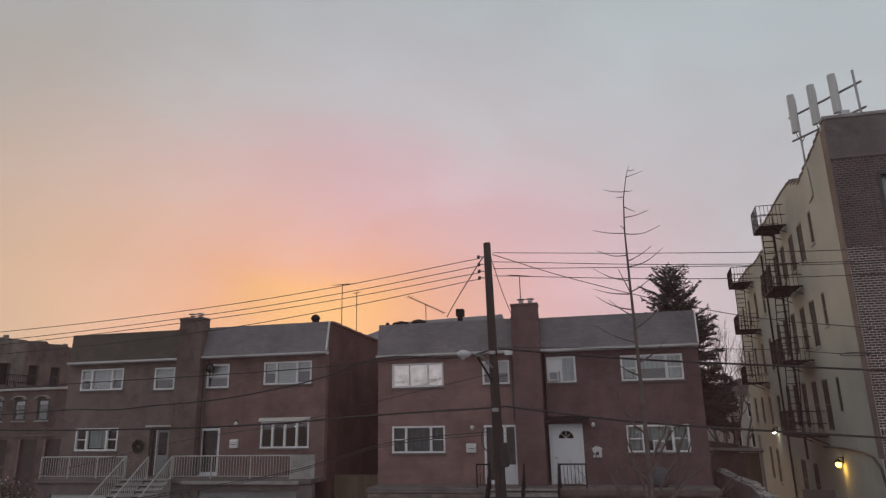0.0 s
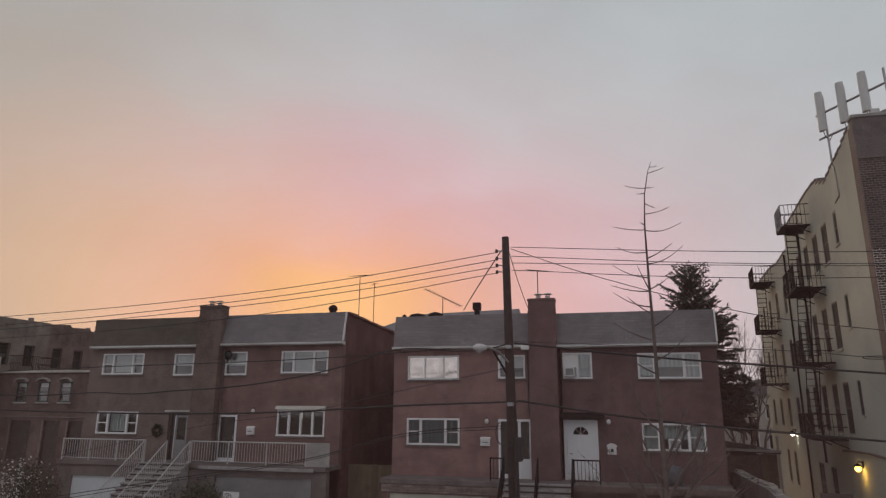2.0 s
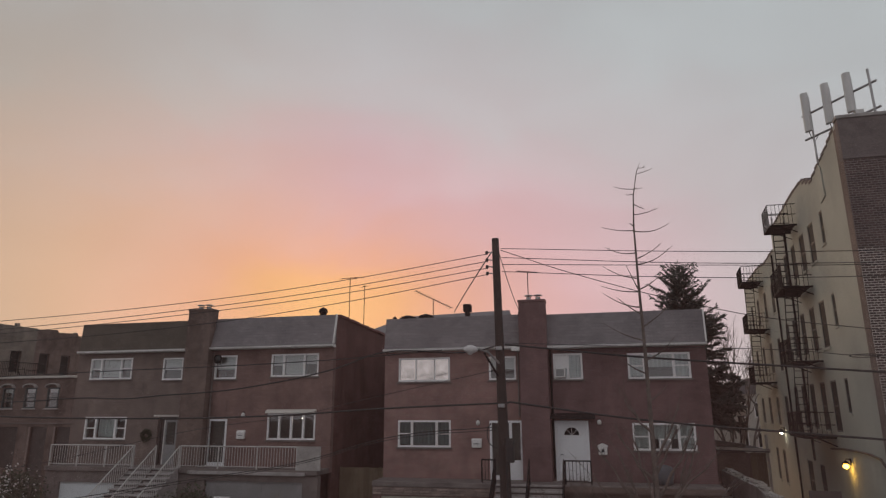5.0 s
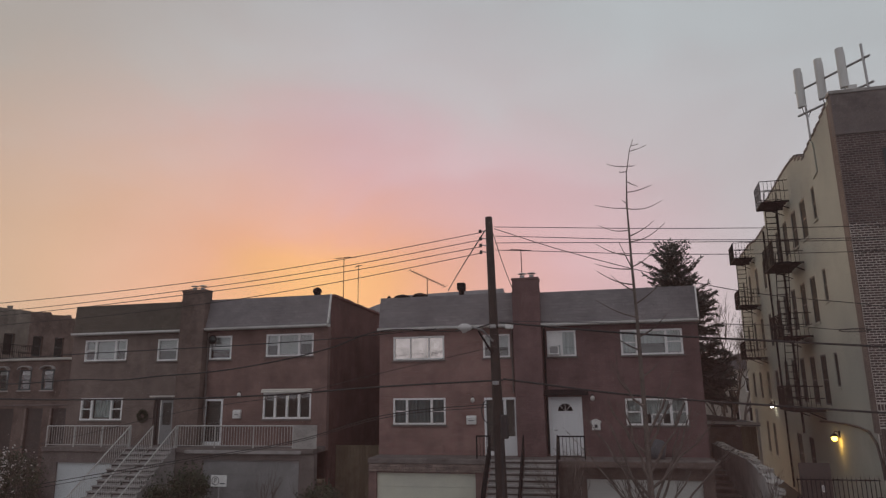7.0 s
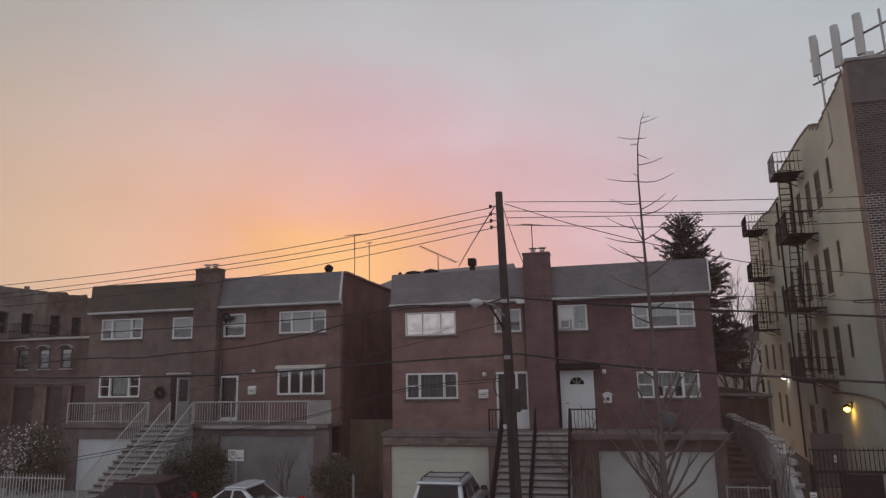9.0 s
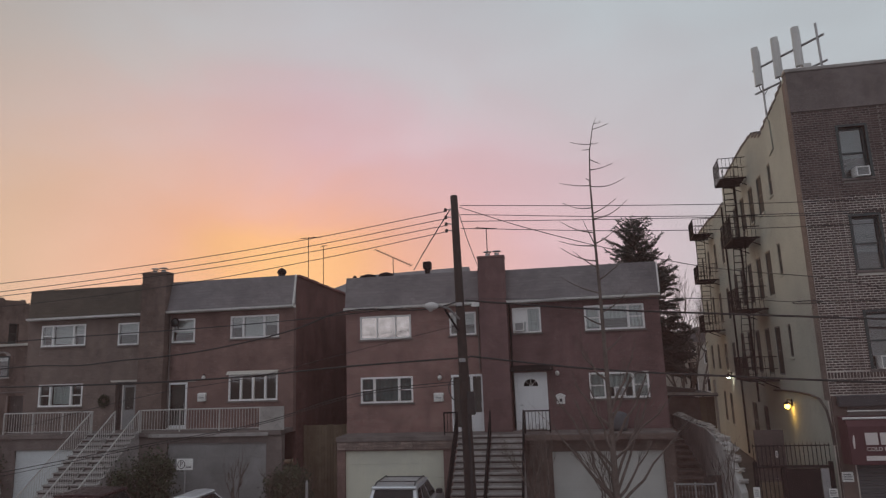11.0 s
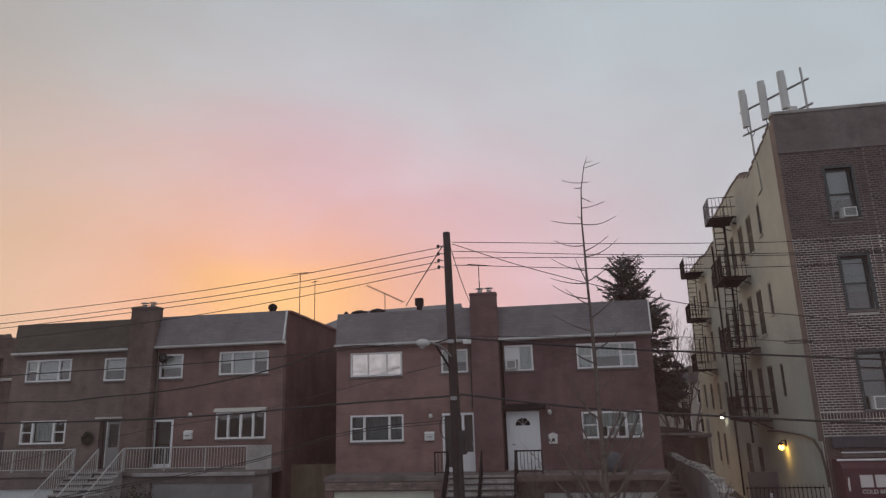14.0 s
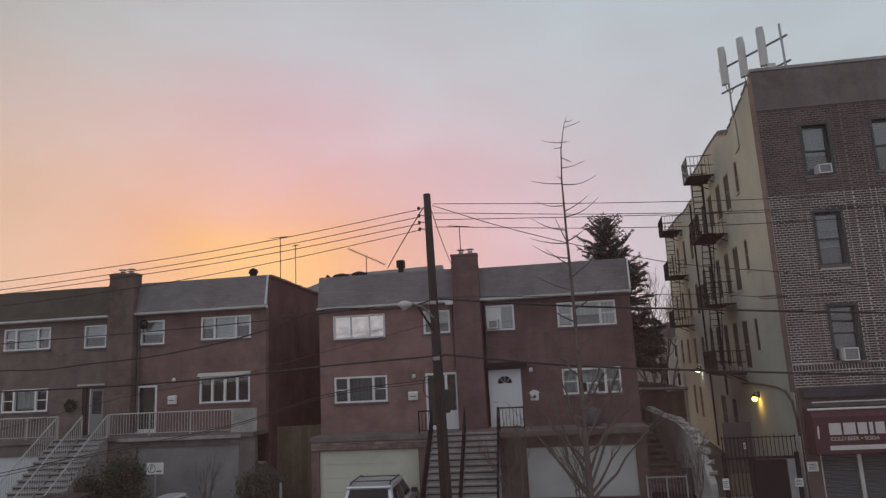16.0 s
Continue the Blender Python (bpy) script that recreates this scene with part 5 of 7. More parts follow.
def street_tree():
    t = thing("bare_tree", "slender leafless street tree with upswept twigs", "tree", "bare trees", (1.5, 20.5, 0.1))
    rnd = random.Random(11)
    lead = [(1.47, 20.50, 0.10), (1.46, 20.50, 1.32), (1.46, 20.50, 4.32), (1.44, 20.50, 7.80), (1.41, 20.50, 9.33), (1.40, 20.50, 11.19), (1.46, 20.50, 12.24), (1.61, 20.50, 13.03), (1.74, 20.50, 13.38)]
    part("trunk", tube(B(), lead, [0.125, 0.105, 0.072, 0.048, 0.038, 0.026, 0.018, 0.012, 0.006], 8), BARK, t, smooth=True)
    twigs = ((13.19, 0.22, 0.0), (12.98, 0.52, 0.09), (12.50, 0.29, 0.17), (12.48, -0.65, 0.08), (12.32, -0.25, -0.05), (11.98, 0.33, -0.2), (11.61, 0.72, 0.06), (11.24, -0.15, 0.03),
             (11.09, -1.0, 0.04), (11.07, 1.08, 0.17), (10.36, -0.94, 0.25), (10.16, 0.82, 0.55), (9.98, 1.12, 0.58), (9.54, -1.06, 0.54), (9.18, 0.7, 0.5), (9.13, -0.34, 0.86), (9.11, -1.15, 0.26),
             (8.62, -1.1, 0.5), (8.41, -0.7, 0.6), (8.01, 0.8, 0.6), (7.60, -1.2, 0.55), (7.00, 0.9, 0.7), (6.60, -0.9, 0.6), (5.80, 0.6, 0.5))
    zs = [p[2] for p in lead]
    for z, dx, dz in twigs:
        a = Vector((float(np.interp(z, zs, [p[0] for p in lead])), 20.5, z))
        b = a + Vector((dx, rnd.uniform(-0.5, 0.5), dz))
        r = 0.008 + 0.016 * (13.4 - z) / 6
        bm = B()
        bow = rnd.uniform(0.03, 0.13) * abs(dx)
        pts = [a.lerp(b, k / 7) - Vector((0, 0, bow * math.sin(math.pi * k / 7))) for k in range(8)]
        tube(bm, pts, [r + 0.004 - (r - 0.003) * k / 7 for k in range(8)], 5)
        for _ in range(3):
            p = pts[rnd.randint(2, 6)]
            branch(bm, p, p + Vector((rnd.uniform(-0.02, 0.06) * dx, rnd.uniform(-0.03, 0.03), rnd.uniform(0.02, 0.07))), 0.008, 0.004, 0.004, rnd, 4, 2)
        part("twig", bm, BARK, t)
    limbs = ((4.81, -0.75, 1.0), (4.03, 0.8, 1.6), (3.05, 1.1, 2.0), (2.76, -0.6, 2.0), (1.99, 1.35, 2.9), (1.90, -1.05, 2.5), (1.61, 0.95, 2.6), (1.32, -1.8, 2.3), (1.23, 1.9, 2.2), (1.20, -0.9, 2.2), (2.30, -1.5, 1.9), (2.60, 1.6, 1.7), (3.40, -1.0, 1.5), (3.70, 0.7, 1.3), (1.45, 1.2, 1.6), (1.50, -1.3, 1.5))
    for z, dx, dz in limbs:
        a = Vector((1.48, 20.5, z))
        bm = B()
        b = a + Vector((dx, rnd.uniform(-0.6, 0.6), dz))
        branch(bm, a, b, 0.048, 0.016, 0.10, rnd, 6)
        for _ in range(5):
            p = a.lerp(b, rnd.uniform(0.35, 1.0))
            grow(bm, p, Vector((dx * 0.5 + rnd.uniform(-0.3, 0.3), rnd.uniform(-0.4, 0.4), 1)).normalized(), rnd.uniform(0.35, 0.8), 0.011, 1, rnd, 0.5, 0.3)
        part("limb", bm, BARK, t)
    fit_children(t)
    return t


street_tree()


def sapling(at, height, seed, label, spread=0.55, depth=3, stems=3):
    t = thing("bare_tree", label, "tree", "bare trees", at)
    rnd = random.Random(seed)
    for k in range(stems):
        bm = B()
        d = Vector((rnd.uniform(-0.35, 0.35), rnd.uniform(-0.3, 0.3), 1)).normalized()
        grow(bm, Vector((rnd.uniform(-0.05, 0.05), 0, 0)), d, height * 0.45, height * 0.012, depth, rnd, spread, 0.35)
        part("stem", bm, BARK, t)
    return t


sapling((-0.8, 22.2, 0.1), 3.6, 4, "small leafless shrub tree beside the front steps", 0.6, 4, 5)
sapling((-12.35, 23.6, 0.1), 2.6, 9, "small leafless shrub before the grey garage")
sapling((9.6, 52.0, -0.2), 12.0, 21, "tall leafless tree behind the houses", 0.6, 6, 3)
sapling((11.3, 58.0, -0.2), 13.0, 23, "tall leafless tree behind the houses", 0.6, 5, 2)
sapling((1.3, 20.9, 0.1), 3.4, 41, "leafless suckers round the foot of the street tree", 0.5, 3, 3)
sapling((5.3, 24.0, 0.1), 2.8, 31, "small leafless shrub by the alley wall", 0.5, 3, 3)


def spruce():
    """A dark conifer: boughs that dip and turn up at the tips, set with needle sprays."""
    t = thing("spruce_tree", "tall dark green spruce tree with spreading boughs", "tree", "", (5.66, 45.0, -0.2))
    rnd = random.Random(8)
    H = 15.05
    part("trunk", tube(B(), [(0, 0, 0), (0, 0, 6), (0.05, 0, H)], [0.28, 0.17, 0.02], 8), BARK, t)
    verts, faces = [], []
    wood = B()

    def needle_tuft(p, q, size, thick):
        w = q.orthogonal().normalized() * size * thick
        u = q.cross(w).normalized() * size * thick
        i = len(verts)
        m = p + q * size * 0.4
        verts.extend((p, m + w, m - w * 0.6 + u, m - w * 0.6 - u, p + q * size))
        faces.extend(((i, i + 1, i + 2), (i, i + 2, i + 3), (i, i + 3, i + 1), (i + 4, i + 2, i + 1), (i + 4, i + 3, i + 2), (i + 4, i + 1, i + 3)))

    z = 5.2
    while z < H - 0.05:
        f = (H - z) / H
        reach = 0.10 + (1 - math.exp(-25 * f)) + 4.4 * min(f, 0.33)
        a = rnd.uniform(0, 6.283)
        L = reach * rnd.choice((0.55, 0.8, 1.0, 1.1, 1.2)) * rnd.uniform(0.9, 1.1)
        o = Vector((math.cos(a), math.sin(a), 0))
        side = Vector((-o.y, o.x, 0))
        rise = max(-0.25, 0.7 - 2.4 * f) + rnd.uniform(-0.15, 0.15)
        curl = 0.30 + rnd.uniform(-0.1, 0.15)
        sway = rnd.uniform(-0.15, 0.15)
        pts = [Vector((0, 0, z)) + o * L * s + side * sway * L * s * s + Vector((0, 0, L * (rise * s - 0.30 * s + curl * s * s))) for s in (0, 0.33, 0.66, 1.0)]
        tube(wood, pts, [0.03 * f + 0.012, 0.02 * f + 0.009, 0.012, 0.005], 3)
        m = max(4, int(L / 0.13))
        for j in range(1, m + 1):
            s = j / m
            if s < 0.12 and f > 0.25:
                continue
            i = min(2, int(s * 3))
            p = pts[i].lerp(pts[i + 1], s * 3 - i)
            along = (pts[i + 1] - pts[i]).normalized()
            size = (0.22 + 0.32 * (1 - s)) * rnd.uniform(0.7, 1.25) * (0.6 + 0.4 * min(1.0, 4 * f)) * (1 + 1.6 * max(0.0, f - 0.2))
            for k in (-1, 1):
                q = (along * 0.75 + side * k * rnd.uniform(0.5, 0.9) + Vector((0, 0, rnd.uniform(-0.45, 0.2)))).normalized()
                needle_tuft(p, q, size, 0.13)
                needle_tuft(p + q * size * 0.5, (q + along * 0.7 + Vector((0, 0, 0.2))).normalized(), size * 0.6, 0.15)
            for _ in range(2 if f < 0.25 else 4):
                needle_tuft(p, (along * 0.8 + Vector((rnd.uniform(-0.4, 0.4), rnd.uniform(-0.4, 0.4), rnd.uniform(-0.9, 0.6)))).normalized(), rnd.uniform(0.2, 0.36) * (1 + 1.6 * max(0.0, f - 0.2)), 0.13)
        z += 0.013 + 0.026 * (1 - f)
    part("boughs", wood, BARK, t)
    me = bpy.data.meshes.new("needles")
    me.from_pydata([tuple(v) for v in verts], [], faces)
    me.materials.append(NEEDLE)
    nd = new("needles", me)
    nd.parent = t
    nd["kind"] = "stuff"
    return t


spruce()


def hedge(name, at, size, mat, seed, label, category, count):
    """A dense shrub of small leaf blades round hidden twigs."""
    t = thing(name, label, category, "", at)
    rnd = random.Random(seed)
    bm = B()
    for k in range(14):
        grow(bm, Vector((rnd.uniform(-0.4, 0.4) * size[0], rnd.uniform(-0.4, 0.4) * size[1], 0)), Vector((rnd.uniform(-0.3, 0.3), rnd.uniform(-0.3, 0.3), 1)).normalized(), size[2] * 0.5, 0.02, 2, rnd)
    part("twigs", bm, BARK, t)
    verts, faces = [], []
    lobes = [(Vector((rnd.uniform(-0.75, 0.75), rnd.uniform(-0.7, 0.7), rnd.uniform(-0.9, 0.6))), rnd.uniform(0.12, 0.30)) for _ in range(16)]
    for _ in range(count):
        c, s = rnd.choice(lobes)
        u = c + Vector((rnd.gauss(0, 1), rnd.gauss(0, 1), rnd.gauss(0, 1))) * s
        u.z = max(u.z, -1.0)
        p = Vector((u.x * size[0] / 2, u.y * size[1] / 2, (u.z + 1) * size[2] / 2))
        d = Vector((rnd.uniform(-1, 1), rnd.uniform(-1, 1), rnd.uniform(-1, 1))).normalized()
        w = d.orthogonal().normalized() * 0.035
        i = len(verts)
        verts.extend((p, p + d * 0.05 + w, p + d * 0.13, p + d * 0.06 - w))
        faces.append((i, i + 1, i + 2, i + 3))
    me = bpy.data.meshes.new("leaves")
    me.from_pydata([tuple(v) for v in verts], [], faces)
    me.materials.append(mat)
    lv = new("leaves", me)
    lv.parent = t
    lv["kind"] = "stuff"


hedge("shrub", (-10.7, 25.0, 0.1), (1.9, 1.2, 1.9), HEDGE, 2, "dark evergreen shrub in front of the wooden fence", "shrub", 9000)
hedge("shrub", (-16.7, 24.2, 0.1), (2.3, 1.5, 2.3), HEDGE, 6, "dark evergreen shrub at the side of the steps", "shrub", 10000)
hedge("shrub", (-25.75, 24.7, 0.1), (2.9, 1.3, 3.3), SNOW, 7, "pale dry shrub beside the brick house", "shrub", 420)
hedge("shrub", (-25.7, 25.4, 0.1), (3.0, 1.6, 3.0), HEDGE, 12, "dark evergreen shrub at the corner of the house", "shrub", 6000)


# ---------------------------------------------------------------- cars
def car(at, turn, length, width, height, paint, label, suv=True, rails=True):
    """x across, y forwards; the tail faces -y."""
    t = thing("car", label, "car", "parked cars", at)
    t.rotation_euler = (0, 0, radians(turn))
    L, w, h = length / 2, width / 2, height
    belt = h * 0.58
    bm = B()
    prof = [(-L, 0.42), (-L + 0.02, belt - 0.12), (-L + 0.12, belt), (L * 0.38, belt), (L * 0.9, belt - 0.16), (L, belt - 0.34), (L, 0.35), (L * 0.8, 0.25), (-L * 0.85, 0.25)]
    prism(bm, prof, "x", -w, w)
    body = part("body", bm, paint, t, "", 0.05)
    # greenhouse: pillars and roof
    back = -L + (0.14 if suv else 0.75)
    rear_top = back + (0.42 if suv else 0.75)
    front, front_top = L * 0.42, L * 0.42 - 0.85
    wt = w - 0.2
    low = [(-w + 0.05, back), (w - 0.05, back), (w - 0.05, front), (-w + 0.05, front)]
    top = [(-wt, rear_top), (wt, rear_top), (wt, front_top), (-wt, front_top)]
    bm = B()
    lo = [bm.verts.new((x, y, belt)) for x, y in low]
    hi = [bm.verts.new((x, y, h - 0.07)) for x, y in top]
    for i in range(4):
        bm.faces.new((lo[i], lo[(i + 1) % 4], hi[(i + 1) % 4], hi[i]))
    bm.faces.new(hi)
    bm.faces.new(lo[::-1])
    part("cabin", bm, paint, t, "", 0.03)
    bm = B()
    prism(bm, [(rear_top - 0.12, h - 0.08), (rear_top - 0.05, h - 0.02), ((rear_top + front_top) / 2, h), (front_top + 0.02, h - 0.03), (front_top + 0.1, h - 0.08)], "x", -wt - 0.02, wt + 0.02)
    part("roof", bm, paint, t, "", 0.025)

    def glass(name, q):
        c = sum((Vector(p) for p in q), Vector()) / 4
        n = (Vector(q[1]) - Vector(q[0])).cross(Vector(q[3]) - Vector(q[0])).normalized()
        mid = Vector((0, (back + front) / 2, (belt + h) / 2))
        if n.dot(c - mid) < 0:
            n = -n
        bm = B()
        a = [bm.verts.new(c + (Vector(p) - c) * 0.97 + n * 0.012) for p in q]
        b = [bm.verts.new(c + (Vector(p) - c) * 0.97 - n * 0.01) for p in q]
        bm.faces.new(a)
        bm.faces.new(b[::-1])
        for i in range(4):
            bm.faces.new((a[i], a[(i + 1) % 4], b[(i + 1) % 4], b[i]))
        part(name, bm, CAR_GLASS, t, "dark tinted glass")

    zb, zt = belt + 0.06, h - 0.12

    def at_height(i, z):
        f = (z - belt) / (h - 0.07 - belt)
        return Vector((low[i][0] + (top[i][0] - low[i][0]) * f, low[i][1] + (top[i][1] - low[i][1]) * f, z))

    def along(i, j, f, z):
        return at_height(i, z).lerp(at_height(j, z), f)

    glass("rear_window", [along(0, 1, 0.07, zb), along(0, 1, 0.93, zb), along(0, 1, 0.93, zt), along(0, 1, 0.07, zt)])
    glass("windscreen", [along(2, 3, 0.06, zb), along(2, 3, 0.94, zb), along(2, 3, 0.94, zt), along(2, 3, 0.06, zt)])
    for i, j in ((1, 2), (3, 0)):
        cuts = ((0.05, 0.27), (0.31, 0.58), (0.62, 0.93)) if suv else ((0.10, 0.48), (0.53, 0.92))
        if i == 3:
            cuts = [(1 - b, 1 - a) for a, b in cuts]
        for a, b in cuts:
            glass("side_window", [along(i, j, a, zb), along(i, j, b, zb), along(i, j, b, zt), along(i, j, a, zt)])
    if rails:
        for s in (-1, 1):
            x = s * (wt - 0.08)
            part("roof_rail", tube(B(), [(x, rear_top + 0.1, h - 0.02), (x, rear_top + 0.2, h + 0.06), (x, front_top - 0.3, h + 0.06), (x, front_top - 0.15, h - 0.02)], 0.022, 6), PLASTIC, t)
        for y in (rear_top + 0.4, front_top - 0.5):
            part("cross_bar", tube(B(), [(-wt + 0.08, y, h + 0.06), (wt - 0.08, y, h + 0.06)], 0.018, 6), PLASTIC, t)
    for s in (-1, 1):
        part("tail_light", box(B(), s * w - 0.12 if s > 0 else -w - 0.015, w + 0.015 if s > 0 else -w + 0.12, -L - 0.02, -L + 0.16, belt - 0.38, belt + 0.05), TAIL_RED, t, "red lens", 0.01)
        part("headlight", box(B(), s * (w - 0.25) - 0.18, s * (w - 0.25) + 0.18, L - 0.06, L + 0.015, belt - 0.42, belt - 0.26), GALV, t, "", 0.01)
        part("mirror", box(B(), s * w - 0.02 if s > 0 else -w - 0.2, w + 0.2 if s > 0 else -w + 0.02, front - 0.35, front - 0.22, belt + 0.02, belt + 0.17), PLASTIC, t, "", 0.02)
        for y in (-L * 0.62, L * 0.64):
            tyre = part("wheel", tube(B(), [(s * w - s * 0.20, y, 0.33), (s * w + s * 0.012, y, 0.33)], 0.33, 20), TYRE, t)
            part("rim", tube(B(), [(s * w + s * 0.005, y, 0.33), (s * w + s * 0.022, y, 0.33)], 0.21, 16), GALV, tyre)
    part("bumper", box(B(), -w + 0.03, w - 0.03, -L - 0.06, -L + 0.1, 0.35, 0.58), PLASTIC, t, "", 0.03)
    part("number_plate", box(B(), -0.26, 0.26, -L - 0.075, -L - 0.062, 0.62, 0.76), PAPER, t, "plain pale plate")
    return t


car((-5.43, 22.6, 0.14), 0, 4.5, 1.86, 1.66, CAR_SILVER, "silver estate car with roof rails before cream garage")
car((-16.9, 20.65, 0.14), 90, 4.3, 1.8, 1.6, CAR_DARK, "dark maroon estate car parked below the front steps", rails=False)
car((-12.7, 20.9, 0.14), 90, 4.2, 1.75, 1.47, CAR_SILVER, "silver hatchback parked before the grey garage", suv=False, rails=False)


# ---------------------------------------------------------------- the gap between the houses, and the alley
def board_fence(name_label, x0, x1, y, z0, z1, seed):
    t = thing("wooden_fence", name_label, "fence", "", ((x0 + x1) / 2, y, z0))
    rnd = random.Random(seed)
    x, c = x0, (x0 + x1) / 2
    part("rail", box(B(), x0 - c, x1 - c, 0.03, 0.08, 0.4, 0.5), FENCE_WOOD, t)
    part("rail", box(B(), x0 - c, x1 - c, 0.03, 0.08, z1 - z0 - 0.5, z1 - z0 - 0.4), FENCE_WOOD, t)
    while x < x1 - 0.02:
        w = min(0.14, x1 - x)
        part("board", box(B(), x - c + 0.004, x - c + w - 0.004, 0, 0.026, 0, z1 - z0 - rnd.uniform(0, 0.04)), FENCE_WOOD, t, "", 0.003)
        x += 0.14
    return t


board_fence("weathered brown board fence between the two brick houses", -11.4, -9.04, 28.0, 0.0, 3.12, 1)


def shed():
    """A low dark shed at the back of the alley, with a pale roof edge and a boarded end."""
    t = thing("shed", "low dark brick shed with a pale roof edge and boarded end", "shed", "", (6.9, 37.0, 0))
    part("wall", box(B(), -1.75, 0.45, 0, 4.0, 0, 3.32), BRICK_OLD, t)
    part("roof", prism(B(), [(-1.9, 3.5), (-1.9, 3.62), (1.35, 3.50), (1.35, 3.38)], "y", -0.25, 4.2), TAR, t, "tarred flat roof")
    part("roof_edge", prism(B(), [(-1.92, 3.54), (-1.92, 3.68), (1.37, 3.56), (1.37, 3.44)], "y", -0.29, -0.253), CONCRETE, t, "pale weathered roof edge")
    end = part("boarded_end", box(B(), 0.455, 1.2, 0.06, 0.1, 0, 3.36), FENCE_WOOD, t, "brown boarded end")
    first = part("board", box(B(), 0, 0.14, 0.02, 0.055, 0.02, 3.34), FENCE_WOOD, end)
    first.location.x = 0.46
    for k in range(1, 5):
        same("board", first, Matrix.Translation((0.46 + 0.15 * k, 0, 0)), end)
    part("corner_post", box(B(), 1.22, 1.34, -0.1, 0.02, 0, 4.25), PALE_STUCCO, t, "pale corner post", 0.01)
    part("clutter_board", prism(B(), [(-1.7, 3.64), (0.4, 3.58), (0.5, 3.72), (-1.2, 3.95)], "y", 0.8, 1.6), DOOR_DARK, t, "dark boards piled on the roof")


shed()


def picket_fence():
    """A low white picket fence in front of the first house."""
    t = thing("picket_fence", "low white-painted iron picket fence by the pavement", "fence", "", (-22.6, 21.6, 0.14))
    for z in (0.3, 1.3):
        part("rail", box(B(), -2.0, 2.0, -0.015, 0.015, z, z + 0.04), RAIL_WHITE, t)
    first = part("picket", tube(B(), [(0, 0, 0.02), (0, 0, 1.38), (0, 0, 1.5)], [0.016, 0.016, 0.004], 6), RAIL_WHITE, t)
    first.location.x = -1.95
    for k in range(1, 27):
        same("picket", first, Matrix.Translation((-1.95 + 0.15 * k, 0, 0)), t)


picket_fence()



def alley_wall():
    t = thing("retaining_wall", "pale rendered retaining wall with rubble on top", "wall", "", (6.0, 32.0, 0))
    top = [(-7.6, 0.9), (-6.4, 2.0), (-5.2, 2.3), (-3.0, 2.55), (5.2, 2.5), (7.0, 2.48)]
    part("wall_body", prism(B(), [(-7.6, 0), (7.0, 0)] + top[::-1], "x", -0.12, 0.12), RENDER, t, "", 0.02)
    rnd = random.Random(14)
    y = -7.3
    while y < 4.5:
        s = rnd.uniform(0.10, 0.26) * (1.25 if y < -4 else 0.8)
        z = float(np.interp(y, [p[0] for p in top], [p[1] for p in top]))
        bm = B()
        bmesh.ops.create_icosphere(bm, subdivisions=2, radius=s)
        for v in bm.verts:
            v.co *= rnd.uniform(0.8, 1.15)
            v.co = Vector((v.co.x * 0.9, v.co.y * 1.1, v.co.z * 0.6)) + Vector((rnd.uniform(-0.05, 0.2), y, z + s * 0.3))
        part("stone", bm, SNOW, t)
        y += rnd.uniform(0.22, 0.55)


alley_wall()


def alley_steps():
    """Dark worn steps that climb between the red house and the retaining wall."""
    t = thing("alley_steps", "dark worn concrete steps climbing beside the brick house", "steps", "", (5.05, 27.2, 0.1))
    n = 11
    for k in range(n):
        y0 = 0.82 * k
        part("step", box(B(), -0.8, 0.81, y0, y0 + (0.84 if k < n - 1 else 6.0), 0, 0.16 * (k + 1)), BRICK_OLD, t, "", 0.015)
    part("side_gate", box(B(), 0.15, 0.78, -0.35, -0.31, 0.0, 0.95), DOOR_DARK, t, "dark sheet beside the steps", 0.006)


alley_steps()


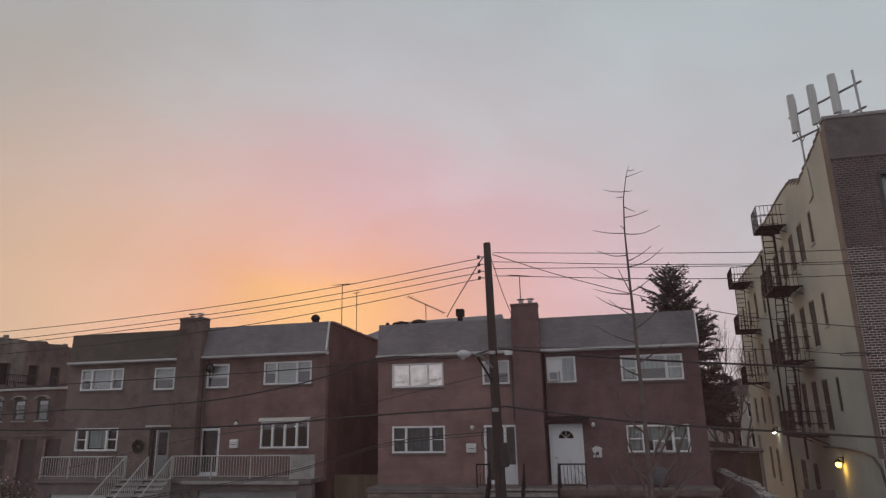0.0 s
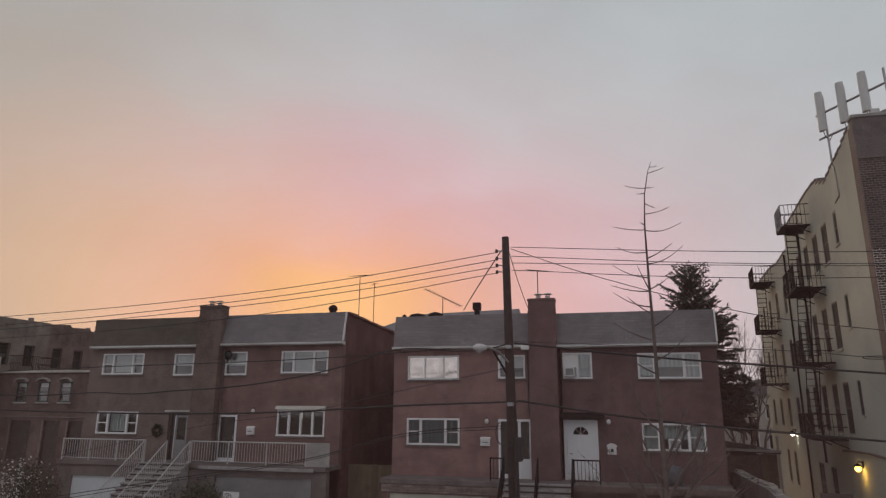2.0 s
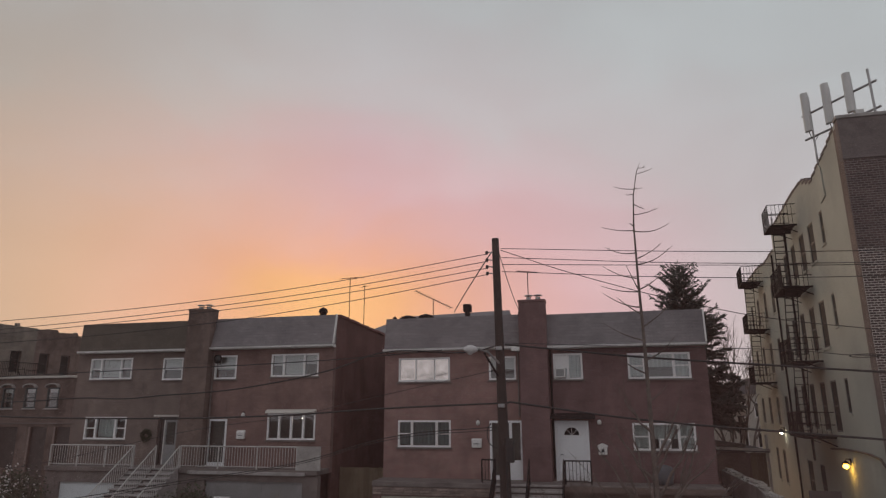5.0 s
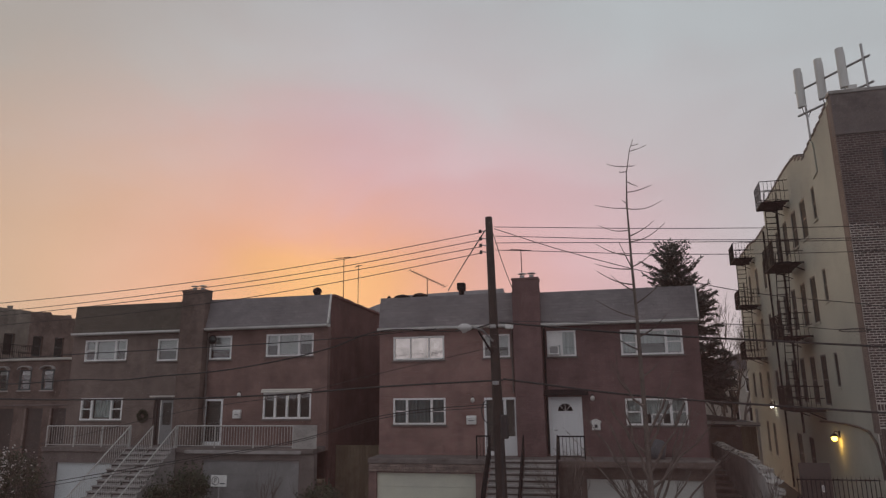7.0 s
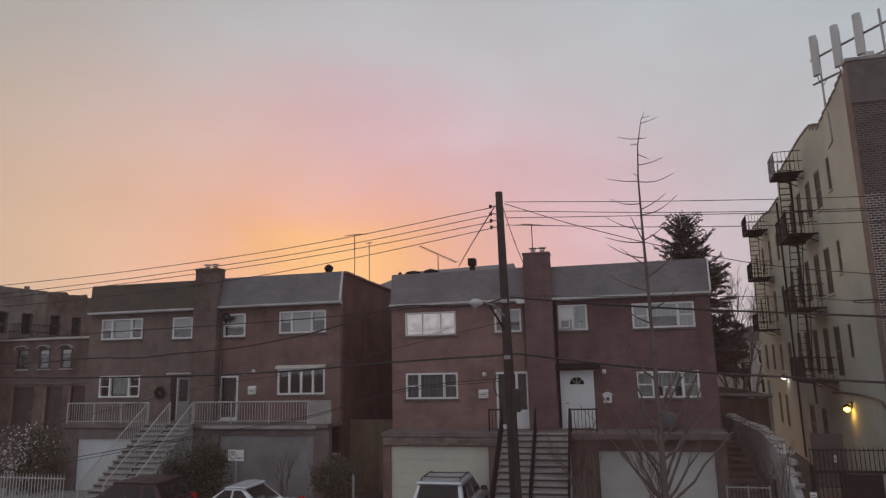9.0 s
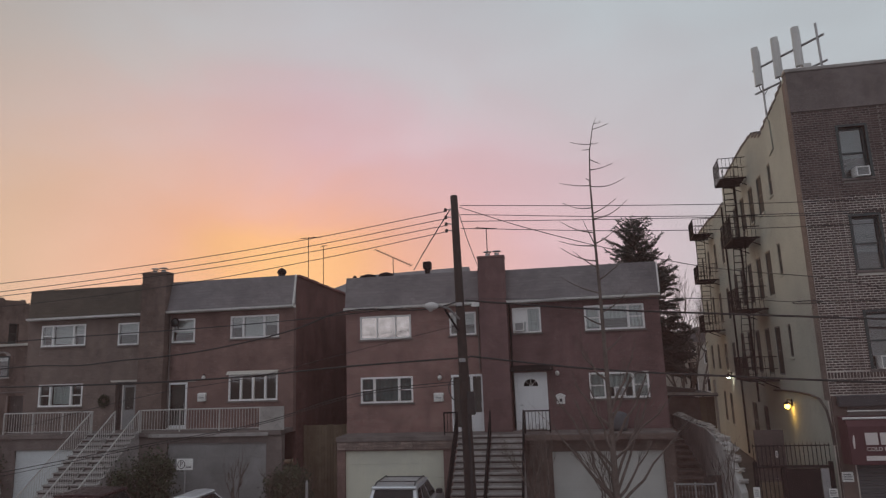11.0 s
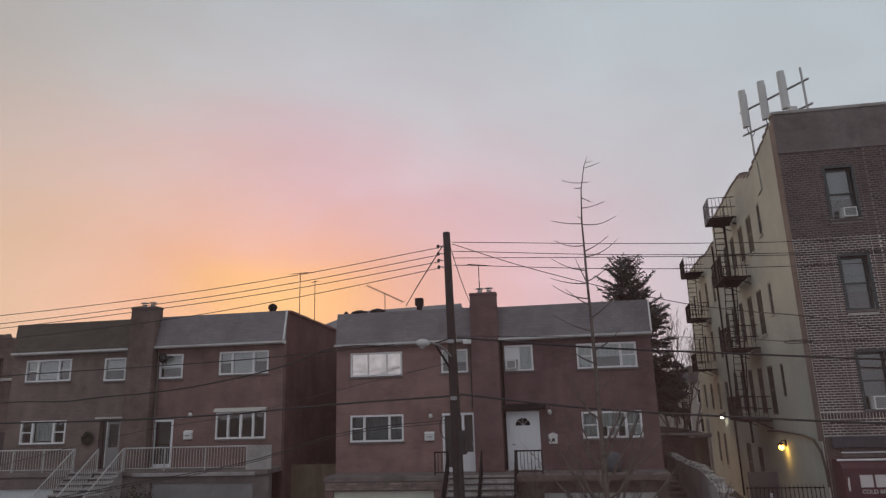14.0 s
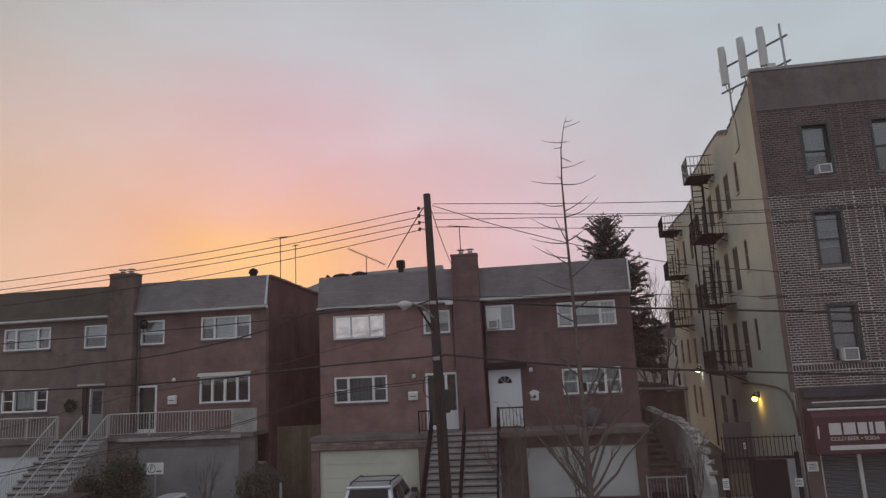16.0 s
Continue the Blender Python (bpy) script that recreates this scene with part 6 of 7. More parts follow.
def gate():
    """Black iron alley gate with a picket crest between dark posts."""
    t = thing("iron_gate", "black iron alley gate with a picket crest", "gate", "", (7.3, 23.35, -0.14))
    part("post", box(B(), 6.1 - 7.3, 6.22 - 7.3, -0.06, 0.06, 0, 2.2), IRON, t, "", 0.008)
    part("post", box(B(), 6.95 - 7.3, 7.05 - 7.3, -0.05, 0.05, 0, 2.05), IRON, t, "", 0.008)
    part("post", box(B(), 8.4 - 7.3, 8.52 - 7.3, -0.06, 0.06, 0, 2.2), IRON, t, "", 0.008)
    part("lintel", box(B(), 6.1 - 7.3, 8.52 - 7.3, -0.05, 0.05, 2.0, 2.08), IRON, t, "", 0.008)
    part("gate_leaf", box(B(), 7.07 - 7.3, 8.12 - 7.3, -0.02, 0.02, 0.05, 1.98), IRON, t, "solid black sheet-metal leaf", 0.004)
    part("side_screen", box(B(), 8.14 - 7.3, 8.38 - 7.3, -0.012, 0.012, 0.05, 1.98), GALV, t, "grey mesh screen")
    part("top_bar", tube(B(), [(-1.18, 0, 2.7), (1.2, 0, 2.7)], 0.02, 6), IRON, t)
    first = part("picket", tube(B(), [(0, 0, 2.06), (0, 0, 2.72), (0, 0, 2.82)], [0.013, 0.013, 0.002], 5), IRON, t)
    first.location.x = -1.15
    for k in range(1, 19):
        same("picket", first, Matrix.Translation((-1.15 + 2.32 * k / 18, 0, 0)), t)
    part("dark_sheet", box(B(), 6.24 - 7.3, 7.16 - 7.3, 0.06, 0.09, 1.6, 3.2), DOOR_DARK, t, "tall dark sheet beside the gate", 0.004)
    p = part("low_panel", box(B(), 6.25 - 7.3, 6.93 - 7.3, 0.02, 0.04, 0.9, 1.55), FENCE_WOOD, t, "brown board panel behind bars")
    for k in range(6):
        part("bar", tube(B(), [(6.28 - 7.3 + 0.13 * k, -0.01, 0.05), (6.28 - 7.3 + 0.13 * k, -0.01, 2.0)], 0.012, 5), IRON, t)


gate()


def notice(x, z, y, w, h, label):
    t = tagged(part("notice", box(B(), -w / 2, w / 2, -0.006, 0.006, 0, h), PAPER, None, "", 0.002), label, "sign", "paper notices")
    t.location = (x, y, z)
    for k in range(4):
        part("text_bar", box(B(), -w * 0.38, w * (0.38 - 0.1 * (k % 2)), -0.009, -0.0065, h * (0.2 + 0.17 * k), h * (0.2 + 0.17 * k) + 0.02), INK, t)


notice(8.85, 1.45, 23.19, 0.34, 0.3, "white paper notice on the dark shop pier")
notice(8.4, 0.97, 23.28, 0.26, 0.26, "white paper notice on the gate post")
notice(6.1, 0.92, 23.28, 0.2, 0.36, "white paper notice on the gate post")
notice(6.85, 2.2, 23.30, 0.07, 0.2, "small white tag on the iron gate")


def chain_fence():
    t = thing("metal_fence", "low galvanised pipe fence by the alley", "fence", "", (4.25, 23.5, 0.12))
    part("top_rail", tube(B(), [(-0.65, 0, 1.22), (0.65, 0, 1.22)], 0.022, 6), GALV, t)
    part("bottom_rail", tube(B(), [(-0.65, 0, 0.1), (0.65, 0, 0.1)], 0.018, 6), GALV, t)
    for x in (-0.65, 0.0, 0.65):
        part("post", tube(B(), [(x, 0, 0), (x, 0, 1.28)], 0.03, 8), GALV, t)
    for k in range(1, 12):
        part("wire", tube(B(), [(-0.65 + 1.3 * k / 12, 0, 0.1), (-0.65 + 1.3 * k / 12, 0, 1.22)], 0.006, 4), GALV, t)


chain_fence()


def fence_post(at, h):
    t = tagged(part("bollard", tube(B(), [(0, 0, 0), (0, 0, h - 0.1), (0, 0, h)], [0.05, 0.05, 0.02], 10), GALV), "slim grey metal post beside the shrub", "post")
    t.location = at


fence_post((-9.55, 23.8, 0.12), 1.35)


def parking_sign():
    t = thing("parking_sign", "white parking sign with a ringed letter on post", "sign", "", (-14.38, 23.5, -0.12))
    part("post", tube(B(), [(0, 0.03, 0), (0, 0.03, 2.45)], 0.03, 8), GALV, t)
    pl = part("plate", box(B(), -0.34, 0.34, -0.008, 0.008, 2.05, 2.47), PAPER, t, "", 0.004)
    ring = B()
    n = 20
    pts = [(-0.14 + 0.15 * math.cos(2 * math.pi * k / n), -0.012, 2.26 + 0.15 * math.sin(2 * math.pi * k / n)) for k in range(n + 1)]
    tube(ring, pts, 0.014, 5, False)
    part("ring", ring, INK, pl)
    cu = bpy.data.curves.new("letter", "FONT")
    cu.body, cu.size, cu.extrude, cu.align_x, cu.align_y = "P", 0.26, 0.002, "CENTER", "CENTER"
    me = bpy.data.meshes.new_from_object(bpy.data.objects.new("temporary", cu))
    me.materials.clear()
    me.materials.append(INK)
    lt = new("letter", me)
    lt.parent = pl
    lt.matrix_basis = pose(-0.14, -0.013, 2.26, 90, 0, 0)
    part("dash", box(B(), 0.06, 0.27, -0.012, -0.0085, 2.14, 2.18), INK, pl)


parking_sign()


# ---------------------------------------------------------------- fittings on the houses
def mail_box(x, z, y, w, h, label):
    t = thing("letter_box", label, "letter box", "letter boxes", (x, y, z))
    part("case", box(B(), -w / 2, w / 2, -0.13, 0, 0, h * 0.7), WHITE, t, "", 0.012)
    part("lid", prism(B(), [(-0.15, h * 0.7), (0, h * 0.7), (0, h), (-0.12, h * 0.86)], "x", -w / 2 - 0.01, w / 2 + 0.01), WHITE, t, "", 0.006)
    part("slot", box(B(), -w * 0.3, w * 0.3, -0.136, -0.128, h * 0.38, h * 0.46), INK, t)


mail_box(-5.00, 4.05, FACE, 0.40, 0.36, "white letter box on the brick wall")


def house_plaque(x, z, y):
    t = thing("letter_box", "white house-shaped letter box by the door", "letter box", "letter boxes", (x, y, z))
    part("case", prism(B(), [(-0.17, 0), (0.17, 0), (0.17, 0.29), (-0.17, 0.29)], "y", -0.10, -0.002), WHITE, t, "", 0.008)
    part("gable_lid", prism(B(), [(-0.22, 0.293), (0.22, 0.293), (0.2, 0.34), (0.05, 0.42), (-0.05, 0.42), (-0.2, 0.34)], "y", -0.12, -0.002), WHITE, t, "", 0.006)
    part("slot", box(B(), -0.05, 0.06, -0.106, -0.098, 0.09, 0.21), INK, t)


house_plaque(0.02, 3.83, FACE)
mail_box(-15.76, 4.32, FACE, 0.38, 0.38, "white letter box on the brown brick wall")


def door_lamp(x, z, y, label):
    t = thing("door_lamp", label, "lamp", "door lamps", (x, y, z))
    part("bracket", tube(B(), [(0, 0, 0.12), (0, -0.12, 0.16), (0, -0.14, 0.1)], 0.015, 6), IRON, t)
    part("globe", tube(B(), [(0, -0.14, 0.1), (0, -0.14, 0.04), (0, -0.14, -0.05), (0, -0.14, -0.1)], [0.03, 0.085, 0.085, 0.03], 12), WHITE, t, smooth=True)


door_lamp(-4.92, 5.03, FACE, "small unlit white globe lamp by the door")
door_lamp(-0.05, 5.06, FACE, "small unlit white globe lamp by the door")
door_lamp(-15.67, 5.36, FACE, "unlit white lantern on the brown brick wall")
air_conditioner(-1.68, -1.28, 6.82, 7.18, FACE)
air_conditioner(2.15, 2.57, 4.08, 4.44, FACE)


def wreath(x, z):
    t = thing("wreath", "dark round wreath hung on the brick wall", "wreath", "", (x, FACE - 0.05, z))
    ring = [(0.2 * math.cos(0.393 * k), 0, 0.2 * math.sin(0.393 * k)) for k in range(17)]
    part("ring", tube(B(), ring, 0.04, 6), BARK, t)
    rnd = random.Random(5)
    verts, faces = [], []
    for _ in range(700):
        a = rnd.uniform(0, 6.283)
        p = Vector((0.2 * math.cos(a) + rnd.gauss(0, 0.04), rnd.uniform(-0.07, 0.03), 0.2 * math.sin(a) + rnd.gauss(0, 0.04)))
        d = Vector((rnd.uniform(-1, 1), rnd.uniform(-1, 0.2), rnd.uniform(-1, 1))).normalized()
        w = d.orthogonal().normalized() * 0.015
        i = len(verts)
        verts.extend((p, p + d * 0.04 + w, p + d * 0.09, p + d * 0.04 - w))
        faces.append((i, i + 1, i + 2, i + 3))
    me = bpy.data.meshes.new("sprigs")
    me.from_pydata([tuple(v) for v in verts], [], faces)
    me.materials.append(HEDGE)
    ob = new("sprigs", me)
    ob.parent = t
    ob["kind"] = "stuff"


wreath(-20.65, 4.45)


def lit_bulb():
    t = thing("ceiling_bulb", "small lit bulb behind the four-light window", "lamp", "", (-12.92, FACE + 0.25, 5.2))
    part("bulb", tube(B(), [(0, 0, 0.05), (0, 0, 0), (0, 0, -0.05)], [0.02, 0.045, 0.02], 10), COOL, t)
    part("cord", tube(B(), [(0, 0, 0.05), (0, 0, 0.55)], 0.006, 5), RUBBER, t)


lit_bulb()


def covered_grill():
    t = thing("covered_grill", "grey fabric-covered barbecue on the deck", "barbecue", "", (2.18, 26.3, 2.82))
    bm = B()
    tube(bm, [(0, 0, 0.02), (0, 0, 0.25), (0, 0, 0.5), (0, 0, 0.66), (0, 0, 0.72)], [0.26, 0.30, 0.34, 0.25, 0.06], 12)
    for v in bm.verts:
        v.co.x *= 1.15 + 0.08 * math.sin(9 * v.co.y)
    part("cover", bm, COVER, t, smooth=True)


covered_grill()


def dish(at, r, label, tilt=(70, 0, 20)):
    t = thing("satellite_dish", label, "satellite dish", "satellite dishes", at)
    t.rotation_euler = [radians(a) for a in tilt]
    bm = B()
    tube(bm, [(0, 0, -0.25 * r), (0, 0, -0.2 * r), (0, 0, -0.08 * r), (0, 0, 0.02)], [0.12 * r, 0.5 * r, 0.85 * r, r], 18)
    part("reflector", bm, GREEN_FRAME, t, "grey mesh dish", smooth=True)
    rim = [(r * math.cos(0.393 * k), r * math.sin(0.393 * k), 0.03) for k in range(17)]
    part("rim", tube(B(), rim, 0.022, 6), IRON, t, "black rim")
    part("feed_arm", tube(B(), [(0, -0.9 * r, 0), (0, -0.3 * r, 0.9 * r)], 0.012, 5), IRON, t)
    part("mast", tube(B(), [(0, 0, -0.2 * r), (0, -0.35, -0.35)], 0.02, 6), IRON, t)
    return t


dish((-17.12, FACE - 0.2, 7.88), 0.19, "small mesh satellite dish with black rim by window", (90, 0, 0))


def roof_vent(at, r, h, label, dome=True):
    t = thing("roof_vent", label, "roof vent", "roof vents", at)
    part("pipe", tube(B(), [(0, 0, -0.4), (0, 0, h * 0.4)], r * 0.7, 12), IRON, t)
    if dome:
        part("dome", tube(B(), [(0, 0, h * 0.3), (0, 0, h * 0.5), (0, 0, h * 0.8), (0, 0, h)], [r * 0.75, r, r * 0.8, r * 0.15], 14), IRON, t, smooth=True)
    else:
        part("cap", box(B(), -r, r, -r, r, h * 0.4, h), IRON, t, "", 0.02)
    return t


roof_vent((-12.27, 27.50, 9.79), 0.22, 0.42, "round dark ball-topped roof vent")
roof_vent((-5.42, 27.50, 9.52), 0.17, 0.55, "square dark metal roof vent", False)
roof_vent((-8.14, 27.50, 9.32), 0.42, 0.36, "low dark domed roof vent")
roof_vent((-7.32, 27.50, 9.36), 0.36, 0.36, "low dark domed roof vent")
roof_vent((3.42, 27.50, 9.23), 0.2, 0.2, "low dark square roof vent", False)
roof_vent((3.97, 27.50, 9.15), 0.17, 0.18, "low dark square roof vent", False)
roof_vent((-8.77, 27.50, 9.38), 0.10, 0.28, "low dark domed roof vent")


def tv_antenna(at, h, spread, label, tilt=0.0, rods=5, boom=0.9):
    t = thing("tv_antenna", label, "antenna", "roof antennas", at)
    part("mast", tube(B(), [(0, 0, -0.6), (0, 0, h)], 0.02, 6), IRON, t)
    a, b = Vector((-boom * 0.5, 0.03, h - 0.02 + tilt)), Vector((boom * 0.5, -0.03, h - 0.02 - tilt))
    part("boom", tube(B(), [a, b], 0.018, 5), IRON, t)
    for k in range(rods):
        p = a.lerp(b, k / max(1, rods - 1))
        l = spread * (0.5 + 0.5 * k / max(1, rods - 1))
        part("rod", tube(B(), [p + Vector((-0.04, -l, -0.07)), p + Vector((0.04, l, 0.07))], 0.010, 4), IRON, t)


tv_antenna((-11.98, 30.00, 9.80), 2.3, 0.5, "thin dark roof antenna with cross rods")
tv_antenna((-11.94, 32.00, 9.78), 2.25, 0.25, "thin dark roof antenna with a short head", boom=0.2)
tv_antenna((-6.98, 27.50, 9.52), 0.87, 0.22, "tilted dark roof antenna with many rods", tilt=0.42, rods=13, boom=1.66)
tv_antenna((-2.73, 27.50, 10.53), 0.9, 0.45, "thin dark chimney antenna with cross rods", tilt=0.06, boom=0.9)


# ---------------------------------------------------------------- older houses down the street
def far_row():
    b = thing("old_apartments", "old dark brick apartments with a sagging roofline", "building", "", (-44, 38, 0))
    holes = [(y, y + 0.9, z, z + 1.5) for y in (35.0, 37.0, 39.5, 41.5, 43.5) for z in (2.3, 5.4, 8.2)]
    part("side_wall", pierced(B(), 30.0, 39.0, 0, 10.6, -40.35, -40.0, [h for h in holes if h[1] < 39], "x"), BRICK_FAR, b)
    part("side_wall", pierced(B(), 39.0, 46.0, 0, 10.3, -40.4, -40.05, [h for h in holes if h[0] > 39], "x"), BRICK_OLD, b)
    bm = B()
    prism(bm, [(30.0, 10.603), (39.0, 10.603), (39.0, 11.45), (36.6, 11.43), (34.6, 11.43), (33.0, 11.41), (30.0, 11.23)], "x", -40.3, -40.0)
    part("parapet", bm, BRICK_FAR, b)
    bm = B()
    prism(bm, [(39.0, 10.303), (46.0, 10.303), (46.0, 11.33), (43.0, 11.26), (42.8, 11.49), (41.0, 11.38), (40.8, 11.56), (39.0, 11.40)], "x", -40.35, -40.05)
    part("parapet", bm, BRICK_OLD, b)
    part("block", box(B(), -52, -40.8, 30.0, 46.0, 0, 10.1), ROOM, b)
    part("front_wall", box(B(), -52, -40.36, 29.7, 29.997, 0, 11.2), BRICK_FAR, b)
    for h in holes:
        side_window(b, *h, x=-40.3)
    for y, z in ((33.8, 11.6), (37.5, 11.6), (42.9, 11.5)):
        part("stack", box(B(), -40.6, -40.35, y, y + 0.25, z - 0.9, z + 0.1), BRICK_FAR, b)
    fit_children(b)
    fire_escape([(36.0, 38.6)] * 2, [7.9, 5.1], x_wall=-40.0, reach=-1.0, skew=False, label="dark iron fire escape on the old brick apartments")


far_row()


def hooded_house():
    """A lower brick house with small arched hoods over its windows."""
    y = 31.0
    xs = (-33.6, -32.05, -30.5)
    h = thing("row_house", "low old brick house with arched white window hoods", "house", "", (-31.5, y, 0))
    holes = [(x, x + 0.8, 5.72, 6.86) for x in xs] + [(-33.6, -32.2, 2.44, 4.7), (-31.3, -30.2, 0.2, 4.7), (-29.6, -28.6, 2.44, 4.7)]
    part("wall", pierced(B(), -35.0, -27.9, 0, 7.37, y, y + 0.3, holes), BRICK_OLD, h)
    part("coping", box(B(), -35.1, -27.8, y - 0.15, y + 0.35, 7.373, 7.51), PALE_STUCCO, h, "pale weathered coping", 0.02)
    part("block", box(B(), -35.0, -27.9, y + 2.5, y + 7, 0, 7.27), ROOM, h)
    part("flat_roof", box(B(), -35.0, -27.9, y + 0.31, y + 7, 7.28, 7.36), TAR, h)
    for i, x in enumerate(xs):
        w = window(h, x, x + 0.8, 5.72, 6.86, "dh", y=y, blind=0.2, frame_mat=GREEN_FRAME)
        bm = B()
        n = 8
        arc = [(x + 0.4 + 0.46 * math.cos(math.pi * k / n), 6.86 + 0.24 * math.sin(math.pi * k / n)) for k in range(n + 1)]
        inner = [(x + 0.4 + 0.40 * math.cos(math.pi * k / n), 6.86 + 0.17 * math.sin(math.pi * k / n)) for k in range(n, -1, -1)]
        prism(bm, arc + inner, "y", y - 0.22, y - 0.004)
        part("hood", bm, CONCRETE, w, "weathered arched hood")
    for a in holes[3:]:
        part("pier", box(B(), a[0] - 0.12, a[0] - 0.01, y - 0.03, y + 0.05, a[2], a[3]), STONE, h, "brown stone post")
        part("door", box(B(), a[0], a[1], y + 0.12, y + 0.18, a[2], a[3]), DOOR_DARK, h, "dark recessed door", 0.005)
    part("string_course", box(B(), -35.0, -27.9, y - 0.05, y - 0.003, 4.85, 4.92), DECK, h, "", 0.01)
    fit_children(h)
    c = thing("cream_house", "plain cream rendered house beside the brick row", "house", "", (-37.5, 29.6, 0))
    part("wall", box(B(), -3.4, 3.0, 0, 0.9, 0, 8.3), PALE_STUCCO, c, "", 0.02)
    part("roof", box(B(), -3.5, 3.1, -0.1, 1.0, 8.303, 8.45), TAR, c)
    part("siding_course", box(B(), -3.41, 3.01, -0.03, -0.003, 4.2, 4.35), WHITE, c)


hooded_house()


def far_house():
    h = thing("far_house", "pale grey gabled house far behind the alley", "house", "", (13.6, 66.0, -0.2))
    part("wall", box(B(), -2.2, 2.2, 0, 8, 0, 7.0), PALE_STUCCO, h)
    part("roof", prism(B(), [(-2.5, 7.0), (2.5, 7.0), (0, 8.5)], "y", -0.3, 8.3), SHINGLE_GREY, h)
    for x in (-1.4, 0.3):
        for z in (2.2, 4.9):
            w = part("window", pierced(B(), x, x + 1.0, z, z + 1.4, -0.05, -0.003, [(x + 0.1, x + 0.9, z + 0.1, z + 1.3)]), VINYL, h)
            part("pane", box(B(), x + 0.1, x + 0.9, -0.02, -0.004, z + 0.1, z + 1.3), CAR_GLASS, w)
    g = thing("far_house", "grey flat-roofed house far behind the alley", "house", "", (10.3, 62.0, 0))
    part("wall", box(B(), -2.5, 1.8, 0, 7, 0, 6.2), PALE_STUCCO, g)
    part("roof", box(B(), -2.6, 1.9, -0.1, 7.1, 6.203, 6.4), TAR, g)
    part("porch", box(B(), -2.2, 1.4, -1.6, -0.003, 0, 5.5), PALE_STUCCO, g)


far_house()


def basketball_hoop():
    t = thing("basketball_hoop", "white basketball backboard on a dark pole behind the alley", "hoop", "", (9.5, 50.0, -0.2))
    part("pole", tube(B(), [(0, 0.12, 0), (0, 0.12, 5.45)], 0.05, 8), IRON, t)
    board = part("backboard", box(B(), -0.5, 0.5, -0.02, 0.02, 5.25, 5.91), PALE_STUCCO, t, "white backboard", 0.01)
    part("board_edge", pierced(B(), -0.54, 0.54, 5.21, 5.95, -0.035, 0.03, [(-0.5, 0.5, 5.25, 5.91)]), IRON, board, "dark edge")
    ring = [(0.22 * math.cos(0.524 * k), -0.28 + 0.22 * math.sin(0.524 * k), 5.37) for k in range(13)]
    part("ring", tube(B(), ring, 0.012, 5), IRON, t)
    part("arm", tube(B(), [(0, 0.12, 5.45), (0, 0.02, 5.55)], 0.03, 6), IRON, t)


basketball_hoop()


def rear_house():
    h = thing("far_house", "grey hip-roofed house behind the gap", "house", "", (-12.5, 41.0, 0))
    part("wall", box(B(), -3.2, 6.7, 0, 6, 0, 10.2), BRICK_FAR, h)
    bm = B()
    lo = [bm.verts.new(p) for p in ((-3.9, -0.3, 10.2), (7.2, -0.3, 10.2), (7.2, 6.3, 10.2), (-3.9, 6.3, 10.2))]
    hi = [bm.verts.new(p) for p in ((-0.6, 3.0, 12.05), (6.8, 3.0, 12.24))]
    for f in ((lo[0], lo[1], hi[1], hi[0]), (lo[1], lo[2], hi[1]), (lo[2], lo[3], hi[0], hi[1]), (lo[3], lo[0], hi[0]), (lo[3], lo[2], lo[1], lo[0])):
        bm.faces.new(f)
    part("roof", bm, SHINGLE_GREY, h)


rear_house()


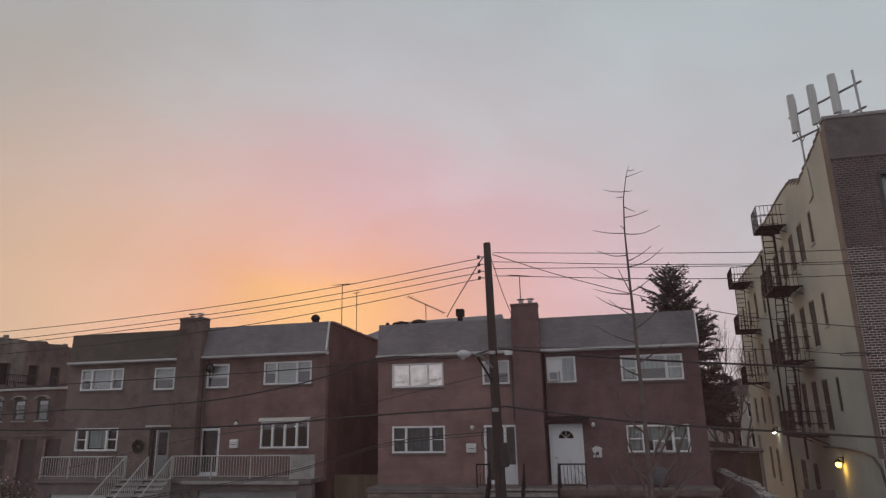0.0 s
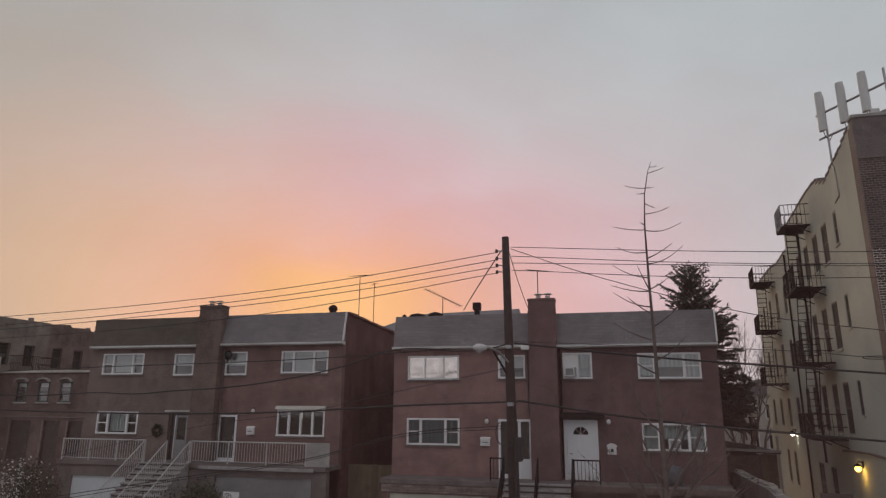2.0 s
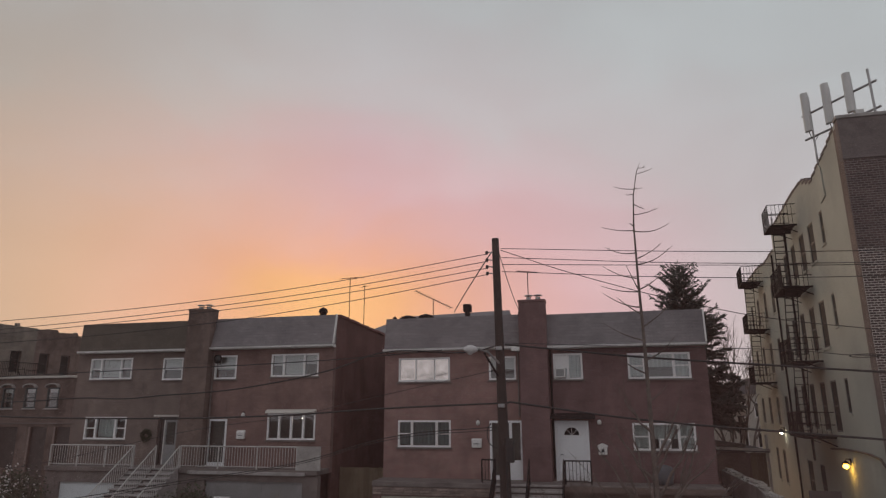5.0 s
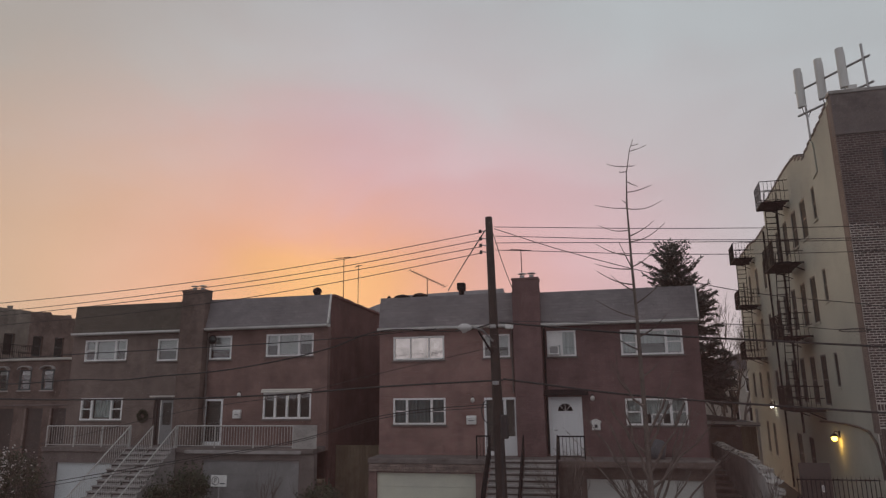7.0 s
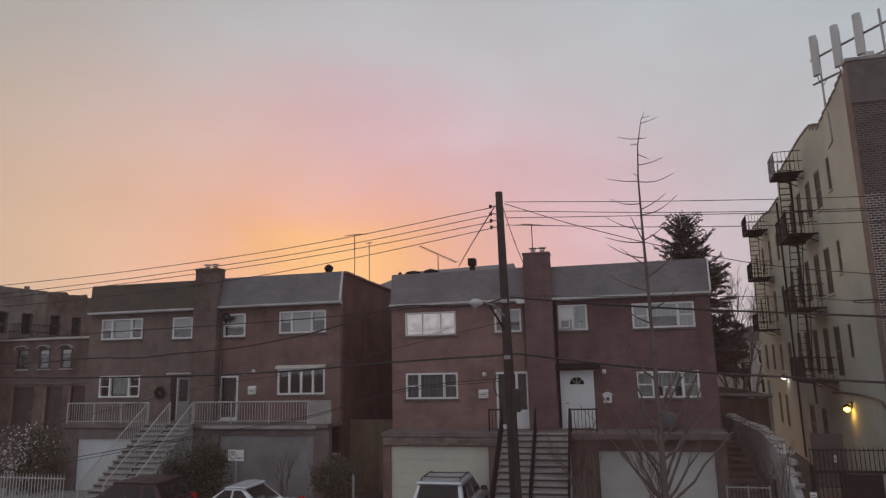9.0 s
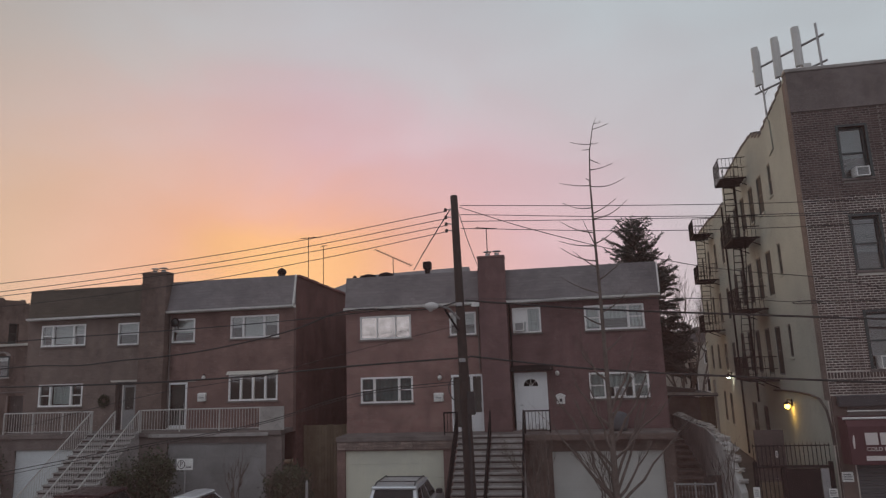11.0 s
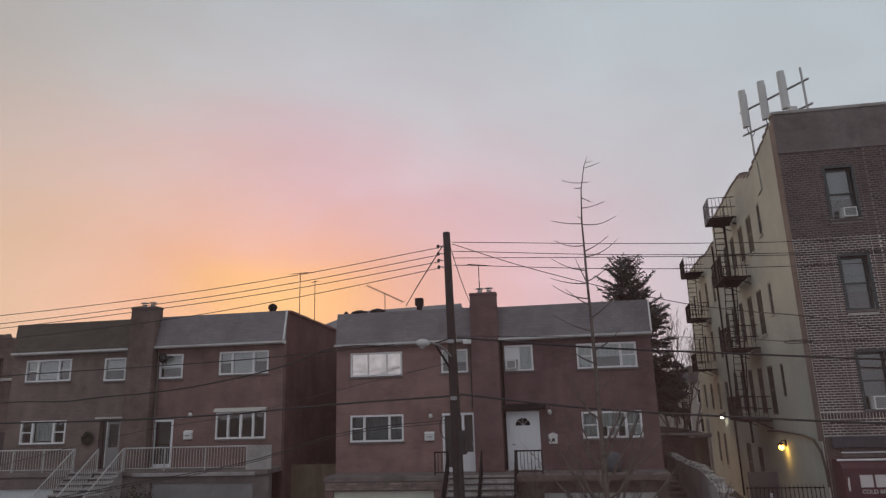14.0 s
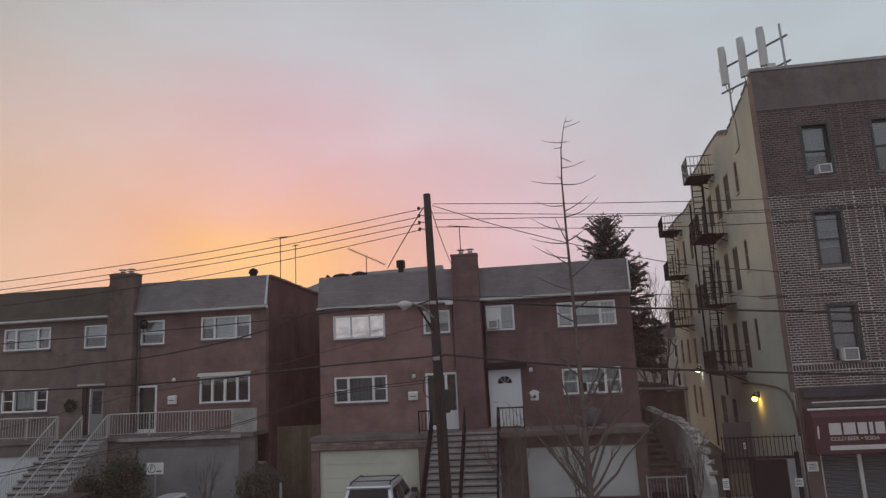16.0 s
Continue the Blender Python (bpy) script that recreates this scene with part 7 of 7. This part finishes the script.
# ---------------------------------------------------------------- bricks of the corner building's front
def front_bricks():
    """Courses of brick proud of their mortar: those nearest the street corner as single pieces, the rest joined."""
    wall = next(o for o in apt.children if o.name.startswith("front_wall"))
    step, course, joint = 0.208, 0.084, 0.025
    y0, y1 = APT_Y - 0.014, APT_Y + 0.01
    rnd = random.Random(2)
    meshes = {}
    verts, faces = [], []
    single = 0
    inv = apt.matrix_basis.inverted()

    def put(x0, x1, z0, z1):
        nonlocal single
        if 4.9 < z0 < 6.9 and x0 < 10.6 and single < 298:
            key = round(x1 - x0, 2), round(z1 - z0, 3)
            ob = None
            if key not in meshes:
                ob = part("brick", box(B(), 0, x1 - x0, y0 - APT_Y, y1 - APT_Y, 0, z1 - z0), FACE_BRICK, wall)
                meshes[key] = ob.data
            else:
                ob = new("brick", meshes[key])
                ob.parent = wall
            ob.matrix_basis = Matrix.Translation((x0, APT_Y + rnd.uniform(-0.003, 0.003), z0))
            single += 1
            return
        d = rnd.uniform(-0.004, 0.004)
        i = len(verts)
        verts.extend(((x0, y0 + d, z0), (x1, y0 + d, z0), (x1, y1, z0), (x0, y1, z0), (x0, y0 + d, z1), (x1, y0 + d, z1), (x1, y1, z1), (x0, y1, z1)))
        faces.extend(((i, i + 1, i + 5, i + 4), (i + 1, i + 2, i + 6, i + 5), (i + 3, i, i + 4, i + 7), (i + 4, i + 5, i + 6, i + 7), (i + 3, i + 2, i + 1, i)))

    right = 15.2
    seams = []
    for c in range(4):
        for d0, d1 in ((-0.42, -0.24), (1.06, 1.34)):
            seams.append((10.13 + 2.34 * c + d0, 10.13 + 2.34 * c + d1))
    n = 116
    for k in range(n):
        z0 = 4.16 + k * course
        z1 = z0 + course - joint
        if 4.62 < z0 < 4.86:
            continue
        cuts = [(a - 0.07, b + 0.07) for a, b, c, d in FRONT_WINDOWS if z1 > c - 0.1 and z0 < d + 0.07] + seams
        for c, d in seams:
            if c + 0.02 < right:
                put(c + 0.02, d - 0.02, z0, z1)
        x = APT_X + 0.012 - (step / 2 if k % 2 else 0)
        while x < right:
            a, b = max(x, APT_X + 0.012), x + step - joint
            x += step
            segs = [(a, b)]
            for c, d in cuts:
                left = [(p, min(q, c)) for p, q in segs]
                after = [(max(p, d), q) for p, q in segs]
                segs = [(p, q) for p, q in left + after if q - p > 0.04]
            for p, q in segs:
                put(p, q, z0, z1)
    x = APT_X + 0.02
    while x < right:
        put(x, x + 0.07, 4.67, 4.86)
        x += 0.098
    me = bpy.data.meshes.new("joined_brickwork")
    me.from_pydata(verts, [], faces)
    me.materials.append(FACE_BRICK)
    ob = new("joined_brickwork", me)
    ob.parent = wall
    ob["kind"] = "stuff"


front_bricks()
